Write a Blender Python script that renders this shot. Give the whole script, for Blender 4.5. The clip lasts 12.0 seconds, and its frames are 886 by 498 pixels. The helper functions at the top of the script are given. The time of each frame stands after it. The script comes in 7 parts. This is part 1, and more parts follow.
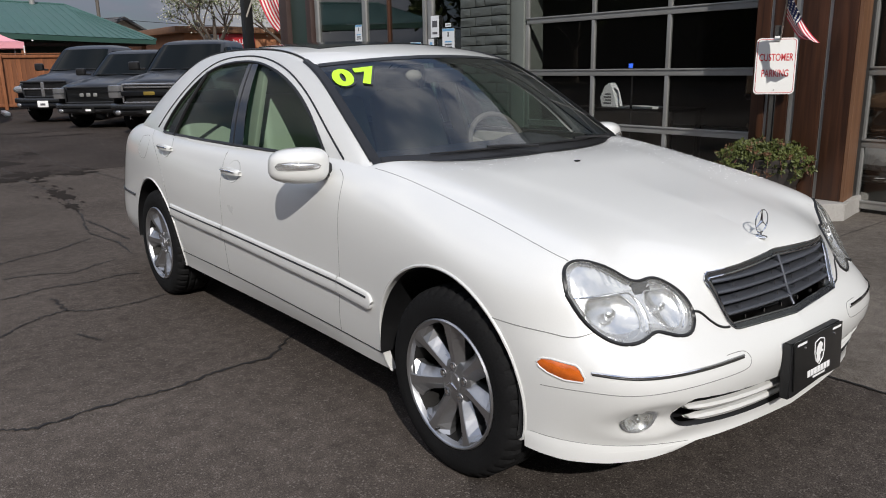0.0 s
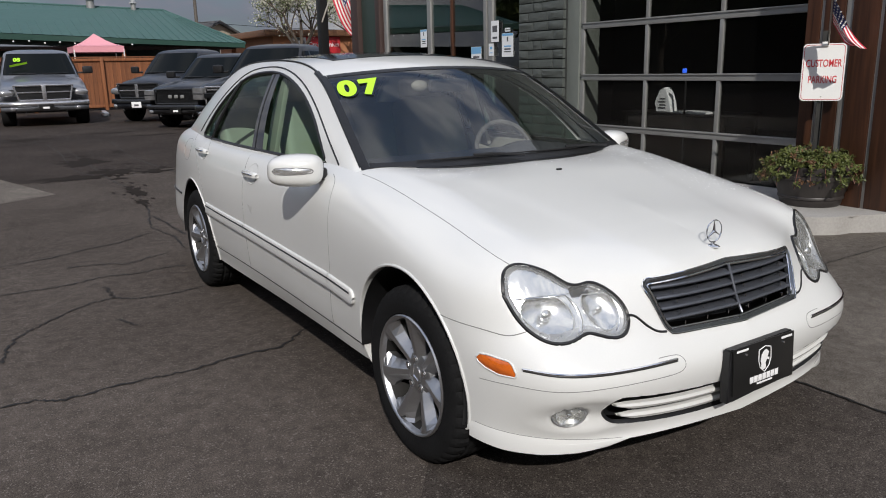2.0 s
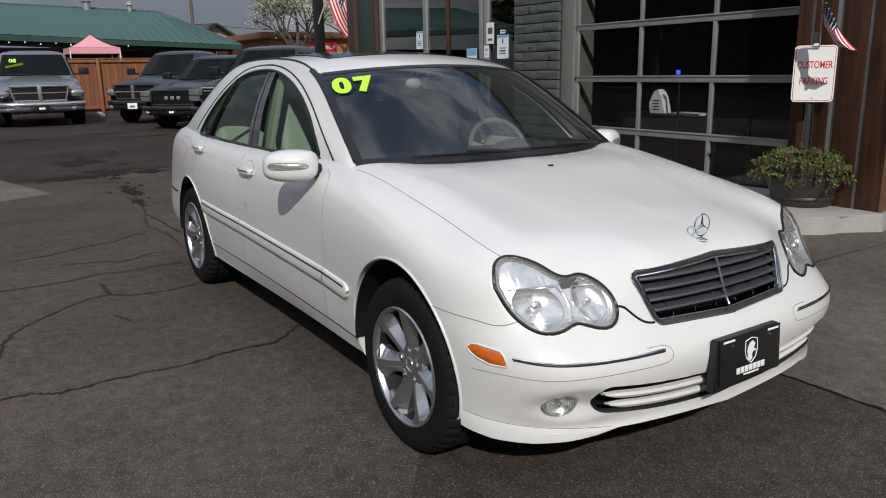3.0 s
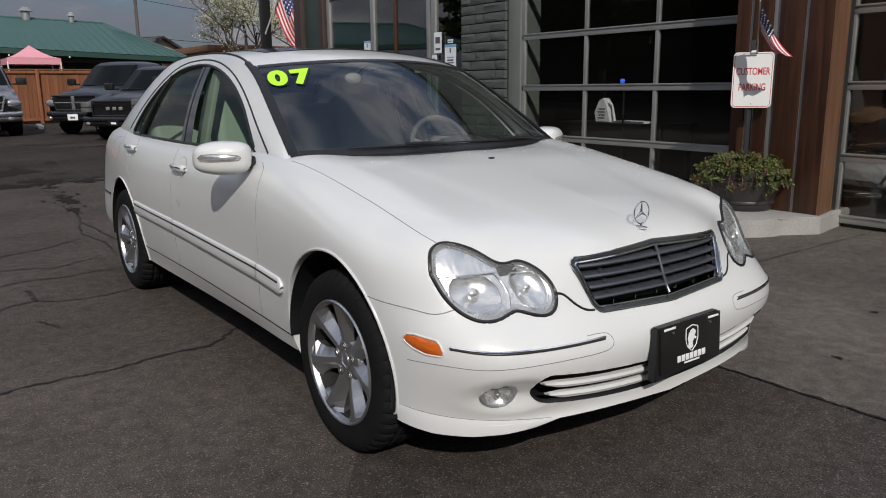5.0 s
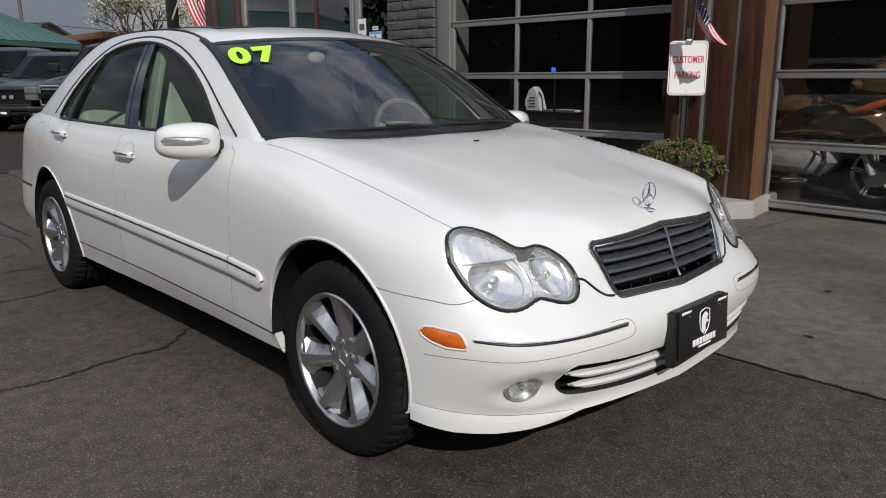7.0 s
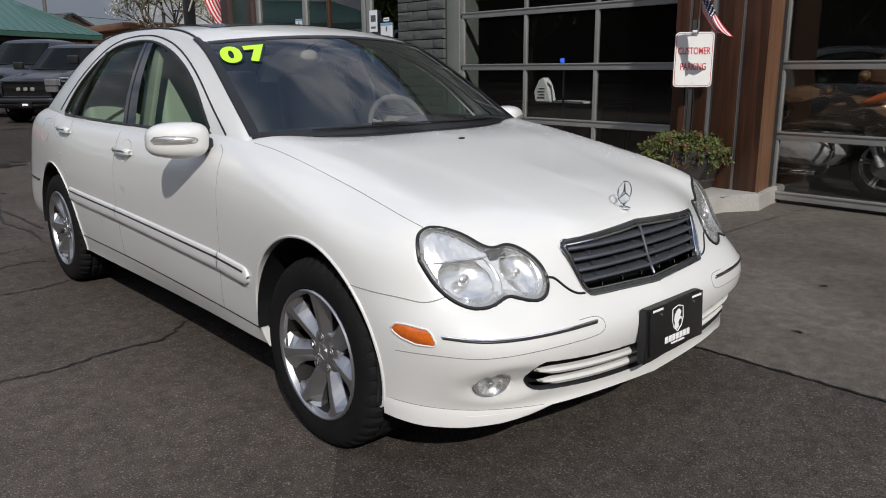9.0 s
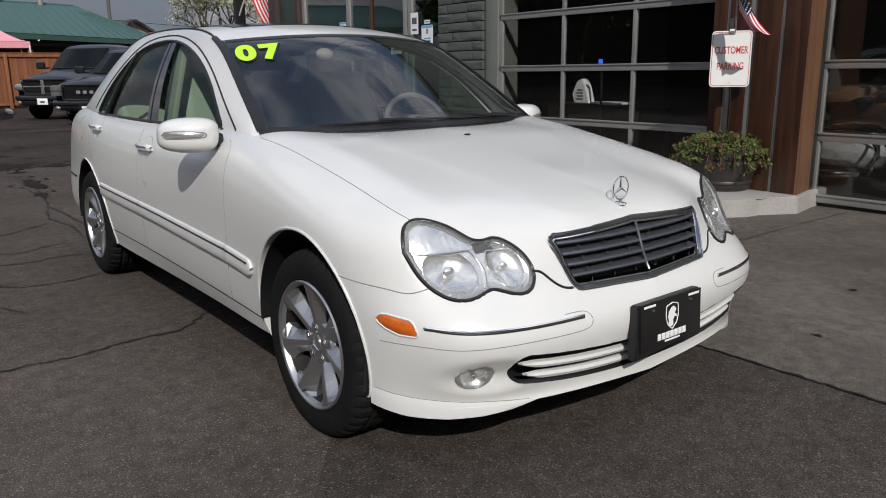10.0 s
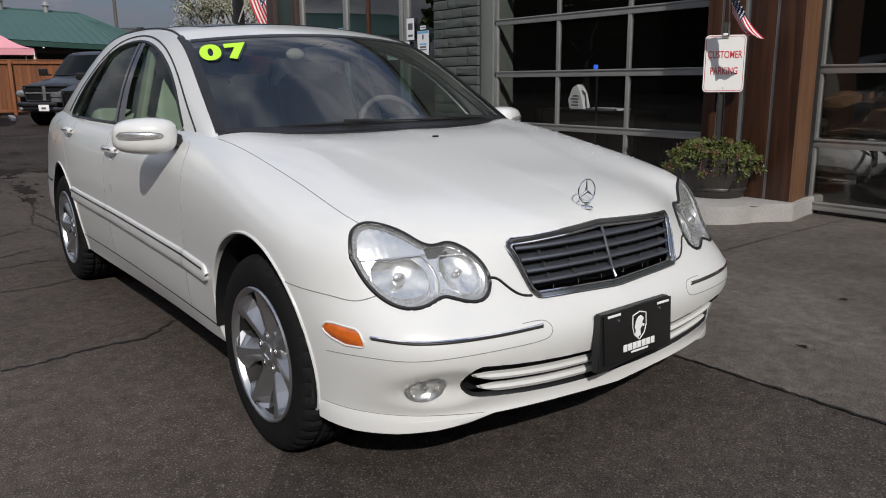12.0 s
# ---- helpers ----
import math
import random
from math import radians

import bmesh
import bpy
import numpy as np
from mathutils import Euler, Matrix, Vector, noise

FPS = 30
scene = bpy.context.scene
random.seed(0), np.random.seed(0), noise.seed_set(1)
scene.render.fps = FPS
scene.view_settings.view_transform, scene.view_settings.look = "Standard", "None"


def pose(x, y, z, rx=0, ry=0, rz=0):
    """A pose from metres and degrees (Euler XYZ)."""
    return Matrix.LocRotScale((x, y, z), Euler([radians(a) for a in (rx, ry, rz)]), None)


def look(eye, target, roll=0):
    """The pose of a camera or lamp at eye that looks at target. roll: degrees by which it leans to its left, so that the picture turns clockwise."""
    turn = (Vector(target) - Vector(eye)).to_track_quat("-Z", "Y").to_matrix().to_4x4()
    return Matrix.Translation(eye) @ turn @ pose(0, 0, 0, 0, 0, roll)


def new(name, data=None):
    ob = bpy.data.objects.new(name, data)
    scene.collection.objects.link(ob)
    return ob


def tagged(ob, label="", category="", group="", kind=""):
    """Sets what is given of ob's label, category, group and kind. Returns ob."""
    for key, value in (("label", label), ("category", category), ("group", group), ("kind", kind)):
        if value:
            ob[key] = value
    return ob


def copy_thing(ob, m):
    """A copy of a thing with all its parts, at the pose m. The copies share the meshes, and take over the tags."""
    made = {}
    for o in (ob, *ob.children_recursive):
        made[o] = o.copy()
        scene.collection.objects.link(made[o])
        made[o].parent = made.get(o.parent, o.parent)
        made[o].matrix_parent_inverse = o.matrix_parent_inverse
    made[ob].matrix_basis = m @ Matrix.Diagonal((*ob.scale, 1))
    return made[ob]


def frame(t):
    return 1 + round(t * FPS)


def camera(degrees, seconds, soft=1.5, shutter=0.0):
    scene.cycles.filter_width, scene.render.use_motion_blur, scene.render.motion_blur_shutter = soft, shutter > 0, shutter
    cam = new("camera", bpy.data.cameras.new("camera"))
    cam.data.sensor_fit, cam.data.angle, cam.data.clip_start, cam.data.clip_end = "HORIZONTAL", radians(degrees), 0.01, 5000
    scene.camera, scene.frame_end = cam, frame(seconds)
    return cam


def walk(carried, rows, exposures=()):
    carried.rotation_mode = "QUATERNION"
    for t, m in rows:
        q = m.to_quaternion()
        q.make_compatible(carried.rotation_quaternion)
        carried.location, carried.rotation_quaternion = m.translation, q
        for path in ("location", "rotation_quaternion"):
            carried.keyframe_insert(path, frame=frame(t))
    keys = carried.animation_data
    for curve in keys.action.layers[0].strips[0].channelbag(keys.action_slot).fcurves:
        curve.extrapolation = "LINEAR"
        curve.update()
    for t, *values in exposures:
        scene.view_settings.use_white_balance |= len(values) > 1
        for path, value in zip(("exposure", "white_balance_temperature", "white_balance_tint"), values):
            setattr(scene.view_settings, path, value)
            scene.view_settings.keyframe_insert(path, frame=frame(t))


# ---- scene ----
cam = camera(61.0, 12.0, 1.0)
PATH = [
    (0, (-2.276, -1.749, 1.317), (-1.057, -0.237, 0.841), -1.1),
    (0.5, (-2.283, -1.944, 1.333), (-1.115, -0.392, 0.858), -1.2),
    (1, (-2.215, -2.047, 1.354), (-1.093, -0.46, 0.88), -1.2),
    (1.5, (-2.105, -2.09, 1.355), (-1.046, -0.462, 0.879), -1.3),
    (2, (-2.06, -2.129, 1.357), (-1.019, -0.487, 0.887), -1.2),
    (2.5, (-2.063, -2.154, 1.353), (-1.023, -0.511, 0.884), -1.1),
    (4.5, (-2.115, -2.206, 1.243), (-0.989, -0.609, 0.819), -0.7),
    (5, (-1.999, -2.155, 1.228), (-0.839, -0.581, 0.805), -0.6),
    (5.5, (-1.99, -2.06, 1.2), (-0.751, -0.549, 0.772), -0.4),
    (6, (-2.049, -1.95, 1.192), (-0.761, -0.483, 0.762), -0.2),
    (6.5, (-2.099, -1.88, 1.179), (-0.757, -0.46, 0.751), -0.1),
    (7, (-2.145, -1.841, 1.179), (-0.8, -0.429, 0.735), -0.2),
    (9, (-2.072, -1.969, 1.218), (-0.772, -0.524, 0.745), -0.5),
    (9.5, (-2.014, -2.042, 1.226), (-0.757, -0.559, 0.756), -0.6),
    (10, (-1.943, -2.108, 1.188), (-0.746, -0.574, 0.726), -0.7),
    (10.5, (-1.877, -2.039, 1.12), (-0.699, -0.486, 0.67), -0.7),
    (11, (-1.803, -1.962, 1.144), (-0.626, -0.409, 0.691), -0.7),
    (11.5, (-1.734, -2.006, 1.15), (-0.557, -0.453, 0.7), -0.6),
    (12, (-1.757, -2.118, 1.153), (-0.57, -0.57, 0.712), -0.6),
]
EXPOSURES = [(0, 0.16), (1.5, 0.1), (2.5, 0.02), (4.5, -0.14), (5.5, -0.16), (6.2, -0.14), (7, 0.02), (9, 0.05), (10, 0.0), (12, -0.08)]
walk(cam, [(t, look(eye, target, roll)) for t, eye, target, roll in PATH], EXPOSURES)


# ---- sky, sun and exposure ----
SUN_WAY = Vector((0.71, 1.27, -1.0)).normalized()
world = bpy.data.worlds.new("sky")
scene.world = world
world.use_nodes = True
wn, wl = world.node_tree.nodes, world.node_tree.links
wn.clear()
sky = wn.new("ShaderNodeTexSky")
sky.sky_type = "NISHITA"
sky.sun_disc = False
sky.sun_elevation = math.asin(-SUN_WAY.z)
sky.sun_rotation = math.atan2(-SUN_WAY.x, -SUN_WAY.y)
coord = wn.new("ShaderNodeTexCoord")
stretch = wn.new("ShaderNodeMapping")
stretch.inputs["Scale"].default_value = (1.6, 1.6, 4.2)
clouds = wn.new("ShaderNodeTexNoise")
clouds.inputs["Scale"].default_value = 1.7
clouds.inputs["Detail"].default_value = 7.0
clouds.inputs["Roughness"].default_value = 0.58
edge = wn.new("ShaderNodeValToRGB")
edge.color_ramp.elements[0].position, edge.color_ramp.elements[1].position = 0.28, 0.5
cloud_tone = wn.new("ShaderNodeValToRGB")
cloud_tone.color_ramp.elements[0].position, cloud_tone.color_ramp.elements[1].position = 0.42, 0.74
cloud_tone.color_ramp.elements[0].color = (1.0, 1.35, 2.3, 1)
cloud_tone.color_ramp.elements[1].color = (8.6, 8.45, 8.3, 1)
blend = wn.new("ShaderNodeMix")
blend.data_type = "RGBA"
back = wn.new("ShaderNodeBackground")
back.inputs["Strength"].default_value = 0.06
out = wn.new("ShaderNodeOutputWorld")
wl.new(coord.outputs["Generated"], stretch.inputs["Vector"])
wl.new(stretch.outputs["Vector"], clouds.inputs["Vector"])
wl.new(clouds.outputs["Fac"], edge.inputs["Fac"])
wl.new(clouds.outputs["Fac"], cloud_tone.inputs["Fac"])
wl.new(edge.outputs["Color"], blend.inputs["Factor"])
wl.new(sky.outputs["Color"], blend.inputs["A"])
wl.new(cloud_tone.outputs["Color"], blend.inputs["B"])
height = wn.new("ShaderNodeSeparateXYZ")
overhead = wn.new("ShaderNodeMapRange")
overhead.inputs["From Min"].default_value, overhead.inputs["From Max"].default_value = 0.0, 0.8
overhead.inputs["To Min"].default_value, overhead.inputs["To Max"].default_value = 0.85, 3.3
lift = wn.new("ShaderNodeVectorMath")
lift.operation = "SCALE"
wl.new(coord.outputs["Generated"], height.inputs["Vector"])
wl.new(height.outputs["Z"], overhead.inputs["Value"])
wl.new(blend.outputs["Result"], lift.inputs[0])
wl.new(overhead.outputs["Result"], lift.inputs["Scale"])
wl.new(lift.outputs["Vector"], back.inputs["Color"])
wl.new(back.outputs["Background"], out.inputs["Surface"])
sun = new("sun", bpy.data.lights.new("sun", "SUN"))
sun.data.energy, sun.data.angle, sun.data.color = 3.1, radians(0.53), (1.0, 0.955, 0.895)
sun.matrix_world = look((-20, -40, 25), Vector((-20, -40, 25)) + SUN_WAY)

# ---- materials ----


def material(name, color, rough=0.5, metal=0.0, coat=0.0, vary=0.0, scale=8.0, bump=0.0, bump_scale=60.0, fine=None, spec=0.5, second=None, emit=0.0):
    """A principled surface with a slow and a fine variation of its colour and a fine relief."""
    m = bpy.data.materials.new(name)
    m.use_nodes = True
    n, l = m.node_tree.nodes, m.node_tree.links
    b = n["Principled BSDF"]
    b.inputs["Base Color"].default_value = (*color, 1)
    b.inputs["Roughness"].default_value = rough
    b.inputs["Metallic"].default_value = metal
    b.inputs["Coat Weight"].default_value = coat
    b.inputs["Coat Roughness"].default_value = 0.03
    b.inputs["Specular IOR Level"].default_value = spec
    if emit:
        b.inputs["Emission Color"].default_value = (*color, 1)
        b.inputs["Emission Strength"].default_value = emit
    tc = n.new("ShaderNodeTexCoord")
    if vary > 0:
        big = n.new("ShaderNodeTexNoise")
        big.inputs["Scale"].default_value = scale
        big.inputs["Detail"].default_value = 6
        small = n.new("ShaderNodeTexNoise")
        small.inputs["Scale"].default_value = fine or scale * 14
        small.inputs["Detail"].default_value = 3
        both = n.new("ShaderNodeMath")
        both.operation = "ADD"
        half = n.new("ShaderNodeMath")
        half.operation = "MULTIPLY_ADD"
        half.inputs[1].default_value, half.inputs[2].default_value = 0.5, 0.0
        ramp = n.new("ShaderNodeValToRGB")
        ramp.color_ramp.elements[0].position, ramp.color_ramp.elements[1].position = 0.3, 0.7
        low = second or tuple(c * (1 - vary) for c in color)
        ramp.color_ramp.elements[0].color = (*low, 1)
        ramp.color_ramp.elements[1].color = (*(min(1, c * (1 + vary * 0.6)) for c in color), 1)
        l.new(tc.outputs["Object"], big.inputs["Vector"])
        l.new(tc.outputs["Object"], small.inputs["Vector"])
        l.new(big.outputs["Fac"], both.inputs[0])
        l.new(small.outputs["Fac"], both.inputs[1])
        l.new(both.outputs[0], half.inputs[0])
        l.new(half.outputs[0], ramp.inputs["Fac"])
        l.new(ramp.outputs["Color"], b.inputs["Base Color"])
        rr = n.new("ShaderNodeMapRange")
        rr.inputs["To Min"].default_value, rr.inputs["To Max"].default_value = max(0.02, rough * 0.8), min(1, rough * 1.2)
        l.new(big.outputs["Fac"], rr.inputs["Value"])
        l.new(rr.outputs["Result"], b.inputs["Roughness"])
    if bump > 0:
        nb = n.new("ShaderNodeTexNoise")
        nb.inputs["Scale"].default_value = bump_scale
        nb.inputs["Detail"].default_value = 5
        bp = n.new("ShaderNodeBump")
        bp.inputs["Strength"].default_value = bump
        bp.inputs["Distance"].default_value = 0.01
        l.new(tc.outputs["Object"], nb.inputs["Vector"])
        l.new(nb.outputs["Fac"], bp.inputs["Height"])
        l.new(bp.outputs["Normal"], b.inputs["Normal"])
    return m


def pane_material(name, tint, gloss=1.0, rough=0.0, ior=1.5, haze=0.0):
    """Thin glass: seen through with a tint, and mirroring more at a slant; haze adds a flat pale veil."""
    m = bpy.data.materials.new(name)
    m.use_nodes = True
    n, l = m.node_tree.nodes, m.node_tree.links
    n.clear()
    o = n.new("ShaderNodeOutputMaterial")
    clear = n.new("ShaderNodeBsdfTransparent")
    clear.inputs["Color"].default_value = (*tint, 1)
    shine = n.new("ShaderNodeBsdfGlossy")
    shine.inputs["Roughness"].default_value = rough
    shine.inputs["Color"].default_value = (gloss, gloss, gloss, 1)
    slant = n.new("ShaderNodeLayerWeight")
    slant.inputs["Blend"].default_value = 0.5
    fifth = n.new("ShaderNodeMath")
    fifth.operation = "POWER"
    fifth.inputs[1].default_value = 5.0
    f = n.new("ShaderNodeMath")
    f.operation = "MULTIPLY_ADD"
    base = ((ior - 1) / (ior + 1)) ** 2 * 1.15
    f.inputs[1].default_value, f.inputs[2].default_value = 1 - base, base
    l.new(slant.outputs["Facing"], fifth.inputs[0])
    l.new(fifth.outputs[0], f.inputs[0])
    mix = n.new("ShaderNodeMixShader")
    l.new(f.outputs[0], mix.inputs["Fac"])
    l.new(clear.outputs["BSDF"], mix.inputs[1])
    l.new(shine.outputs["BSDF"], mix.inputs[2])
    if haze:
        dull = n.new("ShaderNodeBsdfDiffuse")
        dull.inputs["Color"].default_value = (0.75, 0.75, 0.7, 1)
        cloudy = n.new("ShaderNodeMixShader")
        cloudy.inputs["Fac"].default_value = haze
        l.new(mix.outputs["Shader"], cloudy.inputs[1])
        l.new(dull.outputs["BSDF"], cloudy.inputs[2])
        l.new(cloudy.outputs["Shader"], o.inputs["Surface"])
    else:
        l.new(mix.outputs["Shader"], o.inputs["Surface"])
    return m


def ground_material(name, dark, light, chips, wet=0.95, patch=0.35):
    """Worn paving: large stains, a fine aggregate of light and dark grains, and relief."""
    m = material(name, light, wet, spec=0.08)
    n, l = m.node_tree.nodes, m.node_tree.links
    b = n["Principled BSDF"]
    tc = n.new("ShaderNodeTexCoord")
    big = n.new("ShaderNodeTexNoise")
    big.inputs["Scale"].default_value, big.inputs["Detail"].default_value = patch, 9
    big.inputs["Roughness"].default_value = 0.65
    ramp = n.new("ShaderNodeValToRGB")
    ramp.color_ramp.elements[0].position, ramp.color_ramp.elements[1].position = 0.36, 0.66
    ramp.color_ramp.elements[0].color, ramp.color_ramp.elements[1].color = (*dark, 1), (*light, 1)
    grit = n.new("ShaderNodeTexVoronoi")
    grit.inputs["Scale"].default_value = 190
    grain = n.new("ShaderNodeTexNoise")
    grain.inputs["Scale"].default_value, grain.inputs["Detail"].default_value = 210, 7
    sparse = n.new("ShaderNodeValToRGB")
    sparse.color_ramp.elements[0].position, sparse.color_ramp.elements[1].position = 0.9, 0.97
    sparse.color_ramp.elements[0].color, sparse.color_ramp.elements[1].color = (0, 0, 0, 1), (1, 1, 1, 1)
    bw = n.new("ShaderNodeSeparateColor")
    fine = n.new("ShaderNodeMix")
    fine.data_type, fine.blend_type = "RGBA", "OVERLAY"
    fine.inputs["Factor"].default_value = 0.62
    top = n.new("ShaderNodeMix")
    top.data_type = "RGBA"
    top.inputs["B"].default_value = (*chips, 1)
    half = n.new("ShaderNodeMath")
    half.operation = "MULTIPLY"
    half.inputs[1].default_value = 0.45
    bp = n.new("ShaderNodeBump")
    bp.inputs["Strength"].default_value, bp.inputs["Distance"].default_value = 0.5, 0.004
    for node in (big, grit, grain):
        l.new(tc.outputs["Object"], node.inputs["Vector"])
    l.new(big.outputs["Fac"], ramp.inputs["Fac"])
    mid = n.new("ShaderNodeTexNoise")
    mid.inputs["Scale"].default_value, mid.inputs["Detail"].default_value = 14, 8
    mid.inputs["Roughness"].default_value = 0.7
    mottle = n.new("ShaderNodeMix")
    mottle.data_type, mottle.blend_type = "RGBA", "OVERLAY"
    mottle.inputs["Factor"].default_value = 0.8
    l.new(tc.outputs["Object"], mid.inputs["Vector"])
    l.new(ramp.outputs["Color"], mottle.inputs["A"])
    l.new(mid.outputs["Fac"], mottle.inputs["B"])
    l.new(mottle.outputs["Result"], fine.inputs["A"])
    spread = n.new("ShaderNodeMapRange")
    spread.inputs["From Min"].default_value, spread.inputs["From Max"].default_value = 0.3, 0.7
    l.new(grain.outputs["Fac"], spread.inputs["Value"])
    l.new(spread.outputs["Result"], fine.inputs["B"])
    l.new(fine.outputs["Result"], top.inputs["A"])
    l.new(grit.outputs["Color"], bw.inputs["Color"])
    l.new(bw.outputs["Red"], sparse.inputs["Fac"])
    l.new(sparse.outputs["Color"], half.inputs[0])
    l.new(half.outputs[0], top.inputs["Factor"])
    l.new(top.outputs["Result"], b.inputs["Base Color"])
    l.new(grain.outputs["Fac"], bp.inputs["Height"])
    l.new(bp.outputs["Normal"], b.inputs["Normal"])
    return m


def wood_material(name, dark, light, rough=0.45, along="z"):
    m = material(name, light, rough)
    n, l = m.node_tree.nodes, m.node_tree.links
    b = n["Principled BSDF"]
    tc, mp, nz = n.new("ShaderNodeTexCoord"), n.new("ShaderNodeMapping"), n.new("ShaderNodeTexNoise")
    mp.inputs["Scale"].default_value = {"z": (22, 22, 1.2), "y": (22, 1.2, 22), "x": (1.2, 22, 22)}[along]
    nz.inputs["Scale"].default_value, nz.inputs["Detail"].default_value = 1.0, 6
    nz.inputs["Distortion"].default_value = 0.6
    ramp = n.new("ShaderNodeValToRGB")
    ramp.color_ramp.elements[0].position, ramp.color_ramp.elements[1].position = 0.3, 0.72
    ramp.color_ramp.elements[0].color, ramp.color_ramp.elements[1].color = (*dark, 1), (*light, 1)
    oi = n.new("ShaderNodeObjectInfo")
    hsv = n.new("ShaderNodeHueSaturation")
    rng = n.new("ShaderNodeMapRange")
    rng.inputs["To Min"].default_value, rng.inputs["To Max"].default_value = 0.75, 1.2
    bp = n.new("ShaderNodeBump")
    bp.inputs["Strength"].default_value, bp.inputs["Distance"].default_value = 0.25, 0.004
    l.new(tc.outputs["Object"], mp.inputs["Vector"])
    l.new(mp.outputs["Vector"], nz.inputs["Vector"])
    l.new(nz.outputs["Fac"], ramp.inputs["Fac"])
    l.new(oi.outputs["Random"], rng.inputs["Value"])
    l.new(rng.outputs["Result"], hsv.inputs["Value"])
    l.new(ramp.outputs["Color"], hsv.inputs["Color"])
    l.new(hsv.outputs["Color"], b.inputs["Base Color"])
    l.new(nz.outputs["Fac"], bp.inputs["Height"])
    l.new(bp.outputs["Normal"], b.inputs["Normal"])
    return m


M_PAINT = material("white_car_paint", (0.7, 0.702, 0.686), 0.3, coat=0.8, vary=0.025, scale=3, fine=240)
M_BLACK = material("black_plastic", (0.012, 0.012, 0.013), 0.42, vary=0.3, scale=20, bump=0.05)
M_GAP = material("gap_grey", (0.22, 0.22, 0.215), 0.8)
M_GLOSSBLACK = material("gloss_black", (0.01, 0.01, 0.012), 0.08, coat=0.5)
M_CHROME = material("chrome", (0.82, 0.83, 0.85), 0.07, 1.0)
M_RUBBER = material("tyre_rubber", (0.012, 0.012, 0.0125), 0.8, vary=0.35, scale=9, bump=0.15, bump_scale=140, spec=0.12)
M_ALLOY = material("silver_alloy", (0.47, 0.475, 0.49), 0.3, 0.92, vary=0.08, scale=12)
M_ALLOY_DARK = material("shaded_alloy", (0.3, 0.3, 0.31), 0.45, 0.8, vary=0.2, scale=20)
M_AMBER = material("amber_lens", (0.62, 0.13, 0.015), 0.18, coat=1.0, vary=0.3, scale=40)
M_REDLENS = material("red_lens", (0.35, 0.01, 0.012), 0.12, coat=1.0)
M_WHITE = material("white_enamel", (0.8, 0.8, 0.78), 0.35, vary=0.05, scale=5)
M_RED = material("red_print", (0.55, 0.03, 0.04), 0.45)
M_LIME = material("lime_decal", (0.5, 0.95, 0.03), 0.5)
M_PLATE = material("black_plate", (0.012, 0.012, 0.012), 0.3, coat=0.3, vary=0.2, scale=20)
M_PRINT = material("white_print", (0.85, 0.85, 0.85), 0.45)
M_GLASS = pane_material("windscreen_glass", (0.52, 0.56, 0.56), gloss=0.85, ior=1.95, haze=0.004)
M_SIDEGLASS = pane_material("green_side_glass", (0.42, 0.6, 0.49), gloss=0.5)
M_REARGLASS = pane_material("rear_glass", (0.16, 0.2, 0.18))
M_LENS = pane_material("lamp_lens", (0.96, 0.96, 0.95), ior=1.45, haze=0.1)
# the trace of haze is an added veil lifting the blacks behind
M_SHOPGLASS = pane_material("shop_glass", (0.74, 0.75, 0.74), ior=1.5, haze=0.0015)
M_STOREGLASS = pane_material("store_glass", (0.6, 0.61, 0.6), ior=2.1)
M_LEATHER = material("beige_leather", (0.4, 0.39, 0.34), 0.5, vary=0.1, scale=6, bump=0.1, bump_scale=180)
M_DASH = material("dark_dash", (0.045, 0.047, 0.052), 0.6, vary=0.15, scale=8, bump=0.1, bump_scale=200)
M_DASHLOW = material("stone_trim", (0.36, 0.34, 0.29), 0.6, vary=0.1, scale=8)
M_ASPHALT = ground_material("asphalt", (0.055, 0.0455, 0.039), (0.1, 0.084, 0.0735), (0.27, 0.245, 0.22))
M_FRONTASPHALT = ground_material("front_asphalt", (0.039, 0.0327, 0.0287), (0.0715, 0.0606, 0.0538), (0.22, 0.2, 0.18))
M_FARASPHALT = ground_material("far_asphalt", (0.029, 0.0235, 0.0205), (0.058, 0.047, 0.041), (0.16, 0.15, 0.14))
M_APRON = ground_material("concrete_apron", (0.082, 0.071, 0.061), (0.142, 0.1245, 0.108), (0.21, 0.195, 0.175), patch=0.8)
M_PATCH = ground_material("pale_concrete", (0.11, 0.096, 0.083), (0.165, 0.146, 0.127), (0.3, 0.28, 0.25), patch=1.0)
M_CRACK = material("crack_filler", (0.009, 0.008, 0.0075), 0.85, vary=0.3, scale=30)
M_PLINTH = material("plinth_concrete", (0.37, 0.355, 0.335), 0.8, vary=0.18, scale=4, bump=0.25, bump_scale=70)
M_BLOCK = material("painted_block", (0.085, 0.095, 0.088), 0.55, vary=0.2, scale=6, bump=0.9, bump_scale=26)
M_MORTAR = material("dark_mortar", (0.03, 0.033, 0.031), 0.9, vary=0.2, scale=20)
M_STUCCO = material("green_grey_stucco", (0.15, 0.165, 0.15), 0.7, vary=0.12, scale=5, bump=0.2)
M_ALU = material("brushed_aluminium", (0.36, 0.36, 0.35), 0.4, 0.5, vary=0.1, scale=5, fine=150)
M_ALUDARK = material("dark_anodised", (0.06, 0.06, 0.058), 0.4, 0.6, vary=0.2, scale=6)
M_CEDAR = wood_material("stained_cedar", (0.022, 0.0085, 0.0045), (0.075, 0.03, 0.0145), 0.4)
# paler cedar: sunlight on the corner board put into colour; also the cornice
M_CEDAR_LIT = wood_material("pale_and_sunlit_cedar", (0.14, 0.066, 0.034), (0.235, 0.12, 0.064), 0.5)
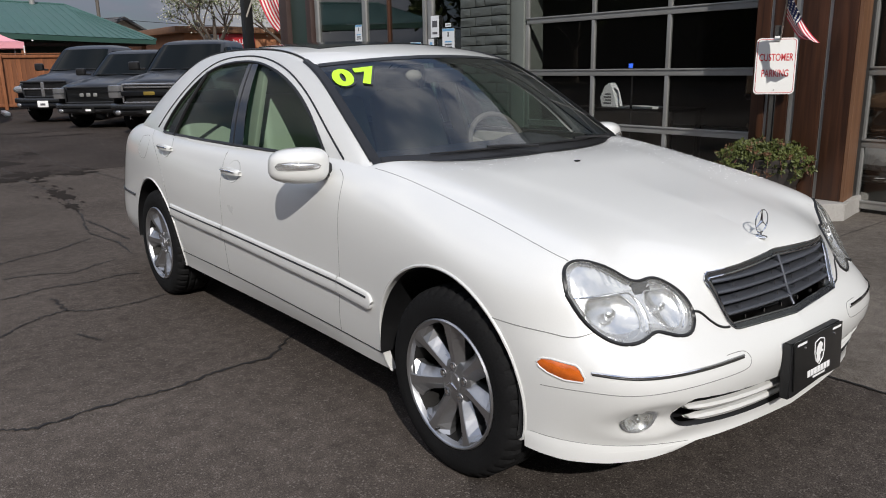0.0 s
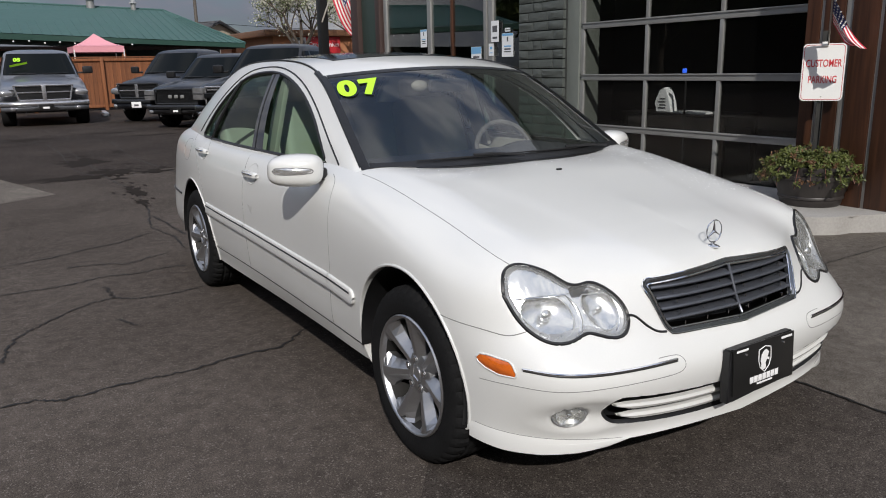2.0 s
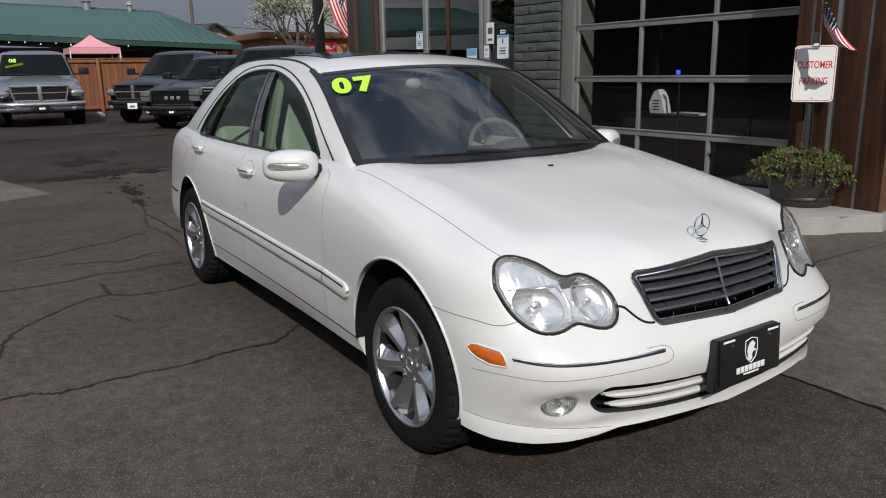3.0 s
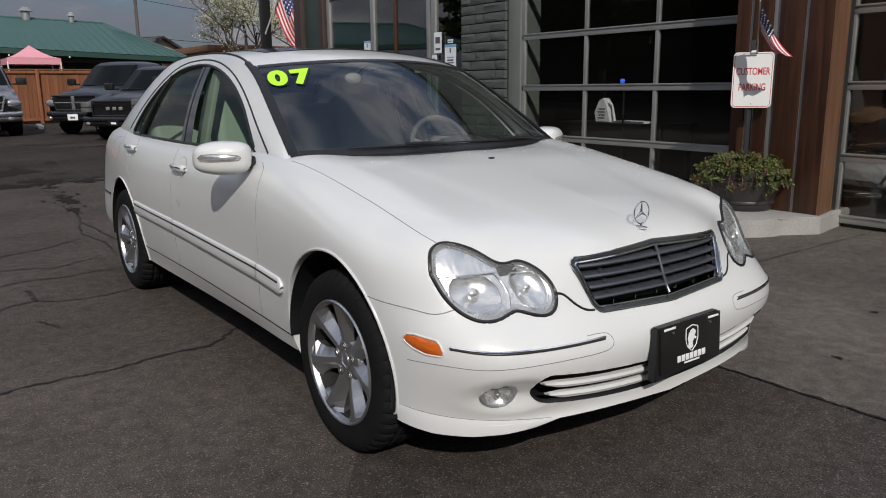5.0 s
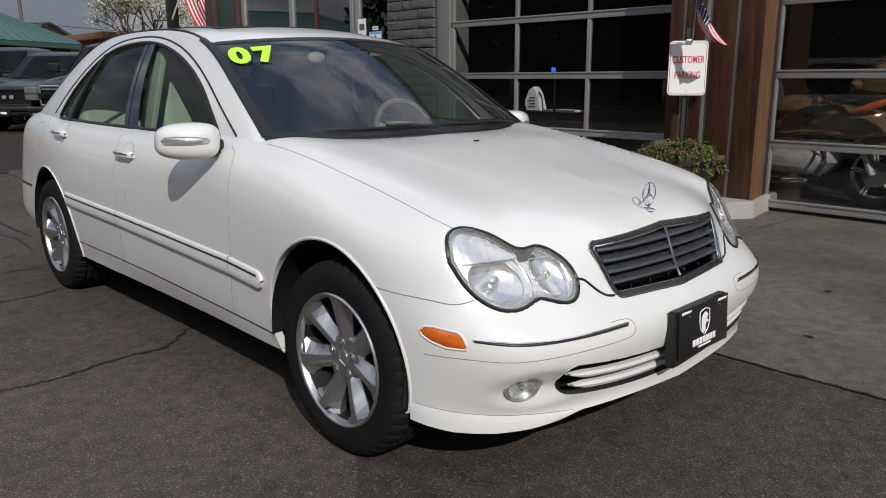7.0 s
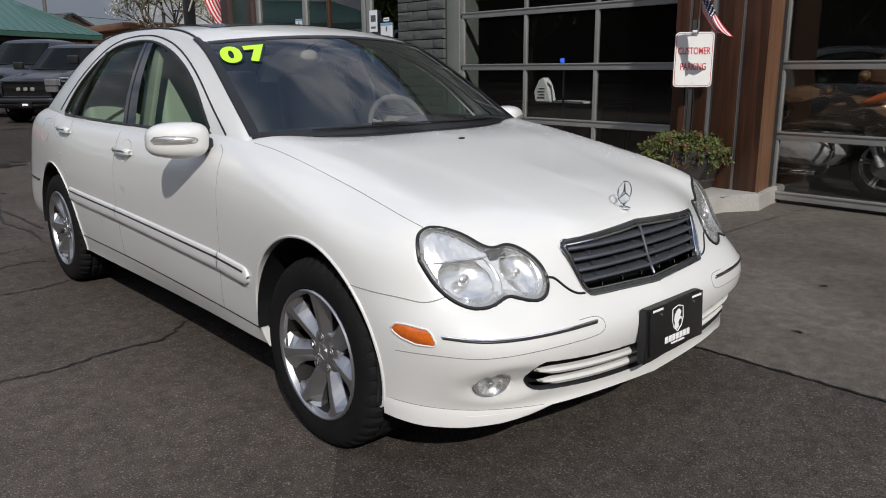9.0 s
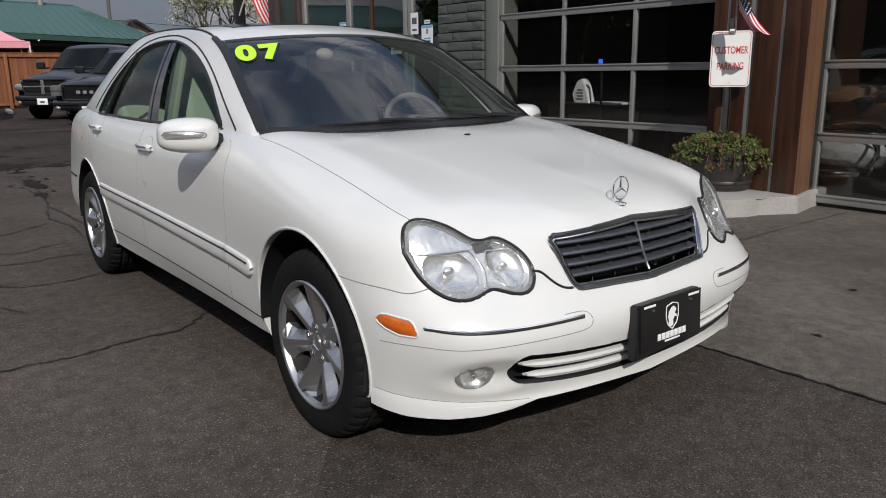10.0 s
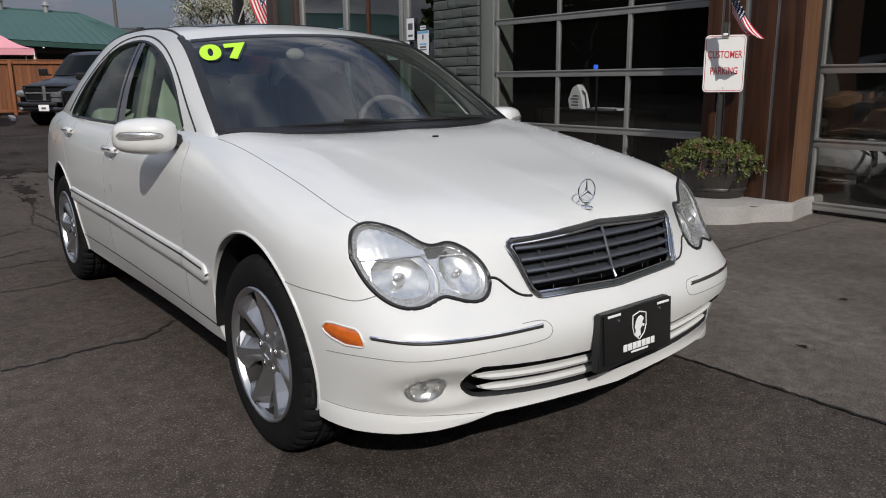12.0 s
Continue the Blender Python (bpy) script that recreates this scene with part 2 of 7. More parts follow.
M_FENCE = wood_material("fence_cedar", (0.16, 0.054, 0.02), (0.28, 0.103, 0.038), 0.7)
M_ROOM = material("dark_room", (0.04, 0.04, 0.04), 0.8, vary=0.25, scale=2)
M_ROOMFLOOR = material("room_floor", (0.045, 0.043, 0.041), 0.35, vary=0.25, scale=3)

# ---- mesh helpers ----


def bm_object(name, bm, mat, parent=None, label="", smooth=True, sharp=35):
    bmesh.ops.recalc_face_normals(bm, faces=bm.faces)
    me = bpy.data.meshes.new(name)
    bm.to_mesh(me)
    bm.free()
    me.materials.append(mat)
    if smooth:
        me.shade_smooth()
        me.set_sharp_from_angle(angle=radians(sharp))
    ob = new(name, me)
    if parent:
        ob.parent = parent
    if label:
        ob["label"] = label
    return ob


def part(name, bm, mat, parent, label="", smooth=True, sharp=35):
    return bm_object(name, bm, mat, parent, label, smooth, sharp)


def thing(name, label, category, group="", kind="", at=None):
    ob = new(name)
    ob.empty_display_size = 0.1
    if at is not None:
        ob.matrix_world = at
    return tagged(ob, label, category, group, kind)


def box(size, at=(0, 0, 0), bevel=0.0, seg=2, turn=None, taper=None):
    """A box as bmesh; taper=(sx, sy) scales its top."""
    bm = bmesh.new()
    bmesh.ops.create_cube(bm, size=1)
    for v in bm.verts:
        if taper and v.co.z > 0:
            v.co.x *= taper[0]
            v.co.y *= taper[1]
        v.co = Vector((v.co.x * size[0], v.co.y * size[1], v.co.z * size[2]))
    if bevel > 0:
        bmesh.ops.bevel(bm, geom=list(bm.edges), offset=bevel, segments=seg, affect="EDGES", profile=0.6)
    m = Matrix.Translation(at)
    if turn:
        m = m @ pose(0, 0, 0, *turn)
    bm.transform(m)
    return bm


def cyl(r1, r2, depth, at=(0, 0, 0), turn=None, seg=24, bevel=0.0):
    bm = bmesh.new()
    bmesh.ops.create_cone(bm, cap_ends=True, segments=seg, radius1=r1, radius2=r2, depth=depth)
    if bevel > 0:
        rims = [e for e in bm.edges if abs(e.verts[0].co.z - e.verts[1].co.z) < 1e-6]
        bmesh.ops.bevel(bm, geom=rims, offset=bevel, segments=2, affect="EDGES")
    m = Matrix.Translation(at)
    if turn:
        m = m @ pose(0, 0, 0, *turn)
    bm.transform(m)
    return bm


def ball(r, at=(0, 0, 0), scale=(1, 1, 1), seg=20):
    bm = bmesh.new()
    bmesh.ops.create_uvsphere(bm, u_segments=seg, v_segments=max(6, seg // 2), radius=r)
    for v in bm.verts:
        v.co = Vector((v.co.x * scale[0], v.co.y * scale[1], v.co.z * scale[2]))
    bm.transform(Matrix.Translation(at))
    return bm


def join(*bms):
    out_bm = bmesh.new()
    for b in bms:
        me = bpy.data.meshes.new("tmp")
        b.to_mesh(me)
        b.free()
        out_bm.from_mesh(me)
        bpy.data.meshes.remove(me)
    return out_bm


def tube(points, r, seg=6, closed=False, squash=1.0):
    """A round bar through the points; r a number or one for each point."""
    pts = [Vector(p) for p in points]
    n = len(pts)
    rs = r if isinstance(r, (list, tuple)) else [r] * n
    bm = bmesh.new()
    rings = []
    up = Vector((0.123, 0.31, 0.94)).normalized()
    for i, p in enumerate(pts):
        a, b = (pts[(i - 1) % n], pts[(i + 1) % n]) if closed else (pts[max(0, i - 1)], pts[min(n - 1, i + 1)])
        way = (b - a).normalized()
        side = way.cross(up)
        side = side.normalized() if side.length > 1e-4 else way.orthogonal().normalized()
        over = side.cross(way)
        rings.append([bm.verts.new(p + rs[i] * (math.cos(k * math.tau / seg) * side + squash * math.sin(k * math.tau / seg) * over)) for k in range(seg)])
    for i in range(n if closed else n - 1):
        a, b = rings[i], rings[(i + 1) % n]
        for k in range(seg):
            bm.faces.new((a[k], a[(k + 1) % seg], b[(k + 1) % seg], b[k]))
    if not closed:
        bm.faces.new(rings[0][::-1])
        bm.faces.new(rings[-1])
    return bm


def sheet(rows, closed=False):
    """A surface through a grid of points (rows of equal length)."""
    bm = bmesh.new()
    vs = [[bm.verts.new(p) for p in row] for row in rows]
    for i in range(len(vs) - 1):
        for k in range(len(vs[0]) - (0 if closed else 1)):
            bm.faces.new((vs[i][k], vs[i][(k + 1) % len(vs[0])], vs[i + 1][(k + 1) % len(vs[0])], vs[i + 1][k]))
    return bm


def revolve(profile, axis="x", seg=48, at=(0, 0, 0)):
    """Turns a profile of (along the axis, radius) pairs about an axis."""
    rows = []
    for a, r in profile:
        ring = []
        for k in range(seg):
            c, s = math.cos(k * math.tau / seg) * r, math.sin(k * math.tau / seg) * r
            ring.append({"x": (a, c, s), "y": (c, a, s), "z": (c, s, a)}[axis])
        rows.append(ring)
    bm = sheet(rows, closed=True)
    bm.transform(Matrix.Translation(at))
    return bm


def prism(outline, depth, axis="y", at=(0, 0, 0), bevel=0.0):
    """A flat outline of (u, v) pairs given a depth: axis y: u is x, v is z; axis x: u is y, v is z; axis z: u is x, v is y."""
    def spot(u, v, d):
        return {"y": (u, d, v), "x": (d, u, v), "z": (u, v, d)}[axis]
    bm = bmesh.new()
    a = [bm.verts.new(spot(u, v, 0)) for u, v in outline]
    b = [bm.verts.new(spot(u, v, depth)) for u, v in outline]
    bm.faces.new(a)
    bm.faces.new(b[::-1])
    for i in range(len(a)):
        bm.faces.new((a[i], b[i], b[(i + 1) % len(a)], a[(i + 1) % len(a)]))
    if bevel > 0:
        bmesh.ops.bevel(bm, geom=list(bm.edges), offset=bevel, segments=2, affect="EDGES")
    bm.transform(Matrix.Translation(at))
    return bm


def spline(points, count):
    """Natural cubic through the points, chord-spaced, sampled count times."""
    p = np.array(points, float)
    s = np.r_[0, np.cumsum(np.maximum(np.linalg.norm(np.diff(p, axis=0), axis=1), 1e-5) ** 0.6)]
    return spline_at(s, p, np.linspace(0, s[-1], count))


def spline_at(s, p, q):
    n = len(s)
    h = np.diff(s)
    a = np.eye(n)
    r = np.zeros_like(p)
    for i in range(1, n - 1):
        a[i, i - 1 : i + 2] = h[i - 1], 2 * (h[i - 1] + h[i]), h[i]
        r[i] = 6 * ((p[i + 1] - p[i]) / h[i] - (p[i] - p[i - 1]) / h[i - 1])
    m = np.linalg.solve(a, r)
    k = np.clip(np.searchsorted(s, q, side="right") - 1, 0, n - 2)
    u, v, hk = (q - s[k])[:, None], (s[k + 1] - q)[:, None], h[k][:, None]
    return m[k] * v**3 / (6 * hk) + m[k + 1] * u**3 / (6 * hk) + (p[k] / hk - m[k] * hk / 6) * v + (p[k + 1] / hk - m[k + 1] * hk / 6) * u


def rounded(w, h, r, seg=6, cx=0.0, cy=0.0):
    """A rectangle with round corners, as (u, v) pairs."""
    out_pts = []
    for qx, qy, a0 in ((1, 1, 0), (-1, 1, 90), (-1, -1, 180), (1, -1, 270)):
        for k in range(seg + 1):
            a = radians(a0 + 90 * k / seg)
            out_pts.append((cx + qx * (w / 2 - r) + r * math.cos(a), cy + qy * (h / 2 - r) + r * math.sin(a)))
    return out_pts


def lettering(name, words, size, mat, parent, m, depth=0.0008, extra=0.0, label=""):
    """Words in the built-in font, as a mesh under a thing."""
    cu = bpy.data.curves.new(name, "FONT")
    cu.body, cu.size, cu.extrude, cu.offset = words, size, depth, extra
    cu.align_x, cu.align_y = "CENTER", "CENTER"
    tmp = bpy.data.objects.new(name, cu)
    scene.collection.objects.link(tmp)
    bpy.context.view_layer.update()
    me = bpy.data.meshes.new_from_object(tmp.evaluated_get(bpy.context.evaluated_depsgraph_get()))
    bpy.data.objects.remove(tmp)
    me.transform(m)
    me.materials.clear()
    me.materials.append(mat)
    ob = new(name, me)
    if parent:
        ob.parent = parent
    if label:
        ob["label"] = label
    return ob

# ---- ground ----


def ground_sheet(name, outline, z, mat, label, category, kind="structure"):
    bm = bmesh.new()
    bm.faces.new([bm.verts.new((x, y, z)) for x, y in outline])
    return tagged(bm_object(name, bm, mat, smooth=False), label, category, kind=kind)


ground_sheet("ground", [(-900, -900), (900, -900), (900, 900), (-900, 900)], 0.0, M_ASPHALT, "worn dark grey asphalt of the car lot", "ground")
rnd = random.Random(31)
edge_pts = [(x, 9.2 + 0.5 * noise.noise(Vector((x * 0.35, 0, 0))) + 0.25 * noise.noise(Vector((x * 1.7, 4, 0)))) for x in np.linspace(-14, 6.5, 90)]
# darker ragged-edged sheet over the far part of the lot
ground_sheet("old_pavement", edge_pts + [(6.5, 30.5), (-14, 30.5)], 0.003, M_FARASPHALT, "darker asphalt before the parked trucks", "pavement")

side_pts = [(-1.05 - 0.12 * k + 0.16 * noise.noise(Vector((k * 1.3, 7, 0))) + 0.06 * noise.noise(Vector((k * 5, 2, 0))), -0.35 - 0.25 * k) for k in range(48)]
# darker sheet with a ragged side, reaching forward from under the car
ground_sheet("sealed_pavement", [(0.835, 0.5), (-0.4, 0.5)] + side_pts + [(0.835, -12.5)], 0.0035, M_FRONTASPHALT, "darker asphalt before the car", "pavement")

def ribbon(points, wid, z, seed, count=60, wander=0.02):
    """A thin ragged strip along a line on the ground."""
    rnd = random.Random(seed)
    line = spline(points, count)
    left_side, right_side = [], []
    for i, q in enumerate(line):
        a, b = line[max(0, i - 1)], line[min(count - 1, i + 1)]
        t = (b - a) / max(1e-6, np.linalg.norm(b - a))
        n = np.array([-t[1], t[0]])
        c = q + n * rnd.uniform(-wander, wander)
        w = wid * rnd.uniform(0.35, 1.3)
        left_side.append((*(c + n * w / 2), z))
        right_side.append((*(c - n * w / 2), z))
    return sheet([left_side, right_side])


# concrete apron in front of the workshop, and its joints
ground_sheet("apron_floor", [(0.84, -40), (4.9, -40), (4.9, 8.6), (0.84, 8.6)], 0.004, M_APRON, "brown-grey concrete apron before the workshop doors", "pavement")
tagged(bm_object("joint_trim", ribbon([(0.84, -6), (0.845, -2), (0.838, -0.5), (0.84, 2), (0.84, 9)], 0.017, 0.0085, 3, 400, 0.006), M_CRACK, smooth=False), "dark tar-filled joint between asphalt and concrete", "joint", kind="structure")
tagged(bm_object("joint_trim", ribbon([(0.9, 0.62), (2.2, 0.64), (3.4, 0.66), (4.5, 0.66)], 0.008, 0.0085, 4, 120, 0.004), M_CRACK, smooth=False), "thin saw-cut joint across the concrete apron", "joint", kind="structure")
ground_sheet("pale_pavement", [(-1.2, 7.65), (-1.75, 9.9), (-3.4, 12.0), (-6.0, 11.5), (-5.0, 7.2), (-1.8, 7.3)], 0.004, M_PATCH, "pale concrete patch set into the asphalt", "pavement")
CRACKS = [
    [(-2.6, 1.25), (-1.95, 1.34), (-1.85, 1.28), (-1.62, 1.3), (-1.42, 1.3), (-1.25, 1.3), (-1.06, 1.34), (-0.86, 1.34), (-0.66, 1.49), (-0.4, 1.6)],
    [(-0.4, 13.5), (-0.43, 11.1), (-0.45, 8.5), (-0.42, 7.16), (-0.54, 5.88), (-0.66, 5.24), (-0.7, 4.87), (-0.66, 4.55), (-0.64, 4.17), (-0.68, 3.92)],
    [(-0.6, 5.54), (-0.57, 5.34), (-0.55, 4.82), (-0.54, 4.42)],
    [(-2.4, 4.0), (-1.76, 4.14), (-1.52, 4.22), (-1.3, 4.34), (-1.08, 4.42), (-0.86, 4.61), (-0.76, 4.67)],
    [(-1.54, 3.77), (-1.24, 3.69), (-1.16, 3.63), (-1.0, 3.72), (-0.81, 3.81)],
    [(-2.5, 3.2), (-1.83, 3.26), (-1.56, 3.27), (-1.37, 3.34), (-1.16, 3.3), (-0.96, 3.34), (-0.79, 3.3)],
    [(-1.4, 3.07), (-1.39, 2.91), (-1.38, 2.76), (-1.25, 2.66), (-1.08, 2.64), (-0.85, 2.7)],
    [(-1.38, 2.76), (-1.54, 2.72), (-1.74, 2.53), (-1.93, 2.32), (-2.05, 1.92)],
    [(-1.44, 2.3), (-1.41, 2.2), (-1.37, 2.12)],
    [(-0.6, 15.25), (-0.62, 12.0), (-0.69, 9.76), (-0.49, 8.84)],
    [(-0.3, 15.6), (0.32, 15.5), (0.36, 12.0), (0.43, 8.78), (0.5, 7.4)],
]
for n, line in enumerate(CRACKS):
    tagged(bm_object("crack_trim", ribbon(line, 0.015 if n else 0.018, 0.0045, 20 + n, 90, 0.014), M_CRACK, smooth=False), "dark crack in the worn asphalt", "crack", kind="structure")
M_STAIN = material("oil_stain", (0.029, 0.0243, 0.021), 0.95, vary=0.3, scale=9, spec=0.04)


def blotch(cx, cy, a, b, seed):
    """A ragged stain: a large splash broken up along its edge, and drops round it."""
    rnd = random.Random(seed)
    z = 0.0085 if cx > 0.84 and cy < 8 else 0.005
    bms = []
    for n in range(9):
        r = 1.0 if n == 0 else rnd.uniform(0.06, 0.28)
        px, py = (cx, cy) if n == 0 else (cx + rnd.gauss(0, a * 0.75), cy + rnd.gauss(0, b * 0.75))
        off = rnd.uniform(0, 40)
        bm = bmesh.new()
        vs_b = []
        for t in np.linspace(0, math.tau, 72, endpoint=False):
            c, sn = math.cos(t), math.sin(t)
            f = r * (0.62 + 0.55 * noise.noise(Vector((c * 1.6 + off, sn * 1.6, 0))) + 0.4 * noise.noise(Vector((c * 6 + off, sn * 6, 3))))
            vs_b.append(bm.verts.new((px + a * c * max(0.05, f), py + b * sn * max(0.05, f), z + 0.0002 * n)))
        bm.faces.new(vs_b)
        bms.append(bm)
    tagged(bm_object("stain_trim", join(*bms), M_STAIN, smooth=False), "dark oil stain on the ground", "stain", kind="structure")


STAINS = ((-0.45, 11.0, 0.5, 0.75), (-0.3, 9.4, 0.34, 0.7), (-0.85, 16.6, 0.75, 0.6), (-1.9, 15.0, 1.1, 0.2), (-0.9, 9.1, 0.5, 0.4), (0.3, 12.3, 0.16, 0.5), (0.2, 9.1, 0.3, 0.3), (-0.4, 7.3, 0.16, 0.6), (1.6, 15.9, 0.9, 0.22), (-0.5, 6.4, 0.1, 0.45), (0.9, 17.3, 0.9, 0.3), (1.35, -0.62, 0.025, 0.035), (1.7, -1.2, 0.03, 0.02), (2.2, -0.4, 0.03, 0.025))
for n, (x, y, a, b) in enumerate(STAINS):
    blotch(x, y, a, b, 70 + n)

# ---- workshop front: doors of glass and aluminium ----
FACE = 4.56


def block(x0, x1, y0, y1, z0, z1, bevel=0.004):
    return box((x1 - x0, y1 - y0, z1 - z0), ((x0 + x1) / 2, (y0 + y1) / 2, (z0 + z1) / 2), bevel)


def glass_door(name, ys, zs, label):
    """A sectional door: stiles at ys, rails at zs, a pane in every field."""
    door = thing(name, label, "garage door", kind="structure")
    for z in zs:
        h = 0.072
        part("rail", block(FACE, FACE + 0.05, min(ys), max(ys), z - h / 2, z + h / 2), M_ALU, door)
        part("rail_lip", block(FACE - 0.012, FACE - 0.001, min(ys), max(ys), z + h / 2 - 0.016, z + h / 2, 0.003), M_ALU, door)
    for n, y in enumerate(ys):
        w = 0.06 if n in (0, len(ys) - 1) else 0.042
        for a, b in zip(zs, zs[1:]):
            part("stile", block(FACE + 0.004, FACE + 0.046, y - w / 2, y + w / 2, a + 0.0365, b - 0.0365), M_ALU, door)
    for a, b in zip(zs, zs[1:]):
        for c, d in zip(sorted(ys), sorted(ys)[1:]):
            pane = part("pane", block(FACE + 0.024, FACE + 0.03, c + 0.021, d - 0.021, a + 0.036, b - 0.036, 0), M_SHOPGLASS, door, smooth=False)
            pane.visible_shadow = False
    return door


ROWS_Z = (0.075, 0.6, 1.2, 1.81, 2.42, 3.03)
glass_door("door_1", (5.02, 3.985, 2.995, 1.95), ROWS_Z, "glazed sectional garage door in an aluminium frame")
glass_door("door_2", (1.02, 0.0, -1.02, -2.04), ROWS_Z, "glazed sectional garage door with a motorcycle behind it")
for nm, y0, y1 in (("wall_header", -6.0, 11.4),):
    tagged(bm_object(nm, block(FACE, FACE + 0.25, y0, y1, 3.1, 5.5), M_STUCCO), "dark green-grey wall over the workshop doors", "wall", kind="structure")
tagged(bm_object("wall_jamb", block(FACE - 0.02, FACE + 0.25, 5.052, 5.27, 0, 3.1), M_STUCCO), "painted green-grey jamb beside the garage door", "wall", kind="structure")
tagged(bm_object("wall_south", block(FACE, FACE + 0.25, -6.0, -2.08, 0, 3.1), M_STUCCO), "painted green-grey wall beyond the garage doors", "wall", kind="structure")
tagged(bm_object("eaves_roof", block(FACE - 0.06, 14, -6.2, 11.6, 5.5, 5.7), M_STUCCO), "flat roof of the workshop", "roof", kind="structure")

# rooms behind the glass; their dimness is put into the near-black colours
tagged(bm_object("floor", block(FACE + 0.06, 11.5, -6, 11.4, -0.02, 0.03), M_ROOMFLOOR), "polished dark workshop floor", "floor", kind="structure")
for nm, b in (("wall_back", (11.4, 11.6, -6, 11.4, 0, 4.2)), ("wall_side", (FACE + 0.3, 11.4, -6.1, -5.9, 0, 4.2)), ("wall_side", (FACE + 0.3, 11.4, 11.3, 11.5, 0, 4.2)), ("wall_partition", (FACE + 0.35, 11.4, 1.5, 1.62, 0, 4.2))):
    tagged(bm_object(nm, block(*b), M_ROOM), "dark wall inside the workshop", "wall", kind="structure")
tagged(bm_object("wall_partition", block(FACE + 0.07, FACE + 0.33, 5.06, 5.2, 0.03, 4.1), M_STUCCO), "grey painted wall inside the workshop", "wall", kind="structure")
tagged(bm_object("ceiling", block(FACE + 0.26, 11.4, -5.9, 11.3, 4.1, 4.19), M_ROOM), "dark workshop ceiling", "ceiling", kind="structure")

# rough block pillar
pillar = tagged(bm_object("wall_pillar", block(FACE - 0.03, FACE + 0.25, 5.275, 6.185, 0, 3.1), M_MORTAR), "pillar of rough dark painted blocks", "pillar", kind="structure")
rnd = random.Random(5)
for c in range(26):
    z = 0.004 + c * 0.119
    cut_y = [5.28, 5.28 + rnd.choice((0.3, 0.42, 0.2)), 5.28 + rnd.choice((0.6, 0.7)), 6.18]
    for a, b in zip(cut_y, cut_y[1:]):
        bm = box((0.05, b - a - 0.012, 0.106), (0, 0, 0), 0.0)
        bmesh.ops.subdivide_edges(bm, edges=bm.edges, cuts=3, use_grid_fill=True)
        off = rnd.uniform(0, 50)
        for v in bm.verts:
            inner_v = 1 if abs(v.co.y) < (b - a) / 2 - 0.02 and abs(v.co.z) < 0.045 else 0.25
            if v.co.x < -0.02:
                v.co.x -= inner_v * (0.012 + 0.02 * noise.noise(Vector((v.co.y * 14 + off, v.co.z * 22, off))))
        bm.transform(Matrix.Translation((FACE - 0.045, (a + b) / 2, z + 0.0595)))
        part("brick", bm, M_BLOCK, pillar, sharp=25)

# cedar-clad column between the doors
column = tagged(bm_object("wall_column", block(4.185, 4.8, 1.075, 1.8, 0.15, 3.1), M_ALUDARK), "column clad in stained cedar boards with grey metal reveals", "column", kind="structure")
for a, b in ((1.69, 1.81), (1.48, 1.655), (1.2, 1.415), (0.965, 1.165)):
    part("board", block(4.14, 4.184, a, b, 0.151, 3.1, 0.003), M_CEDAR, column)
for y, w in ((1.672, 0.03), (1.447, 0.06), (1.182, 0.032)):
    part("reveal", block(4.155, 4.1835, y - w / 2, y + w / 2, 0.152, 3.1, 0.002), M_ALU, column)
part("core", block(4.186, 4.54, 1.0, 1.074, 0.151, 3.1, 0.002), M_ALUDARK, column)
part("corner_board", prism([(4.14, 0.932), (4.47, 1.0), (4.47, 1.028), (4.186, 0.97), (4.14, 0.961)], 2.949, "z", (0, 0, 0.151)), M_CEDAR_LIT, column, "cedar corner board, golden from sunlight put into its colour")
part("side_board", block(4.186, 4.79, 1.805, 1.83, 0.151, 3.1, 0.003), M_CEDAR, column)

# plinth with a round corner
corner = [(3.4 + 0.42 - 0.42 * math.cos(t), 1.07 + 0.42 - 0.42 * math.sin(t)) for t in np.linspace(0, math.pi / 2, 14)]
plinth_outline = [(3.4, 3.0)] + corner + [(3.9, 1.02), (4.1, 0.895), (4.5, 0.965), (4.77, 0.985), (4.77, 1.84), (4.55, 1.84), (4.55, 3.0)]
bm = prism(plinth_outline, 0.146, "z", (0, 0, 0.003))
top_edges = [e for e in bm.edges if all(v.co.z > 0.14 for v in e.verts)]
bmesh.ops.bevel(bm, geom=top_edges, offset=0.012, segments=2, affect="EDGES")
tagged(bm_object("plinth_pavement", bm, M_PLINTH), "pale concrete plinth with a rounded corner", "plinth", kind="structure")

# ---- shop front ----
shop = thing("window_1", "dark shop windows and glazed door in metal frames", "shop window", kind="structure")
for y, w, mat in ((6.215, 0.05, M_ALUDARK), (6.93, 0.1, M_ALU), (7.06, 0.07, M_ALU), (8.6, 0.1, M_ALU), (7.95, 0.045, M_CEDAR), (10.07, 0.1, M_ALU)):
    part("window_frame", block(FACE, FACE + 0.07, y - w / 2, y + w / 2, 0.0, 3.1), mat, shop)
for z in (0.12, 2.75):
    part("window_frame", block(FACE + 0.01, FACE + 0.06, 6.2, 10.1, z - 0.06, z + 0.06), M_ALUDARK, shop)
for a, b in ((6.24, 6.88), (7.1, 8.55), (8.65, 10.02)):
    p = part("pane", block(FACE + 0.03, FACE + 0.036, a, b, 0.18, 3.05, 0), M_STOREGLASS, shop, smooth=False)
    p.visible_shadow = False
M_DARKGREEN = material("dark_green_tone", (0.03, 0.05, 0.042), 0.45, vary=0.2, scale=6)
M_MAROON = material("dark_post_paint", (0.05, 0.03, 0.026), 0.5, vary=0.2, scale=6)
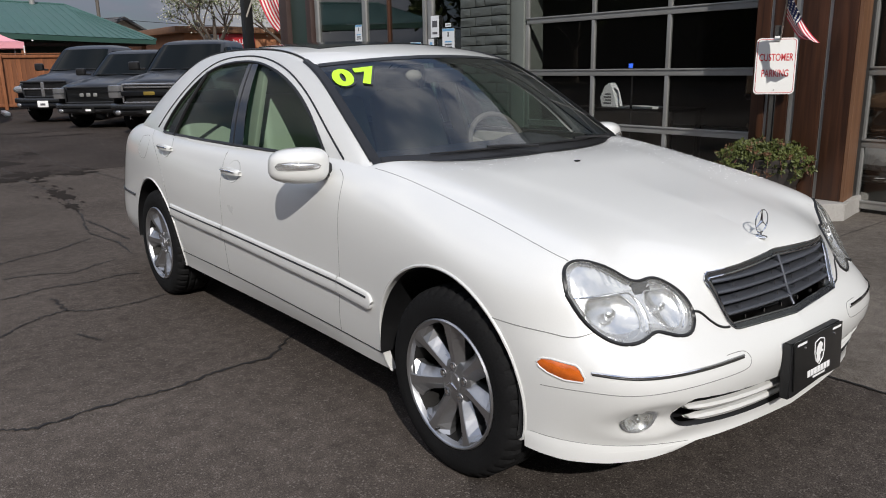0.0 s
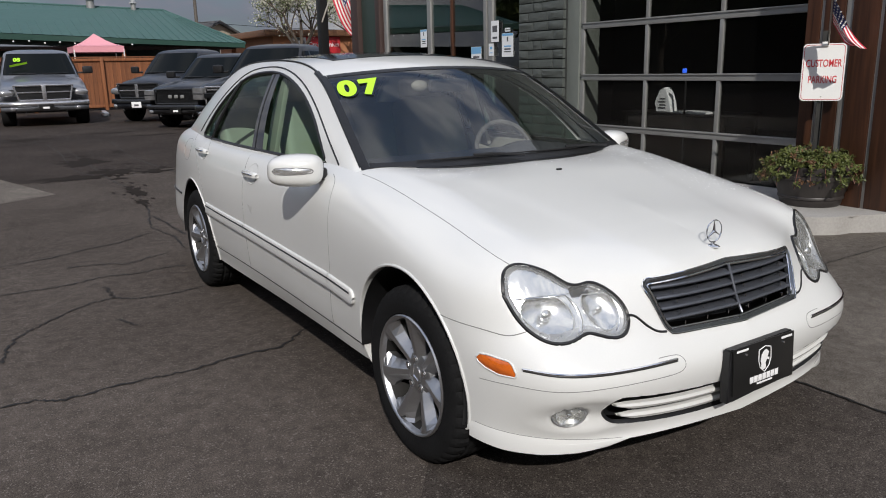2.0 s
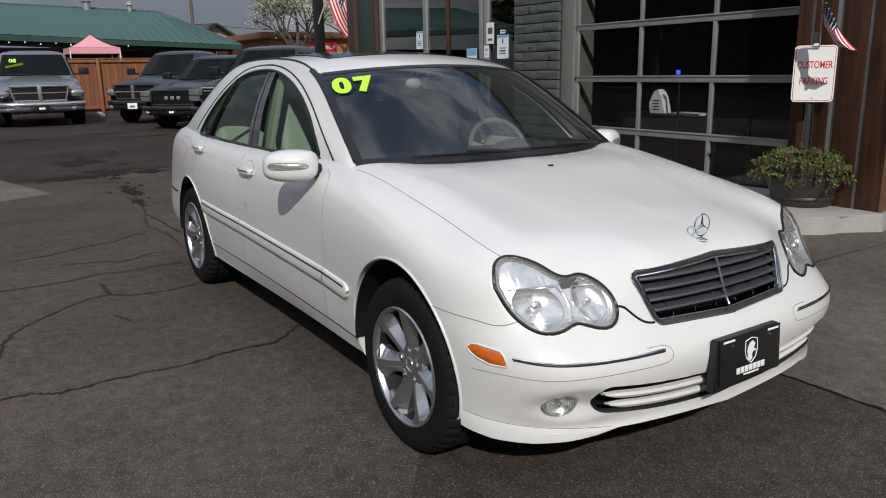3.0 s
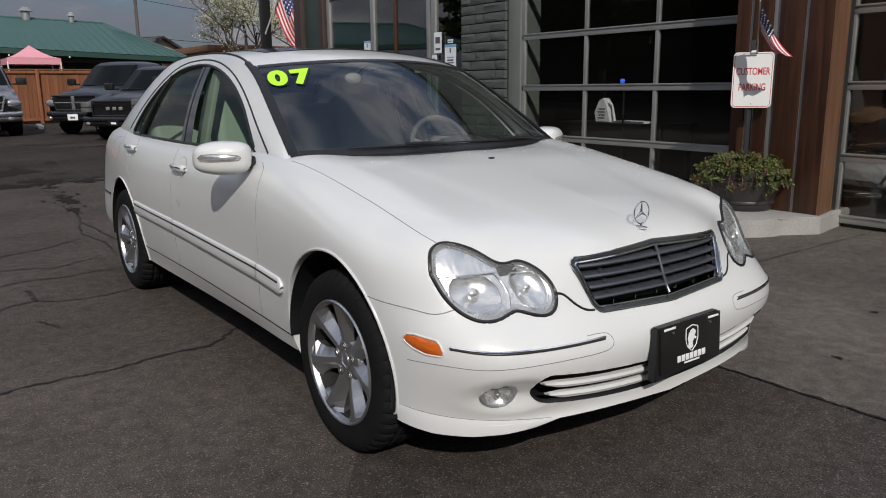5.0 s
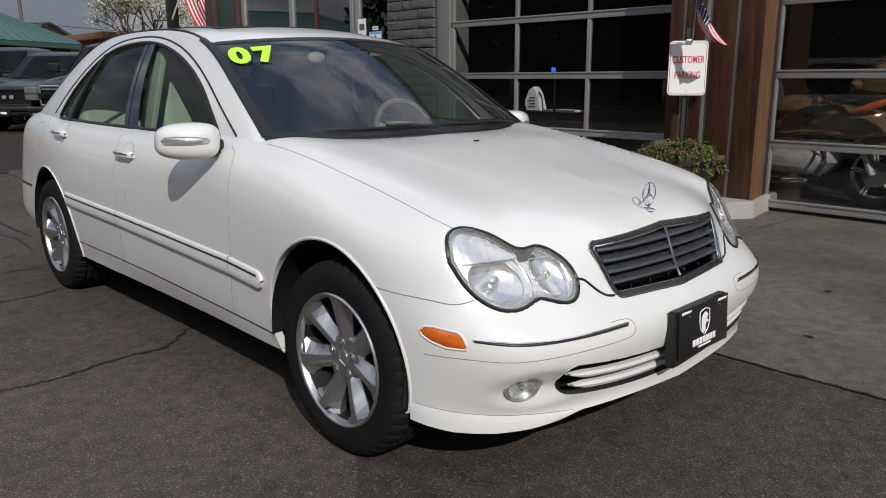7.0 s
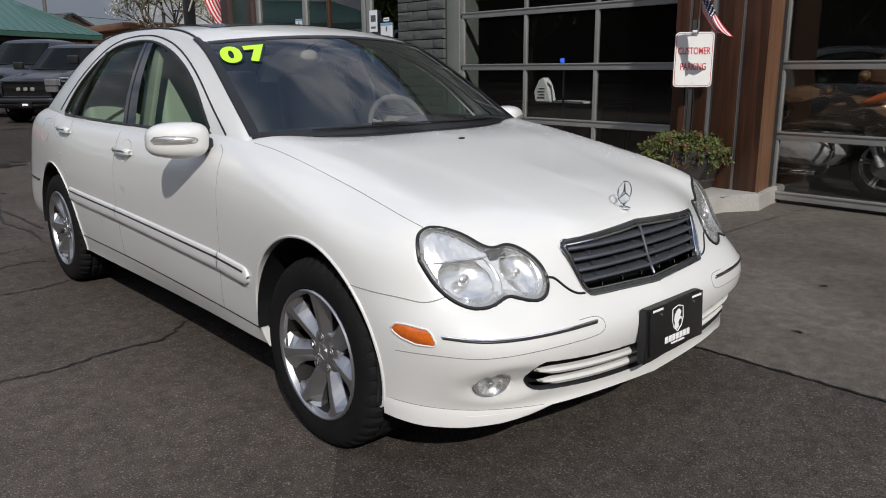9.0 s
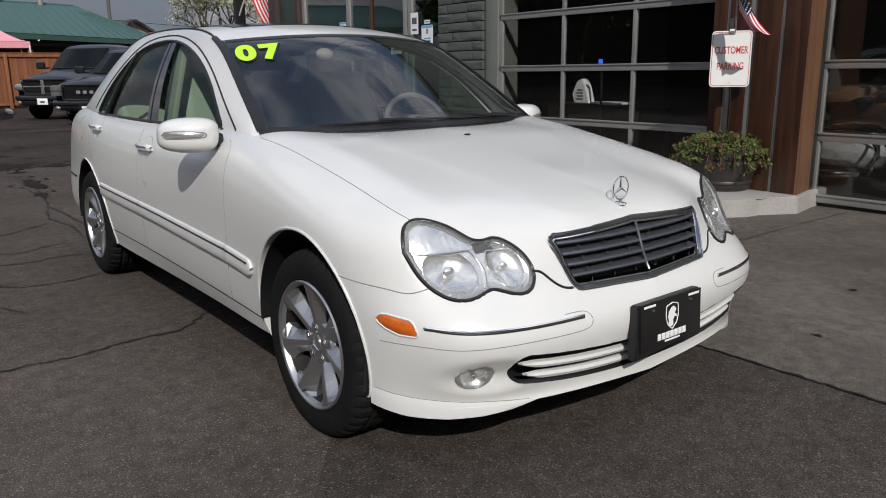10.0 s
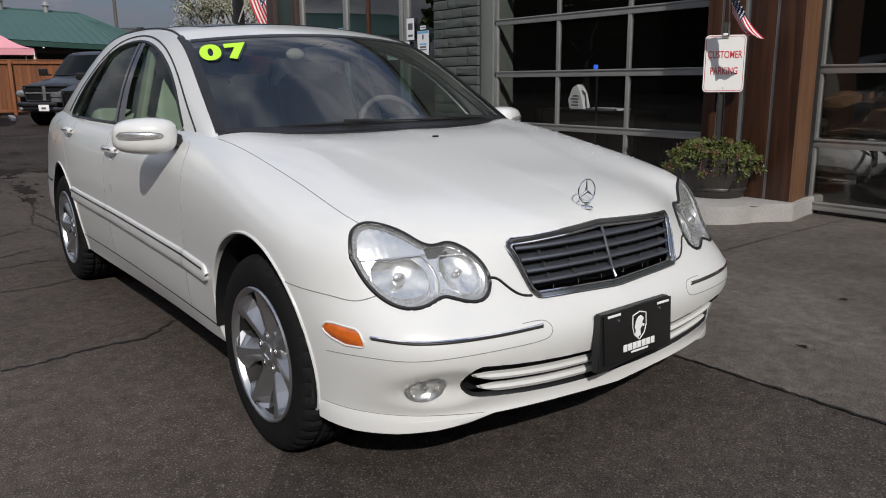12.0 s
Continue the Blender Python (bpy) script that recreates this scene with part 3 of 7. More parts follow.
# flat panel stands in for the greenish glass between the posts
end_wall = tagged(bm_object("wall_north", block(FACE + 0.02, FACE + 0.2, 10.34, 11.0, 0, 3.1), M_DARKGREEN), "dark green panel in place of the glass between the end posts", "wall", kind="structure")
part("post", block(FACE - 0.06, FACE + 0.2, 10.17, 10.33, 0, 3.1), M_MAROON, end_wall)
part("post", block(FACE - 0.06, FACE + 0.2, 11.02, 11.3, 0, 3.1), M_MAROON, end_wall)
M_PAPER = material("white_paper", (0.8, 0.82, 0.84), 0.6, vary=0.04, scale=8)
M_BLUEINK = material("blue_ink", (0.18, 0.42, 0.68), 0.6)
M_GREYINK = material("grey_ink", (0.1, 0.1, 0.11), 0.6)
for y0, y1, z0, z1, kind_of in ((6.72, 6.9, 1.69, 1.98, "bars"), (6.84, 6.96, 1.5, 1.67, "seal"), (6.42, 6.68, 1.48, 1.8, "blue"), (6.49, 6.61, 1.82, 1.87, "tag"), (7.18, 7.44, 1.43, 1.64, "sky"), (8.7, 8.9, 1.68, 1.96, "blue")):
    x = FACE + 0.022 if kind_of != "bars" and kind_of != "seal" else FACE - 0.004
    sheet_ob = tagged(bm_object("poster", block(x - 0.002, x, y0, y1, z0, z1, 0), M_PAPER, smooth=False), "white printed notice on the shop glass", "poster", "notices on the shop glass")
    w, h = y1 - y0, z1 - z0
    bars = {"bars": [(0.5, 0.62, 0.62, 0.3, M_GREYINK), (0.5, 0.2, 0.6, 0.1, M_GREYINK)], "seal": [(0.5, 0.65, 0.45, 0.22, M_BLUEINK), (0.5, 0.25, 0.6, 0.06, M_BLUEINK)], "blue": [(0.5, 0.94, 0.96, 0.1, M_BLUEINK), (0.5, 0.75, 0.12, 0.2, M_GREYINK), (0.5, 0.45, 0.6, 0.06, M_BLUEINK), (0.5, 0.33, 0.55, 0.07, M_GREYINK), (0.5, 0.22, 0.6, 0.05, M_GREYINK)], "tag": [(0.5, 0.5, 0.8, 0.25, M_GREYINK)], "sky": [(0.5, 0.75, 0.96, 0.45, M_BLUEINK), (0.5, 0.3, 0.6, 0.12, M_GREYINK)]}[kind_of]
    for u, v, bw, bh, mat in bars:
        part("print_bar", block(x - 0.0035, x - 0.0022, y1 - u * w - bw * w / 2, y1 - u * w + bw * w / 2, z0 + v * h - bh * h / 2, z0 + v * h + bh * h / 2, 0), mat, sheet_ob, smooth=False)

# ---- the white saloon car ----
# Origin on the ground under the middle of its front axle; it faces -y, its left side is +x.
car = thing("car", "white four-door saloon car with lime year figures on its windscreen", "car", at=Matrix.Translation((0.013, 0, 0)) @ Matrix.Diagonal((1.0153, 1, 1, 1)))
LIP = [(0, -0.699, 0.226), (0.37, -0.677, 0.242), (0.664, -0.566, 0.24), (0.816, -0.365, 0.235), (0.79, 0, 0.22), (0.81, 0.42, 0.232), (0.811, 0.66, 0.236), (0.811, 1.6, 0.24), (0.806, 2.715, 0.238), (0.755, 3.26, 0.22), (0.665, 3.59, 0.235), (0.355, 3.75, 0.235), (0, 3.78, 0.235)]
LOWER = [(0, -0.7, 0.285), (0.37, -0.678, 0.283), (0.665, -0.566, 0.272), (0.815, -0.365, 0.27), (0.825, 0, 0.28), (0.825, 0.42, 0.285), (0.825, 0.66, 0.285), (0.825, 1.6, 0.285), (0.82, 2.715, 0.285), (0.792, 3.26, 0.3), (0.695, 3.62, 0.31), (0.365, 3.785, 0.31), (0, 3.81, 0.31)]
WAIST = [(0, -0.733, 0.47), (0.37, -0.711, 0.47), (0.695, -0.612, 0.475), (0.835, -0.37, 0.49), (0.862, 0, 0.5), (0.853, 0.42, 0.5), (0.853, 0.66, 0.5), (0.855, 1.6, 0.5), (0.853, 2.715, 0.5), (0.822, 3.26, 0.5), (0.715, 3.645, 0.5), (0.375, 3.805, 0.5), (0, 3.83, 0.5)]
FLANK = [(0, -0.68, 0.545), (0.36, -0.655, 0.548), (0.65, -0.568, 0.56), (0.822, -0.375, 0.585), (0.868, 0, 0.65), (0.862, 0.42, 0.68), (0.86, 0.66, 0.7), (0.86, 1.6, 0.72), (0.857, 2.715, 0.73), (0.81, 3.25, 0.73), (0.69, 3.6, 0.72), (0.35, 3.735, 0.72), (0, 3.76, 0.72)]
SHOULDER = [(0, -0.64, 0.62), (0.345, -0.618, 0.625), (0.6, -0.515, 0.65), (0.787, -0.38, 0.69), (0.84, 0, 0.775), (0.835, 0.4, 0.84), (0.833, 0.66, 0.865), (0.832, 1.6, 0.865), (0.828, 2.715, 0.885), (0.785, 3.22, 0.89), (0.675, 3.54, 0.9), (0.35, 3.68, 0.92), (0, 3.7, 0.93)]
CREST = [(0, -0.602, 0.713), (0.325, -0.577, 0.72), (0.55, -0.45, 0.742), (0.705, -0.37, 0.772), (0.737, 0.02, 0.855), (0.748, 0.38, 0.917), (0.735, 0.61, 0.95), (0.775, 1.6, 0.945), (0.765, 2.715, 0.965), (0.71, 3.2, 0.978), (0.62, 3.46, 0.975), (0.34, 3.6, 0.982), (0, 3.66, 0.985)]
BONNET = [(0, -0.532, 0.763), (0.275, -0.49, 0.774), (0.42, -0.335, 0.808), (0.5, -0.2, 0.842), (0.53, 0.08, 0.901), (0.53, 0.3, 0.938), (0.52, 0.5, 0.96), (0.5, 1.6, 0.945), (0.5, 2.715, 0.965), (0.45, 3.24, 0.99), (0.38, 3.47, 0.995), (0.2, 3.56, 1.0), (0, 3.61, 1.0)]
RIDGE = [(0, -0.4, 0.803), (0, -0.325, 0.824), (0, -0.22, 0.847), (0, -0.08, 0.872), (0, 0.12, 0.911), (0, 0.26, 0.936), (0, 0.41, 0.955), (0, 1.6, 0.945), (0, 2.715, 0.965), (0, 3.26, 1.0), (0, 3.42, 1.006), (0, 3.51, 1.01), (0, 3.56, 1.01)]
ALONG = np.array([0, 0.37, 0.72, 1.02, 1.42, 1.84, 2.1, 3.04, 4.15, 4.65, 5.1, 5.5, 5.87])
UP = np.array([0, 0.1, 0.3, 0.4, 0.51, 0.63, 0.86, 1.3])
S_COWL, S_DECK, V_CREST = 2.1, 4.65, 0.63
lines = [np.array(c) for c in (LIP, LOWER, WAIST, FLANK, SHOULDER, CREST, BONNET, RIDGE)]


def even_curve(x, p, q):
    """A smooth curve through p that never swings past its points."""
    h = np.diff(x)
    d = np.diff(p, axis=0) / h[:, None]
    m = np.zeros_like(p)
    m[0], m[-1] = d[0], d[-1] * 0.8
    for i in range(1, len(x) - 1):
        w1, w2 = 2 * h[i] + h[i - 1], h[i] + 2 * h[i - 1]
        same = d[i - 1] * d[i] > 1e-12
        m[i] = np.where(same, (w1 + w2) / (w1 / np.where(same, d[i - 1], 1) + w2 / np.where(same, d[i], 1)), 0)
    k = np.clip(np.searchsorted(x, q, side="right") - 1, 0, len(x) - 2)
    t = ((q - x[k]) / h[k])[:, None]
    hk = h[k][:, None]
    return p[k] * (1 + 2 * t) * (1 - t) ** 2 + p[k + 1] * t * t * (3 - 2 * t) + hk * (m[k] * t * (1 - t) ** 2 + m[k + 1] * t * t * (t - 1))


def body_grid(ss, vs):
    """Points of the right half-shell at the places ss along and vs up; the bonnet's nose is kept free of swells."""
    across = np.stack([spline_at(ALONG, c, ss) for c in lines], 1)
    grid = np.stack([spline_at(UP, row, vs) for row in across])
    calm = np.stack([even_curve(UP, row, vs) for row in across])
    w = np.clip((1.0 - ss) / 0.45, 0, 1)[:, None] * np.clip((vs - 0.6) / 0.06, 0, 1)[None, :]
    w = (w * w * (3 - 2 * w))[..., None]
    return grid * (1 - w) + calm * w


ss = np.r_[np.linspace(0, 1.1, 150), np.linspace(1.1, 2.1, 110)[1:], np.linspace(2.1, 4.65, 150)[1:], np.linspace(4.65, 5.87, 50)[1:]]
vs = np.r_[np.linspace(0, 0.63, 76), np.linspace(0.63, 1.3, 30)[1:]]
shell = body_grid(ss, vs)
shell[..., 0] *= -1
# raised middle of the bonnet, with a soft edge that narrows forwards
half_w = np.interp(shell[..., 1], [-0.55, 0.0, 0.5], [0.34, 0.44, 0.56])
rise = np.clip((half_w - np.abs(shell[..., 0])) / 0.1, 0, 1)
rise = rise * rise * (3 - 2 * rise) * (vs[None, :] > V_CREST) * (ss[:, None] < S_COWL + 0.01) * np.clip((shell[..., 1] + 0.58) / 0.25, 0, 1) * np.clip((0.5 - shell[..., 1]) / 0.15, 0, 1)
shell[..., 2] += 0.003 * rise
# soft hollow pressed into the bumper round each fog lamp, running out towards the intake
hollow = np.clip(1 - np.hypot((shell[..., 0] + 0.62) / 0.15, (shell[..., 2] - 0.342) / 0.07), 0, 1) * (shell[..., 1] < -0.3)
shell[..., 1] += 0.032 * hollow * hollow * (3 - 2 * hollow)


def inside(poly, u, v):
    """Signed distance to a closed outline, below 0 inside, and the nearest point of it."""
    p = np.array(poly, float)
    q = np.roll(p, -1, axis=0)
    w = np.array([u, v])
    e = q - p
    k = np.clip(((w - p) * e).sum(1) / np.maximum((e * e).sum(1), 1e-12), 0, 1)
    near = p + k[:, None] * e
    d = np.linalg.norm(near - w, axis=1)
    i = int(d.argmin())
    cross = (p[:, 1] > v) != (q[:, 1] > v)
    with np.errstate(divide="ignore", invalid="ignore"):
        xs = p[:, 0] + (v - p[:, 1]) * (q[:, 0] - p[:, 0]) / (q[:, 1] - p[:, 1])
    odd = np.count_nonzero(cross & (u < xs)) % 2 == 1
    return (-d[i] if odd else d[i]), near[i]


def circle(cu, cv, r, seg=72, ru=None):
    return [(cu + (ru or r) * math.cos(k * math.tau / seg), cv + r * math.sin(k * math.tau / seg)) for k in range(seg)]


def resample_line(outline):
    """The outline with its long straight runs cut into short ones."""
    pts = []
    for a, b in zip(outline, outline[1:] + outline[:1]):
        n = max(1, int(math.dist(a, b) / 0.03))
        pts += [(a[0] + (b[0] - a[0]) * k / n, a[1] + (b[1] - a[1]) * k / n) for k in range(n)]
    return pts


# outlines in the front view (x, z) on the car's right, and in the side view (y, z)
LAMP = [tuple(p) for p in spline([(-0.759, 0.69), (-0.74, 0.744), (-0.7, 0.768), (-0.65, 0.759), (-0.607, 0.735), (-0.572, 0.708), (-0.54, 0.703), (-0.505, 0.707), (-0.463, 0.681), (-0.44, 0.63), (-0.453, 0.585), (-0.49, 0.565), (-0.54, 0.572), (-0.578, 0.583), (-0.612, 0.573), (-0.652, 0.563), (-0.697, 0.569), (-0.738, 0.615), (-0.759, 0.69)], 100)[:-1]]
GRILLE = [(-0.365, 0.69), (-0.352, 0.708), (0, 0.722), (0.352, 0.708), (0.365, 0.69), (0.326, 0.563), (0.308, 0.546), (0, 0.535), (-0.308, 0.546), (-0.326, 0.563)]


def intake_sag(x):
    """The lower intake hangs lower in its middle."""
    return 0.36 - 0.04 * (1 - (x / 0.57) ** 2)


INTAKE = [(u, v + intake_sag(u)) for u, v in resample_line(rounded(1.14, 0.1, 0.046, 8))]
FOG = circle(-0.65, 0.339, 0.036, 48, 0.051)
ARCH_F = circle(0.04, 0.335, 0.36, 120)
ARCH_R = circle(2.72, 0.335, 0.366, 120)
CUTS = [(LAMP, "front"), (GRILLE, "front"), (INTAKE, "front"), (FOG, "front"), (ARCH_F, "side"), (ARCH_R, "side")]


def cut(grid, cuts, keep=lambda i, k: True):
    """Mesh of a grid with openings: corners near an outline are drawn onto it, and what lies within is left out."""
    n, m = grid.shape[:2]
    pts = grid.reshape(-1, 3).copy()
    gone = np.zeros(len(pts), bool)
    cell = 0.0085
    for poly, view in cuts:
        p = np.array(poly)
        uv = pts[:, (0, 2)] if view == "front" else pts[:, (1, 2)]
        lo, hi = p.min(0) - 0.02, p.max(0) + 0.02
        near = np.all((uv > lo) & (uv < hi), axis=1) & ((pts[:, 1] < -0.2) if view == "front" else (np.abs(pts[:, 0]) > 0.55))
        for i in np.nonzero(near)[0]:
            d, spot = inside(poly, *uv[i])
            if abs(d) < cell * 0.62:
                pts[i, 0 if view == "front" else 1], pts[i, 2] = spot
            elif d < 0:
                gone[i] = True
    bm = bmesh.new()
    vs_all = [None if g else bm.verts.new(c) for c, g in zip(pts, gone)]
    for i in range(n - 1):
        for k in range(m - 1):
            if not keep(i, k):
                continue
            quad = [vs_all[i * m + k], vs_all[(i + 1) * m + k], vs_all[(i + 1) * m + k + 1], vs_all[i * m + k + 1]]
            quad = [v for v in quad if v]
            if len(quad) >= 3:
                bm.faces.new(quad)
    # faces that lie wholly on an outline's corners may still cover an opening
    drop = []
    for f in bm.faces:
        c = f.calc_center_median()
        for poly, view in cuts:
            if (c.y < -0.2) if view == "front" else (abs(c.x) > 0.55):
                u = c.x if view == "front" else c.y
                p = poly[0]
                if abs(u - p[0]) < 1.2 and c.z < 1.4 and inside(poly, u, c.z)[0] < -0.0004:
                    drop.append(f)
                    break
    bmesh.ops.delete(bm, geom=drop, context="FACES")
    bmesh.ops.delete(bm, geom=[v for v in bm.verts if not v.link_faces], context="VERTS")
    return bm


def mirrored(bm, weld=0.0006):
    geo = bmesh.ops.duplicate(bm, geom=list(bm.verts) + list(bm.edges) + list(bm.faces))["geom"]
    for v in [g for g in geo if isinstance(g, bmesh.types.BMVert)]:
        v.co.x *= -1
    bmesh.ops.reverse_faces(bm, faces=[g for g in geo if isinstance(g, bmesh.types.BMFace)])
    bmesh.ops.remove_doubles(bm, verts=[v for v in bm.verts if abs(v.co.x) < 0.004], dist=weld)
    return bm


def flange(bm, depth):
    """Turns the open edges inwards by a depth, towards the car's middle."""
    edges = [e for e in bm.edges if len(e.link_faces) == 1]
    out_geo = bmesh.ops.extrude_edge_only(bm, edges=edges)["geom"]
    mid = Vector((0, 1.4, 0.6))
    for v in [g for g in out_geo if isinstance(g, bmesh.types.BMVert)]:
        way = Vector((mid.x - v.co.x, 0 if abs(v.co.y - 1.4) < 1.75 else mid.y - v.co.y, 0)).normalized()
        v.co += way * depth
    return bm


def keep_shell(i, k):
    return not (vs[k] >= V_CREST - 1e-6 and S_COWL - 1e-6 <= ss[i] < S_DECK - 1e-6)


shell_bm = cut(shell, CUTS, keep_shell)
mirrored(shell_bm)
flange(shell_bm, 0.025)
body = part("body", shell_bm, M_PAINT, car, "glossy white painted body shell", sharp=50)

from mathutils.bvhtree import BVHTree

full_bm = mirrored(cut(shell, [], keep_shell))
skin = BVHTree.FromBMesh(full_bm)
full_bm.free()


def on_front(x, z, off=0.0):
    """The point of the skin seen from the front at (x, z), lifted off it."""
    p, nrm, _, _ = skin.ray_cast(Vector((x, -3, z)), Vector((0, 1, 0)))
    if p is None:
        p, nrm, _, _ = skin.find_nearest(Vector((x, -0.7, z)))
    nrm = nrm if nrm.y < 0 else -nrm
    return p + nrm * off


def on_side(y, z, off=0.0, side=-1):
    p, nrm, _, _ = skin.ray_cast(Vector((3 * side, y, z)), Vector((-side, 0, 0)))
    if p is None:
        p, nrm, _, _ = skin.find_nearest(Vector((0.85 * side, y, z)))
    nrm = nrm if nrm.x * side > 0 else -nrm
    return p + nrm * off


def on_top(x, y, off=0.0):
    p, nrm, _, _ = skin.ray_cast(Vector((x, y, 3)), Vector((0, 0, -1)))
    if p is None:
        p, nrm, _, _ = skin.find_nearest(Vector((x, y, 0.9)))
    nrm = nrm if nrm.z > 0 else -nrm
    return p + nrm * off


# ---- cabin: rails, roof, screens, side windows ----
RAIL = [(0.712, 0.6, 0.952), (0.655, 0.92, 1.155), (0.597, 1.25, 1.325), (0.567, 1.6, 1.392), (0.557, 2.05, 1.405), (0.565, 2.5, 1.37), (0.603, 2.84, 1.25), (0.66, 3.08, 1.1), (0.706, 3.22, 0.985)]
rail = spline(RAIL, 121)
rail_y = rail[:, 1]
belt = spline_at(ALONG, lines[5], np.linspace(S_COWL, S_DECK, 121))
BOW = np.interp(rail_y, [0.6, 1.25, 1.9, 2.65, 3.4], [0.2, 0.13, 0.0, -0.12, -0.2])
CROWN = np.interp(rail_y, [0.6, 0.9, 1.3, 2.0, 2.65, 3.4], [0.004, 0.02, 0.038, 0.04, 0.035, 0.01])


def top_point(k, q, off=0.0):
    """Roof and screens: k along the rail, q from 0 in the middle to 1 at the rail."""
    k = min(max(k, 0), 120)
    a = int(min(k, 119))
    f = k - a
    r = rail[a] * (1 - f) + rail[a + 1] * f
    bow, crown = BOW[a] * (1 - f) + BOW[a + 1] * f, CROWN[a] * (1 - f) + CROWN[a + 1] * f
    h = 1 - q * q
    return Vector((-r[0] * q, r[1] - bow * h, r[2] + crown * h + off))


def k_of(y):
    return float(np.interp(y, rail_y, np.arange(121)))


def top_patch(k0, k1, q0, q1, nk=30, nq=20, off=0.0):
    return sheet([[top_point(k0 + (k1 - k0) * i / nk, q0 + (q1 - q0) * j / nq, off) for j in range(nq + 1)] for i in range(nk + 1)])


K_HEAD, K_REAR = k_of(1.24), k_of(2.66)


def side_point(k, w):
    k = min(max(k, 0.0), 120.0)
    a = int(min(k, 119))
    f = k - a
    b0 = belt[a] * (1 - f) + belt[a + 1] * f
    r0 = rail[a] * (1 - f) + rail[a + 1] * f
    p = b0 * (1 - w) + r0 * w
    wide = np.linalg.norm(r0 - b0)
    return np.array([-(p[0] + 0.045 * wide * math.sin(math.pi * w)), p[1], p[2]])


side_grid = np.array([[side_point(k, w) for w in np.linspace(0, 1, 46)] for k in np.linspace(0, 120, 320)])
DLO = [tuple(p) for p in spline([(0.9, 0.965), (1.03, 1.075), (1.16, 1.165), (1.38, 1.264), (1.7, 1.338), (1.95, 1.35), (2.25, 1.317), (2.4, 1.25), (2.52, 1.165), (2.62, 1.07), (2.69, 0.985)], 70)] + [(2.69, 0.972), (2.67, 0.967)] + [(2.62 - 1.7 * n / 20, 0.966 - 0.012 * n / 20) for n in range(21)]
side_bm = cut(side_grid, [(DLO, "side")])
mirrored(side_bm)
flange(side_bm, 0.03)
part("cabin_side", side_bm, M_PAINT, car, "white pillars and door frames round the side windows", sharp=60)
roof_bm = mirrored(join(top_patch(K_HEAD, K_REAR, 0, 1, 60, 30)))
part("roof", roof_bm, M_PAINT, car, "white roof panel")


def pillar_strip():
    """The black screen moulding as it wraps onto the front pillar, wider towards the roof."""
    rows = []
    for k in np.linspace(1, K_HEAD + 3, 40):
        a = int(k)
        wide_p = float(np.linalg.norm(rail[a] - belt[a]))
        w0 = 1 - min(0.9, (0.002 + 0.004 * min(1, k / 18)) / max(wide_p, 0.02))
        rows.append([Vector(side_point(k, w)) + Vector((-0.002, -0.0015, 0.001)) for w in np.linspace(w0, 1, 4)] + [top_point(k, q, 0.0075) for q in (1.0, 0.985, 0.97)])
    return sheet(rows)


strip_bm = pillar_strip()
strip_far = strip_bm.copy()
bmesh.ops.scale(strip_far, vec=(-1, 1, 1), verts=strip_far.verts)
part("pillar_moulding", strip_bm, M_BLACK, car, "black moulding along the screen pillar")
part("pillar_moulding", strip_far, M_BLACK, car, "black moulding along the screen pillar")
screen_ob = part("windscreen", mirrored(top_patch(1, K_HEAD - 1, 0, 0.96, 40, 24, 0.004)), M_GLASS, car, "dark reflecting windscreen glass")
part("windscreen_trim", mirrored(join(top_patch(0, K_HEAD, 0.955, 1.0, 40, 3, 0.006), top_patch(K_HEAD - 1.4, K_HEAD, 0, 0.95, 4, 24, 0.006), top_patch(-2, 1.8, 0, 0.95, 6, 24, 0.006))), M_BLACK, car, "black windscreen surround")
rear_ob = part("rear_screen", mirrored(top_patch(K_REAR + 1, 117, 0, 0.93, 30, 20, 0.002)), M_REARGLASS, car)
part("rear_screen_trim", mirrored(join(top_patch(K_REAR, 120, 0.92, 1.0, 30, 3, 0.004), top_patch(K_REAR, K_REAR + 2, 0, 0.93, 3, 20, 0.004))), M_GLOSSBLACK, car)
screen_ob.visible_shadow = rear_ob.visible_shadow = False


# ---- car: parts on the skin ----
def patch_on(outline, place, off=0.0, rings=8, dome=0.0, hub_at=None):
    """A surface filling an outline, lying on the skin; dome lifts its middle."""
    p = np.array(outline)
    c = np.array(hub_at) if hub_at else p.mean(0)
    bm = bmesh.new()
    rows = []
    for r in range(1, rings + 1):
        f = r / rings
        rows.append([bm.verts.new(place(*(c + (q - c) * f), off + dome * (1 - f * f))) for q in p])
    mid = bm.verts.new(place(*c, off + dome))
    n = len(p)
    for k in range(n):
        bm.faces.new((mid, rows[0][k], rows[0][(k + 1) % n]))
    for a, b in zip(rows, rows[1:]):
        for k in range(n):
            bm.faces.new((a[k], b[k], b[(k + 1) % n], a[(k + 1) % n]))
    return bm


def band_on(outer, inner, place, off=0.0, off_in=None):
    """A band between two outlines of equal count, on the skin."""
    mid = [((a[0] + b[0]) / 2, (a[1] + b[1]) / 2) for a, b in zip(outer, inner)]
    o2 = off if off_in is None else off_in
    rows = [[place(*q, off) for q in outer], [place(*q, (off + o2) / 2 + 0.002) for q in mid], [place(*q, o2) for q in inner]]
    return sheet(rows, closed=True)


def resample(outline, count):
    p = np.array(list(outline) + [outline[0]], float)
    s = np.r_[0, np.cumsum(np.linalg.norm(np.diff(p, axis=0), axis=1))]
    q = np.linspace(0, s[-1], count, endpoint=False)
    return [(float(np.interp(v, s, p[:, 0])), float(np.interp(v, s, p[:, 1]))) for v in q]


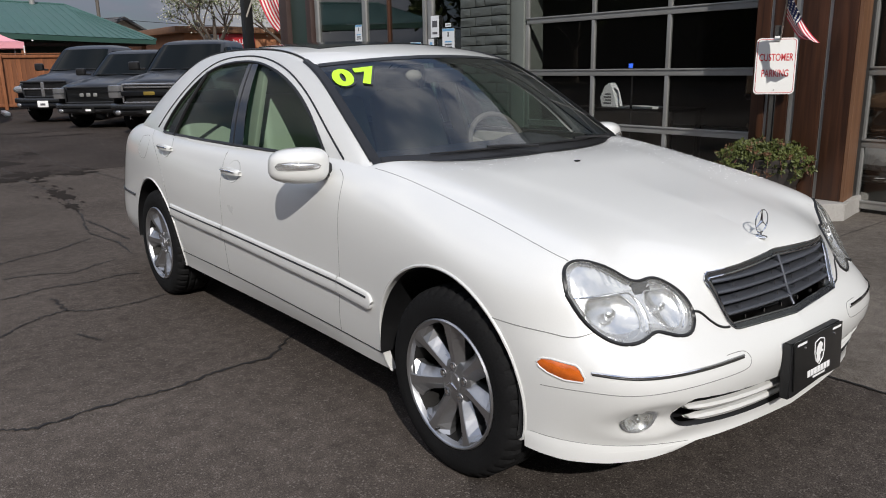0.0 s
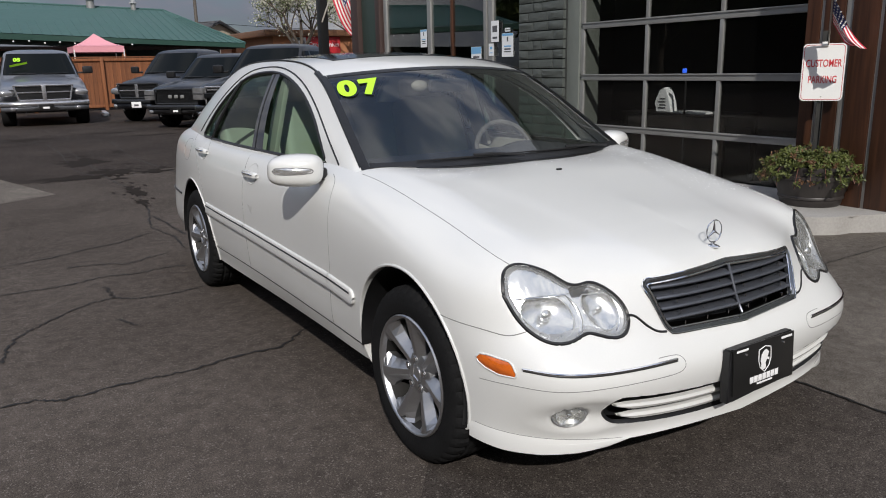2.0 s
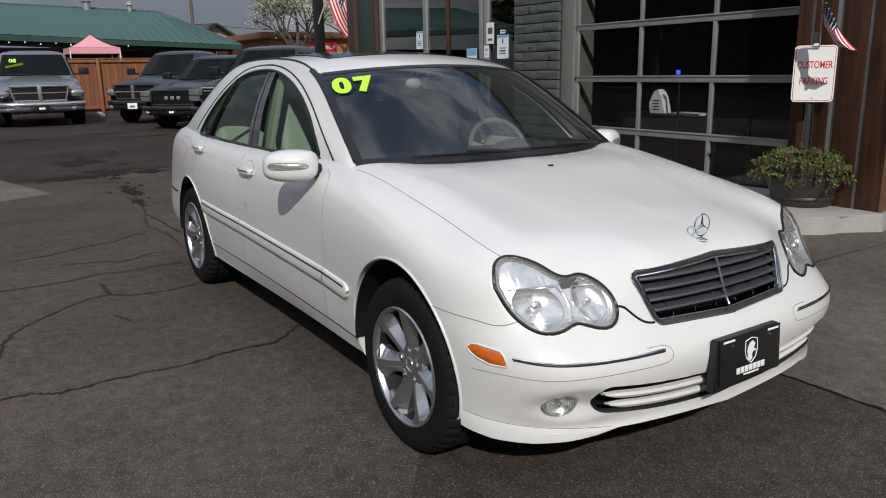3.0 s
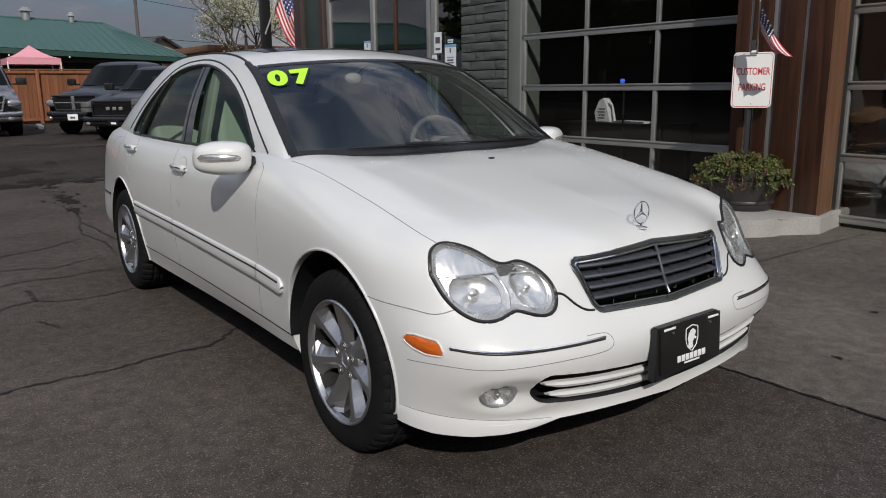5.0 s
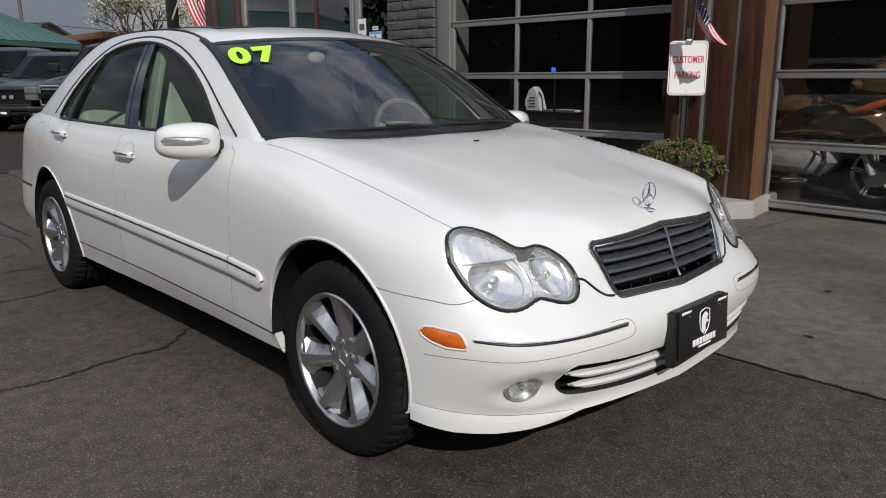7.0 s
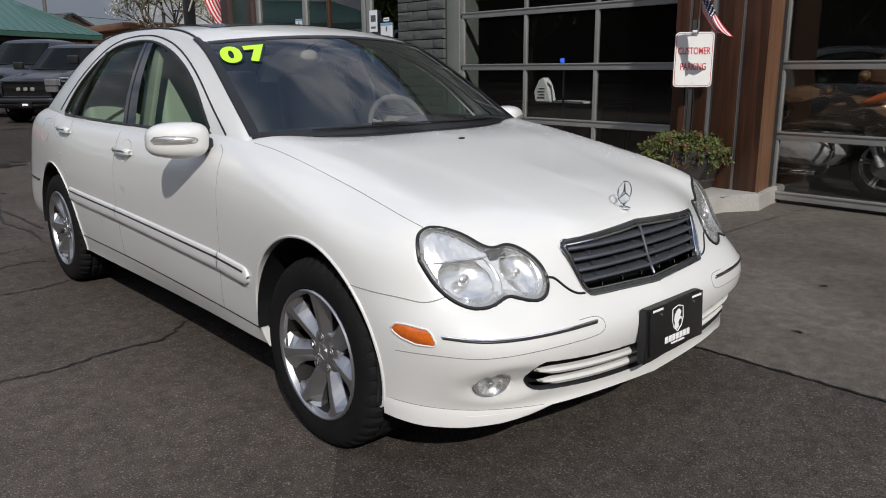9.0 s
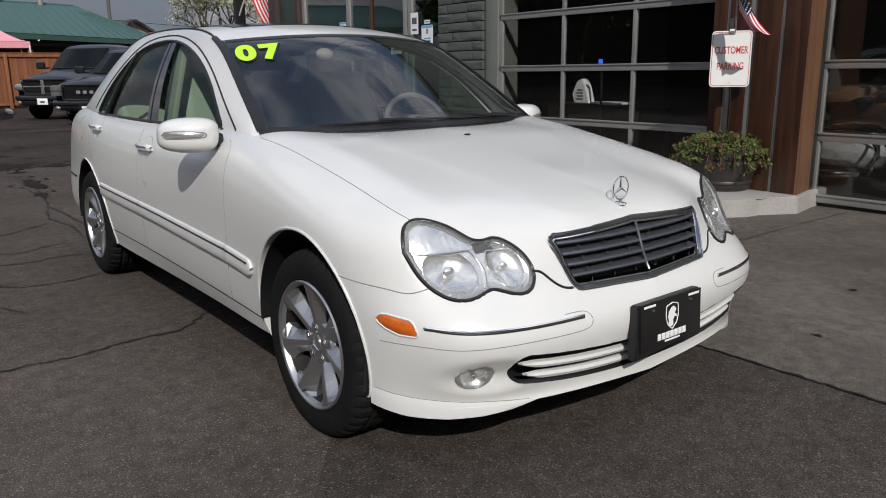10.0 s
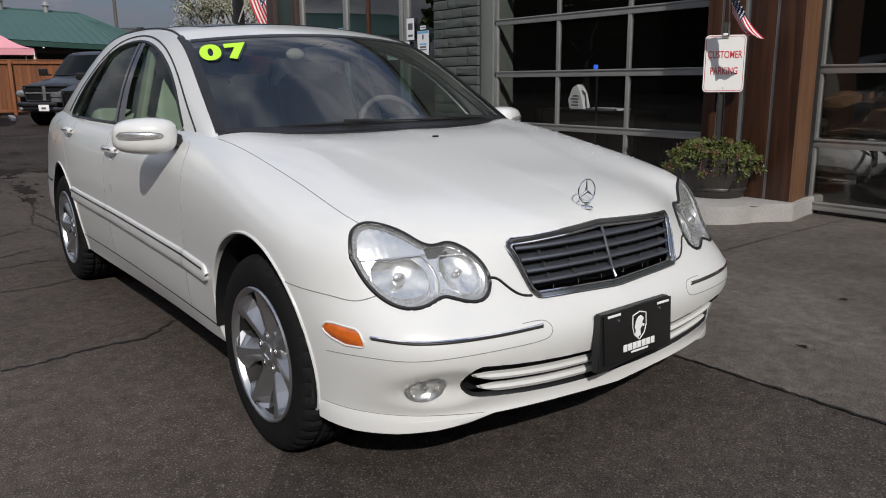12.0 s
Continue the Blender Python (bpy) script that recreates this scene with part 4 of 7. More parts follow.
def shrink(outline, by):
    p = np.array(outline)
    t = np.roll(p, -1, 0) - np.roll(p, 1, 0)
    n = np.stack([-t[:, 1], t[:, 0]], 1) / np.maximum(np.linalg.norm(t, axis=1), 1e-9)[:, None]
    area = np.sum(p[:, 0] * np.roll(p[:, 1], -1) - p[:, 1] * np.roll(p[:, 0], -1))
    return [tuple(q) for q in p + n * by * (1 if area > 0 else -1)]


def flip_bm(bm):
    c = bm.copy()
    for v in c.verts:
        v.co.x *= -1
    bmesh.ops.reverse_faces(c, faces=c.faces)
    return c


def pair(name, bm, mat, parent=None, label="", parent_left=None, **kw):
    """The part on the car's right and its mirror image on the left."""
    c = flip_bm(bm)
    a = part(name, bm, mat, parent or car, label, **kw)
    b = part(name, c, mat, parent_left or parent or car, label, **kw)
    return a, b


def line_on(points, place, r=0.002, off=0.0, count=40):
    return tube([place(*q, off) for q in spline(points, count)], r, 5)


# shut lines
gap_r, gap_o = 0.0015, -0.0003
seams = [
    line_on([(0.735, 0.935), (0.66, 0.9), (0.632, 0.8), (0.633, 0.66), (0.645, 0.53), (0.675, 0.4), (0.69, 0.31)], on_side, gap_r, gap_o),
    line_on([(1.715, 0.945), (1.705, 0.8), (1.708, 0.6), (1.72, 0.4), (1.728, 0.325)], on_side, gap_r, gap_o),
    line_on([(2.86, 0.968), (2.7, 0.9), (2.56, 0.82), (2.47, 0.72), (2.41, 0.57), (2.33, 0.38), (2.29, 0.335)], on_side, gap_r, gap_o),
    line_on([(-0.2, 0.6), (-0.3, 0.594), (-0.4, 0.586), (-0.455, 0.58), (-0.487, 0.594)], on_side, 0.0016, gap_o),
]
for bm in seams:
    pair("shut_line", bm, M_GAP)
pair("sill_seam", line_on([(0.41, 0.293), (0.69, 0.305), (1.7, 0.331), (2.36, 0.333)], on_side, 0.0026, 0.0), M_BLACK)
bonnet_edge = [(-0.727, 0.565), (-0.72, 0.38), (-0.719, 0.15), (-0.721, -0.05), (-0.725, -0.22), (-0.719, -0.33), (-0.71, -0.368)]
pair("bonnet_seam", tube([on_top(x, y, -0.0004) for x, y in spline(bonnet_edge, 60)], 0.0016, 5), M_GAP)
pair("bonnet_front_seam", line_on([(-0.441, 0.615), (-0.42, 0.612), (-0.395, 0.588), (-0.36, 0.562), (-0.327, 0.556)], on_front, 0.004, 0.0), M_BLACK)
pair("quarter_seam", line_on([(2.98, 0.93), (2.83, 0.93), (2.8, 0.88), (2.82, 0.825), (2.95, 0.82), (3.0, 0.87), (2.98, 0.93)], on_side, 0.0012, 0.0, 60), M_GAP)
lip_rows = []
for s in np.linspace(0.47, 1.076, 54):
    p = body_grid(np.array([s, s + 0.01]), np.array([0.05]))[:, 0]
    way = p[1] - p[0]
    out_way = Vector((-way[1], way[0], 0)).normalized()
    if out_way.y > 0:
        out_way = -out_way
    top_z = float(np.interp(s, [0.47, 0.6, 0.75, 1.076], [0.2455, 0.252, 0.257, 0.273]))
    low_z = float(np.interp(s, [0.47, 0.56, 0.66, 0.78, 0.92, 1.076], [0.242, 0.223, 0.21, 0.203, 0.204, 0.216]))
    base = Vector((p[0][0], p[0][1], 0))
    jut = 0.002 + 0.003 * min(1, (s - 0.47) / 0.15)
    prof = [(0.15, top_z), (0.3, top_z - 0.002), (0.75, (top_z * 2 + low_z) / 3), (1.0, (top_z + low_z * 2) / 3), (0.9, low_z + 0.002), (0.3, low_z), (-5, low_z + 0.006)]
    lip_rows.append([(-q.x, q.y, z) for q, z in ((base + Vector((abs(out_way.x), out_way.y, 0)) * jut * f, z) for f, z in prof)])
pair("lip_seam", tube([Vector(r[0]) + Vector((0, 0, 0.0006)) for r in lip_rows], 0.0012, 5), M_GAP)
pair("corner_lip", sheet(lip_rows), M_PAINT, label="white spoiler lip under the bumper corner", sharp=50)
# arch lips and liners
for nm, (cy, cz, r), a0, a1 in (("front", (0.04, 0.335, 0.36), -22, 202), ("rear", (2.72, 0.335, 0.366), -18, 198)):
    pts = [on_side(cy + (r + 0.004) * math.cos(radians(a)), cz + (r + 0.004) * math.sin(radians(a)), 0.0) for a in np.linspace(a0, a1, 70)]
    pair("arch_lip", tube(pts, 0.0055, 6), M_PAINT)
    rows = []
    for x in (-0.846, -0.7, -0.5):
        rows.append([Vector((x, cy + (r - 0.005) * math.cos(radians(a)), cz + (r - 0.005) * math.sin(radians(a)))) for a in np.linspace(-5, 194, 40)])
    liner = join(sheet(rows), prism([(cy + (r + 0.012) * math.cos(radians(a)), cz + (r + 0.012) * math.sin(radians(a))) for a in np.linspace(-5, 194, 40)], 0.01, "x", (-0.5, 0, 0)))
    pair("arch_liner", liner, M_BLACK)

# side mouldings with a bright inlay
def moulding_z(y):
    return float(np.interp(y, [0.42, 0.66, 1.7, 2.48], [0.488, 0.508, 0.545, 0.57]))


def moulding(y0, y1, tip):
    rows = []
    ys = np.linspace(y0, y1, 60)
    for y in ys:
        edge_y = abs(y - y0) if tip else 1
        h = 0.034 * math.sqrt(max(0.02, min(1, 1 - (1 - min(1, edge_y / 0.034)) ** 2)))
        zc = moulding_z(y)
        rows.append([on_side(y, zc + h * c, o) for c, o in ((1, -0.002), (0.92, 0.006), (0.7, 0.009), (0.2, 0.0115), (-0.3, 0.0135), (-0.75, 0.015), (-0.93, 0.0125), (-1, -0.002))])
    return sheet(rows)


for y0, y1, tip in ((0.425, 0.652, True), (0.658, 1.708, False), (1.716, 2.385, False)):
    a, b = pair("side_moulding", moulding(y0, y1, tip), M_PAINT, sharp=60)
    stripe = tube([on_side(y, moulding_z(y) + 0.0145, 0.0098) for y in np.linspace(y0 + (0.03 if tip else 0), y1, 40)], 0.0042, 6)
    pair("inlay_strip", stripe, M_BLACK, a, parent_left=b)

# front bumper inlays, side markers
strip_pts = spline([(-0.772, 0.495), (-0.76, 0.494), (-0.72, 0.489), (-0.6, 0.486), (-0.45, 0.485), (-0.338, 0.485)], 50)
pair("bumper_strip", tube([on_front(x, z, 0.003) for x, z in strip_pts], 0.0042, 8), M_CHROME, label="thin chrome bumper strip")
pair("bumper_strip_base", tube([on_front(x, z - 0.005, 0.001) for x, z in strip_pts], 0.0027, 6), M_ALUDARK)
pair("bumper_crease", tube([on_front(x, z, -0.0004) for x, z in spline([(-0.83, 0.434), (-0.785, 0.439), (-0.73, 0.437), (-0.62, 0.441), (-0.46, 0.444), (-0.345, 0.446), (-0.316, 0.455), (-0.308, 0.472), (-0.318, 0.49), (-0.342, 0.497), (-0.4, 0.498)], 90)], 0.0014, 5), M_GAP)
MARKER = resample([(-0.372, 0.502), (-0.385, 0.514), (-0.41, 0.516), (-0.476, 0.508), (-0.488, 0.498), (-0.502, 0.475), (-0.5, 0.467), (-0.45, 0.466), (-0.405, 0.478), (-0.38, 0.491)], 50)
pair("side_marker", patch_on(MARKER, on_side, 0.001, 6, 0.006), M_AMBER, label="orange side marker lamp")
pair("marker_rim", tube([on_side(y, z, 0.001) for y, z in shrink(MARKER, -0.002)], 0.003, 6, True), M_PAINT)

# ---- headlamps ----
M_REFLECT = material("lamp_reflector", (0.84, 0.85, 0.86), 0.2, 0.92, vary=0.06, scale=20, bump=0.3, bump_scale=20)
M_LAMPGREY = material("lamp_housing", (0.6, 0.61, 0.63), 0.28, 0.75, vary=0.2, scale=16)
lamp_ring = resample(LAMP, 110)
gasket = tube([on_front(x, z, 0.0002) for x, z in shrink(lamp_ring, -0.001)], 0.006, 6, True)
lamp_r, lamp_l = pair("headlamp", gasket, M_BLACK, label="twin oval headlamp with a slightly hazed clear lens")
lens_pair = pair("lens", patch_on(lamp_ring, on_front, 0.003, 12, 0.012, (-0.6, 0.65)), M_LENS, lamp_r, "clear lens", lamp_l)
for ob in lens_pair:
    ob.visible_shadow = False
inner = shrink(lamp_ring, 0.002)


def sunk(x, z, off):
    p = on_front(x, z, 0.0)
    return p + Vector((0.35, 1, 0)).normalized() * -off


BOWLS = ((-0.662, 0.628, 0.068, 0.062, 0.026), (-0.508, 0.632, 0.05, 0.054, 0.018))


def lamp_back(x, z, off):
    """Depth of the inner lamp: a bright mask, two round bowls set into it and a ribbed shelf above."""
    deep = 0.016 + 0.005 * math.sin(14 * (x + 0.6))
    for cx, cz, a, b, d in BOWLS:
        r = math.hypot((x - cx) / a, (z - cz) / b)
        if r < 1:
            deep = max(deep, 0.024 + d * (1 - r * r))
    shelf_z = 0.678 + 0.02 * (x + 0.75)
    if z > shelf_z and x < -0.575:
        deep = 0.011 + 0.0002 * math.sin(330 * x) + 0.05 * (z - shelf_z)
    return sunk(x, z, -deep)


walls = sheet([[sunk(x, z, 0.0) for x, z in inner], [sunk(x, z, -0.018) for x, z in shrink(inner, 0.003)], [lamp_back(x, z, 0) for x, z in shrink(inner, 0.012)]], closed=True)
pair("housing", walls, M_LAMPGREY, lamp_r, "", lamp_l)
pair("reflector", patch_on(resample(shrink(inner, 0.012), 190), lamp_back, 0, 46, 0, (-0.585, 0.645)), M_REFLECT, lamp_r, "silvery curved reflector", lamp_l)


def crescent(cx, cz, a, b, a0, a1, wide, tall):
    """A bright curved rib standing in the reflector."""
    rows = []
    for w in np.linspace(a0, a1, 26):
        f = math.sin(math.pi * (w - a0) / (a1 - a0))
        c, sn = math.cos(radians(w)), math.sin(radians(w))
        rows.append([sunk(cx + (a - wide * f * g) * c, cz + (b - wide * f * g) * sn, -0.013 - tall * abs(g - 0.25)) for g in np.linspace(0, 1, 6)])
    return sheet(rows)


pair("lamp_rib", crescent(-0.655, 0.63, 0.086, 0.074, -75, 55, 0.02, 0.012), M_REFLECT, lamp_r, "", lamp_l)
pair("lamp_rib", crescent(-0.508, 0.632, 0.056, 0.06, -70, 75, 0.014, 0.01), M_REFLECT, lamp_r, "", lamp_l)
pair("shelf_edge", tube([sunk(x, 0.677 + 0.02 * (x + 0.75), -0.01) for x in np.linspace(-0.745, -0.585, 16)], 0.0022, 5), M_CHROME, lamp_r, "", lamp_l)
for cx, cz, a, b, d in BOWLS:
    pair("bowl_rim", tube([sunk(cx + a * math.cos(w), min(cz + b * math.sin(w), 0.674), -0.02) for w in np.linspace(0, math.tau, 50, endpoint=False)], 0.0022, 5, True), M_LAMPGREY, lamp_r, "", lamp_l)
for bx, bz, br in ((-0.665, 0.625, 0.021), (-0.51, 0.63, 0.014)):
    pair("bulb_shield", ball(br, sunk(bx, bz, -0.03), (1, 0.6, 0.9)), M_REFLECT, lamp_r, "", lamp_l)

# ---- grille ----
grille_ring = resample(GRILLE, 120)
M_GRILLE = material("dark_chrome", (0.3, 0.31, 0.33), 0.14, 0.95)
M_SLAT = material("grey_slat", (0.12, 0.128, 0.15), 0.3, 0.5, coat=0.4, vary=0.1, scale=20)
grille = part("grille", band_on(grille_ring, shrink(grille_ring, 0.015), on_front, 0.004, -0.004), M_GRILLE, car, "dark glossy grille with four slats")
part("grille_edge", tube([on_front(x, z, 0.003) for x, z in shrink(grille_ring, -0.001)], 0.0026, 6, True), M_CHROME, grille)
part("inner_frame", tube([on_front(x, z, -0.002) for x, z in shrink(grille_ring, 0.0155)], 0.0035, 6, True), M_CHROME, grille, "bright inner grille frame")
part("backing", patch_on(shrink(grille_ring, 0.012), lambda x, z, o: on_front(x, z, 0) + Vector((0, 0.055, 0)), 0, 5), M_BLACK, grille)


def grille_half(z):
    return float(np.interp(z, [0.55, 0.7], [0.3, 0.342]))


for n, z in enumerate((0.585, 0.617, 0.649, 0.681)):
    half = grille_half(z)
    rows = []
    for x in np.linspace(-half, half, 40):
        p = on_front(x, z, 0)
        vee = 0.012 * (1 - abs(x) / half)
        rows.append([p + Vector((0, d - vee + 0.006, h)) for d, h in ((0.0, -0.006), (-0.004, -0.001), (0.0, 0.004), (0.02, 0.009), (0.045, 0.008), (0.045, -0.003))])
    part("slat", sheet(rows, closed=True), M_SLAT, grille)
for z in (0.568, 0.601, 0.633, 0.665):
    for x in (-0.24, -0.145, -0.05, 0.05, 0.145, 0.24):
        part("tick", box((0.003, 0.01, 0.012), on_front(x * grille_half(z) / 0.3, z, 0) + Vector((0, 0.004, 0))), M_CHROME, grille)
part("centre_bar", tube([on_front(0, z, 0.006) for z in np.linspace(0.556, 0.706, 10)], 0.005, 8), M_SLAT, grille)

# ---- lower intake, fog lamps, plate ----
intake_ring = resample(INTAKE, 130)
intake = part("intake", join(band_on(intake_ring, shrink(intake_ring, 0.006), on_front, 0.001, -0.012), patch_on(shrink(intake_ring, 0.003), lambda x, z, o: on_front(x, z, 0) + Vector((0, 0.06, 0)), 0, 4)), M_BLACK, car, "black lower bumper intake with two white bars")
for dz, half, h in ((0.012, 0.535, 0.0115), (-0.026, 0.51, 0.0125)):
    rows = []
    for x in np.linspace(-half, half, 60):
        taper = max(0.12, min(1, (half - abs(x)) / 0.045)) ** 0.6
        p = on_front(x, intake_sag(x) + dz, 0)
        rows.append([p + Vector((0, 0.012 + d, h * taper * c)) for c, d in ((1, 0.012), (0.75, -0.003), (0, -0.008), (-0.75, -0.003), (-1, 0.012), (0, 0.02))])
    part("bar", sheet(rows, closed=True), M_PAINT, intake)
fog_ring = resample(FOG, 60)


def dish(x, z, off):
    """A shallow cup in the bumper that holds the fog lamp."""
    r = math.hypot((x + 0.65) / 0.055, (z - 0.339) / 0.04)
    return on_front(x, z, 0) + Vector((0.3, 1, 0)).normalized() * (0.018 * max(0.0, 1 - r * r) - off)


pair("fog_recess", patch_on(fog_ring, dish, 0, 8), M_LAMPGREY)
fog_at = on_front(-0.65, 0.339)
fog_a, fog_b = on_front(-0.69, 0.339), on_front(-0.612, 0.339)
fog_yaw = math.degrees(math.atan2(fog_b.y - fog_a.y, fog_b.x - fog_a.x))
fr, fl = pair("fog_lamp", revolve([(0.004, 0.044), (-0.002, 0.0445), (-0.003, 0.042), (0.006, 0.039), (0.02, 0.029)], "y", 40), M_LAMPGREY, label="oval fog lamp with a clear lens")
for ob, sgn in ((fr, 1), (fl, -1)):
    for v in ob.data.vertices:
        v.co.x *= 1.2
        v.co.z *= 0.84
    ob.matrix_basis = pose(fog_at.x * sgn, fog_at.y + 0.002, fog_at.z, 0, 0, fog_yaw * sgn)
    part("lens", ball(0.041, (0, 0.002, 0), (1.2, 0.3, 0.84)), M_LENS, ob)
    part("reflector", revolve([(0.002, 0.039), (0.012, 0.028), (0.018, 0.012), (0.018, 0.001)], "y", 32), M_REFLECT, ob)
    part("bulb", ball(0.011, (0, 0.006, 0), (1, 1.2, 1), 12), M_CHROME, ob)

plate = part("number_plate", box((0.306, 0.006, 0.155), (0, 0, 0), 0.003), M_PLATE, car, "black dealer plate with a white shield and bars of print")
plate.matrix_basis = pose(0.002, -0.768, 0.412, -3)
part("bracket", prism([(-0.158, 0.074), (0.156, 0.078), (0.156, -0.076), (-0.145, -0.092), (-0.172, -0.1), (-0.168, -0.03)], 0.03, "y", (0, 0.004, 0), 0.004), M_BLACK, plate)
for k in range(7):
    part("print_bar", box((0.0175, 0.0012, 0.021), (-0.0635 + 0.021 * k, -0.0035, -0.043), 0.0004), M_PRINT, plate)
for cx, cz, w, h in ((0.002, -0.0605, 0.078, 0.006), (-0.112, 0.066, 0.056, 0.0075), (0.112, 0.066, 0.056, 0.0075)):
    part("print_bar", box((w, 0.0012, h), (cx, -0.0035, cz), 0.0004), M_PRINT, plate)
SHIELD = resample([(-0.03, 0.05), (0, 0.058), (0.03, 0.05), (0.031, 0.014), (0.023, -0.01), (0, -0.028), (-0.023, -0.01), (-0.031, 0.014)], 48)
part("shield", tube([(x, -0.0035, z) for x, z in SHIELD], 0.0018, 5, True), M_PRINT, plate)
part("emblem", prism([(-0.02, -0.012), (-0.006, -0.02), (0.006, -0.016), (0.004, 0.002), (0.012, 0.012), (0.022, 0.008), (0.023, 0.016), (0.012, 0.02), (0.02, 0.034), (0.014, 0.04), (0.006, 0.046), (-0.006, 0.042), (-0.016, 0.03), (-0.021, 0.012), (-0.016, 0.002)], 0.0012, "y", (0, -0.0042, 0)), M_PRINT, plate)
for x in (-0.095, 0.095):
    part("screw", cyl(0.0045, 0.004, 0.004, (x, -0.0045, 0.05), (90, 0, 0), 12), M_CHROME, plate)

# ---- bonnet star, washer jets, wipers ----
star_at = on_top(0, -0.548, 0.0)
star = part("bonnet_emblem", join(ball(0.02, (0, 0, 0.002), (0.85, 1.2, 0.28)), cyl(0.006, 0.004, 0.014, (0, 0, 0.007))), M_CHROME, car, "upright chrome ring emblem")
star.matrix_basis = Matrix.Translation(star_at)
ring = [(0.037 * math.cos(a), 0, 0.052 + 0.037 * math.sin(a)) for a in np.linspace(0, math.tau, 48, endpoint=False)]
part("ring", tube(ring, 0.0024, 8, True), M_CHROME, star)
for a in (90, 210, 330):
    w = radians(a)
    part("ray", tube([(0, 0, 0.052), (0.018 * math.cos(w), 0, 0.052 + 0.018 * math.sin(w)), (0.036 * math.cos(w), 0, 0.052 + 0.036 * math.sin(w))], [0.0058, 0.0032, 0.0012], 6), M_CHROME, star)
for x in (0.0,):
    part("washer_jet", box((0.022, 0.014, 0.006), on_top(x, 0.232 + abs(x) * 0.15, 0.003), 0.002), M_BLACK, car)


def on_screen(x, k, off):
    hw = abs(top_point(k, 1.0).x)
    p = top_point(k, abs(x) / hw, off)
    return Vector((x, p.y, p.z))


for x0, x1, k0, k1 in ((-0.5, -0.06, 1.4, 1.6), (-0.08, 0.5, 1.8, 1.4)):
    blade = [on_screen(x0 + (x1 - x0) * f, k0 + (k1 - k0) * math.sin(f * 1.8), 0.013) for f in np.linspace(0, 1, 16)]
    wp = part("wiper", tube(blade, [0.002 + 0.003 * math.sin(math.pi * f) for f in np.linspace(0, 1, 16)], 6), M_BLACK, car, "black windscreen wiper")
    part("arm", tube([blade[-1] + Vector((0.02, -0.03, -0.004)), blade[11] + Vector((0, -0.012, 0.008)), blade[8] + Vector((0, 0, 0.008))], 0.006, 6), M_BLACK, wp)
rows = []
for x in np.linspace(-0.69, 0.69, 60):
    base = top_point(0, min(1, abs(x) / 0.712), 0.004)
    base.x = x
    front = on_top(x, base.y - 0.008, 0.003)
    back_pt = top_point(1.2, min(0.96, abs(x) / 0.7), 0.002)
    back_pt.x = x
    rows.append([front, (front + base) / 2 + Vector((0, 0, 0.002)), base, back_pt])
part("cowl", sheet(rows), M_BLACK, car, "black plastic scuttle below the windscreen")

# ---- side windows ----
def on_cabin(y, z, off=0.0):
    """The point of the cabin's right side at (y, z)."""
    k = np.interp(y, (belt[:, 1] + rail[:, 1]) / 2, np.arange(121))
    for _ in range(25):
        a = int(min(k, 119))
        f = k - a
        b0, r0 = belt[a] * (1 - f) + belt[a + 1] * f, rail[a] * (1 - f) + rail[a + 1] * f
        w = (z - b0[2]) / max(0.02, r0[2] - b0[2])
        w = min(max(w, -0.2), 1.0)
        yy = b0[1] * (1 - w) + r0[1] * w
        k = min(max(k + (y - yy) * 38, 0.0), 120.0)
    p = side_point(k, w)
    return Vector((p[0] - off, p[1], p[2]))


dlo = resample(DLO, 150)
glass_r, glass_l = pair("side_glass", patch_on(dlo, on_cabin, -0.012, 14, 0, (1.75, 1.12)), M_SIDEGLASS, label="green-tinted side window glass")
glass_r.visible_shadow = glass_l.visible_shadow = False
pair("window_seal", tube([on_cabin(y, z, -0.004) for y, z in shrink(dlo, 0.002)], 0.009, 6, True), M_BLACK)


def post(y0, y1, y2, y3):
    """A black post on the cabin side from the foot (y0 to y1) to the head (y2 to y3)."""
    rows = []
    for f in np.linspace(0, 1, 14):
        z = 0.958 + (1.338 - 0.958) * f
        rows.append([on_cabin(y0 + (y2 - y0) * f + ((y1 - y0) * (1 - f) + (y3 - y2) * f) * g, z, 0.0015) for g in (0, 0.2, 0.5, 0.8, 1)])
    return sheet(rows)


pair("door_post", post(1.6, 1.745, 1.73, 1.84), M_GLOSSBLACK, label="gloss black door post")
pair("door_post_gap", tube([on_cabin(1.7 + 0.1 * f, 0.958 + 0.38 * f, 0.001) for f in np.linspace(0, 1, 10)], 0.004, 5), M_BLACK)
pair("quarter_bar", tube([on_cabin(2.47 - 0.16 * f, 0.962 + 0.34 * f, -0.002) for f in np.linspace(0, 1, 10)], 0.0095, 6), M_BLACK)
# joint between door frames and the body over the windows
frame_line = [(0.775, 0.965), (0.95, 1.075), (1.12, 1.18), (1.38, 1.296), (1.7, 1.365), (1.95, 1.377), (2.27, 1.345), (2.48, 1.25), (2.65, 1.12), (2.8, 0.99)]
pair("frame_seam", tube([on_cabin(y, z, 0.0005) for y, z in spline(frame_line, 70)], 0.0042, 5), M_BLACK)
pair("roof_gutter", tube([top_point(k, 0.985, 0.004) for k in np.linspace(K_HEAD - 1, K_REAR + 10, 50)], 0.005, 5), M_BLACK)

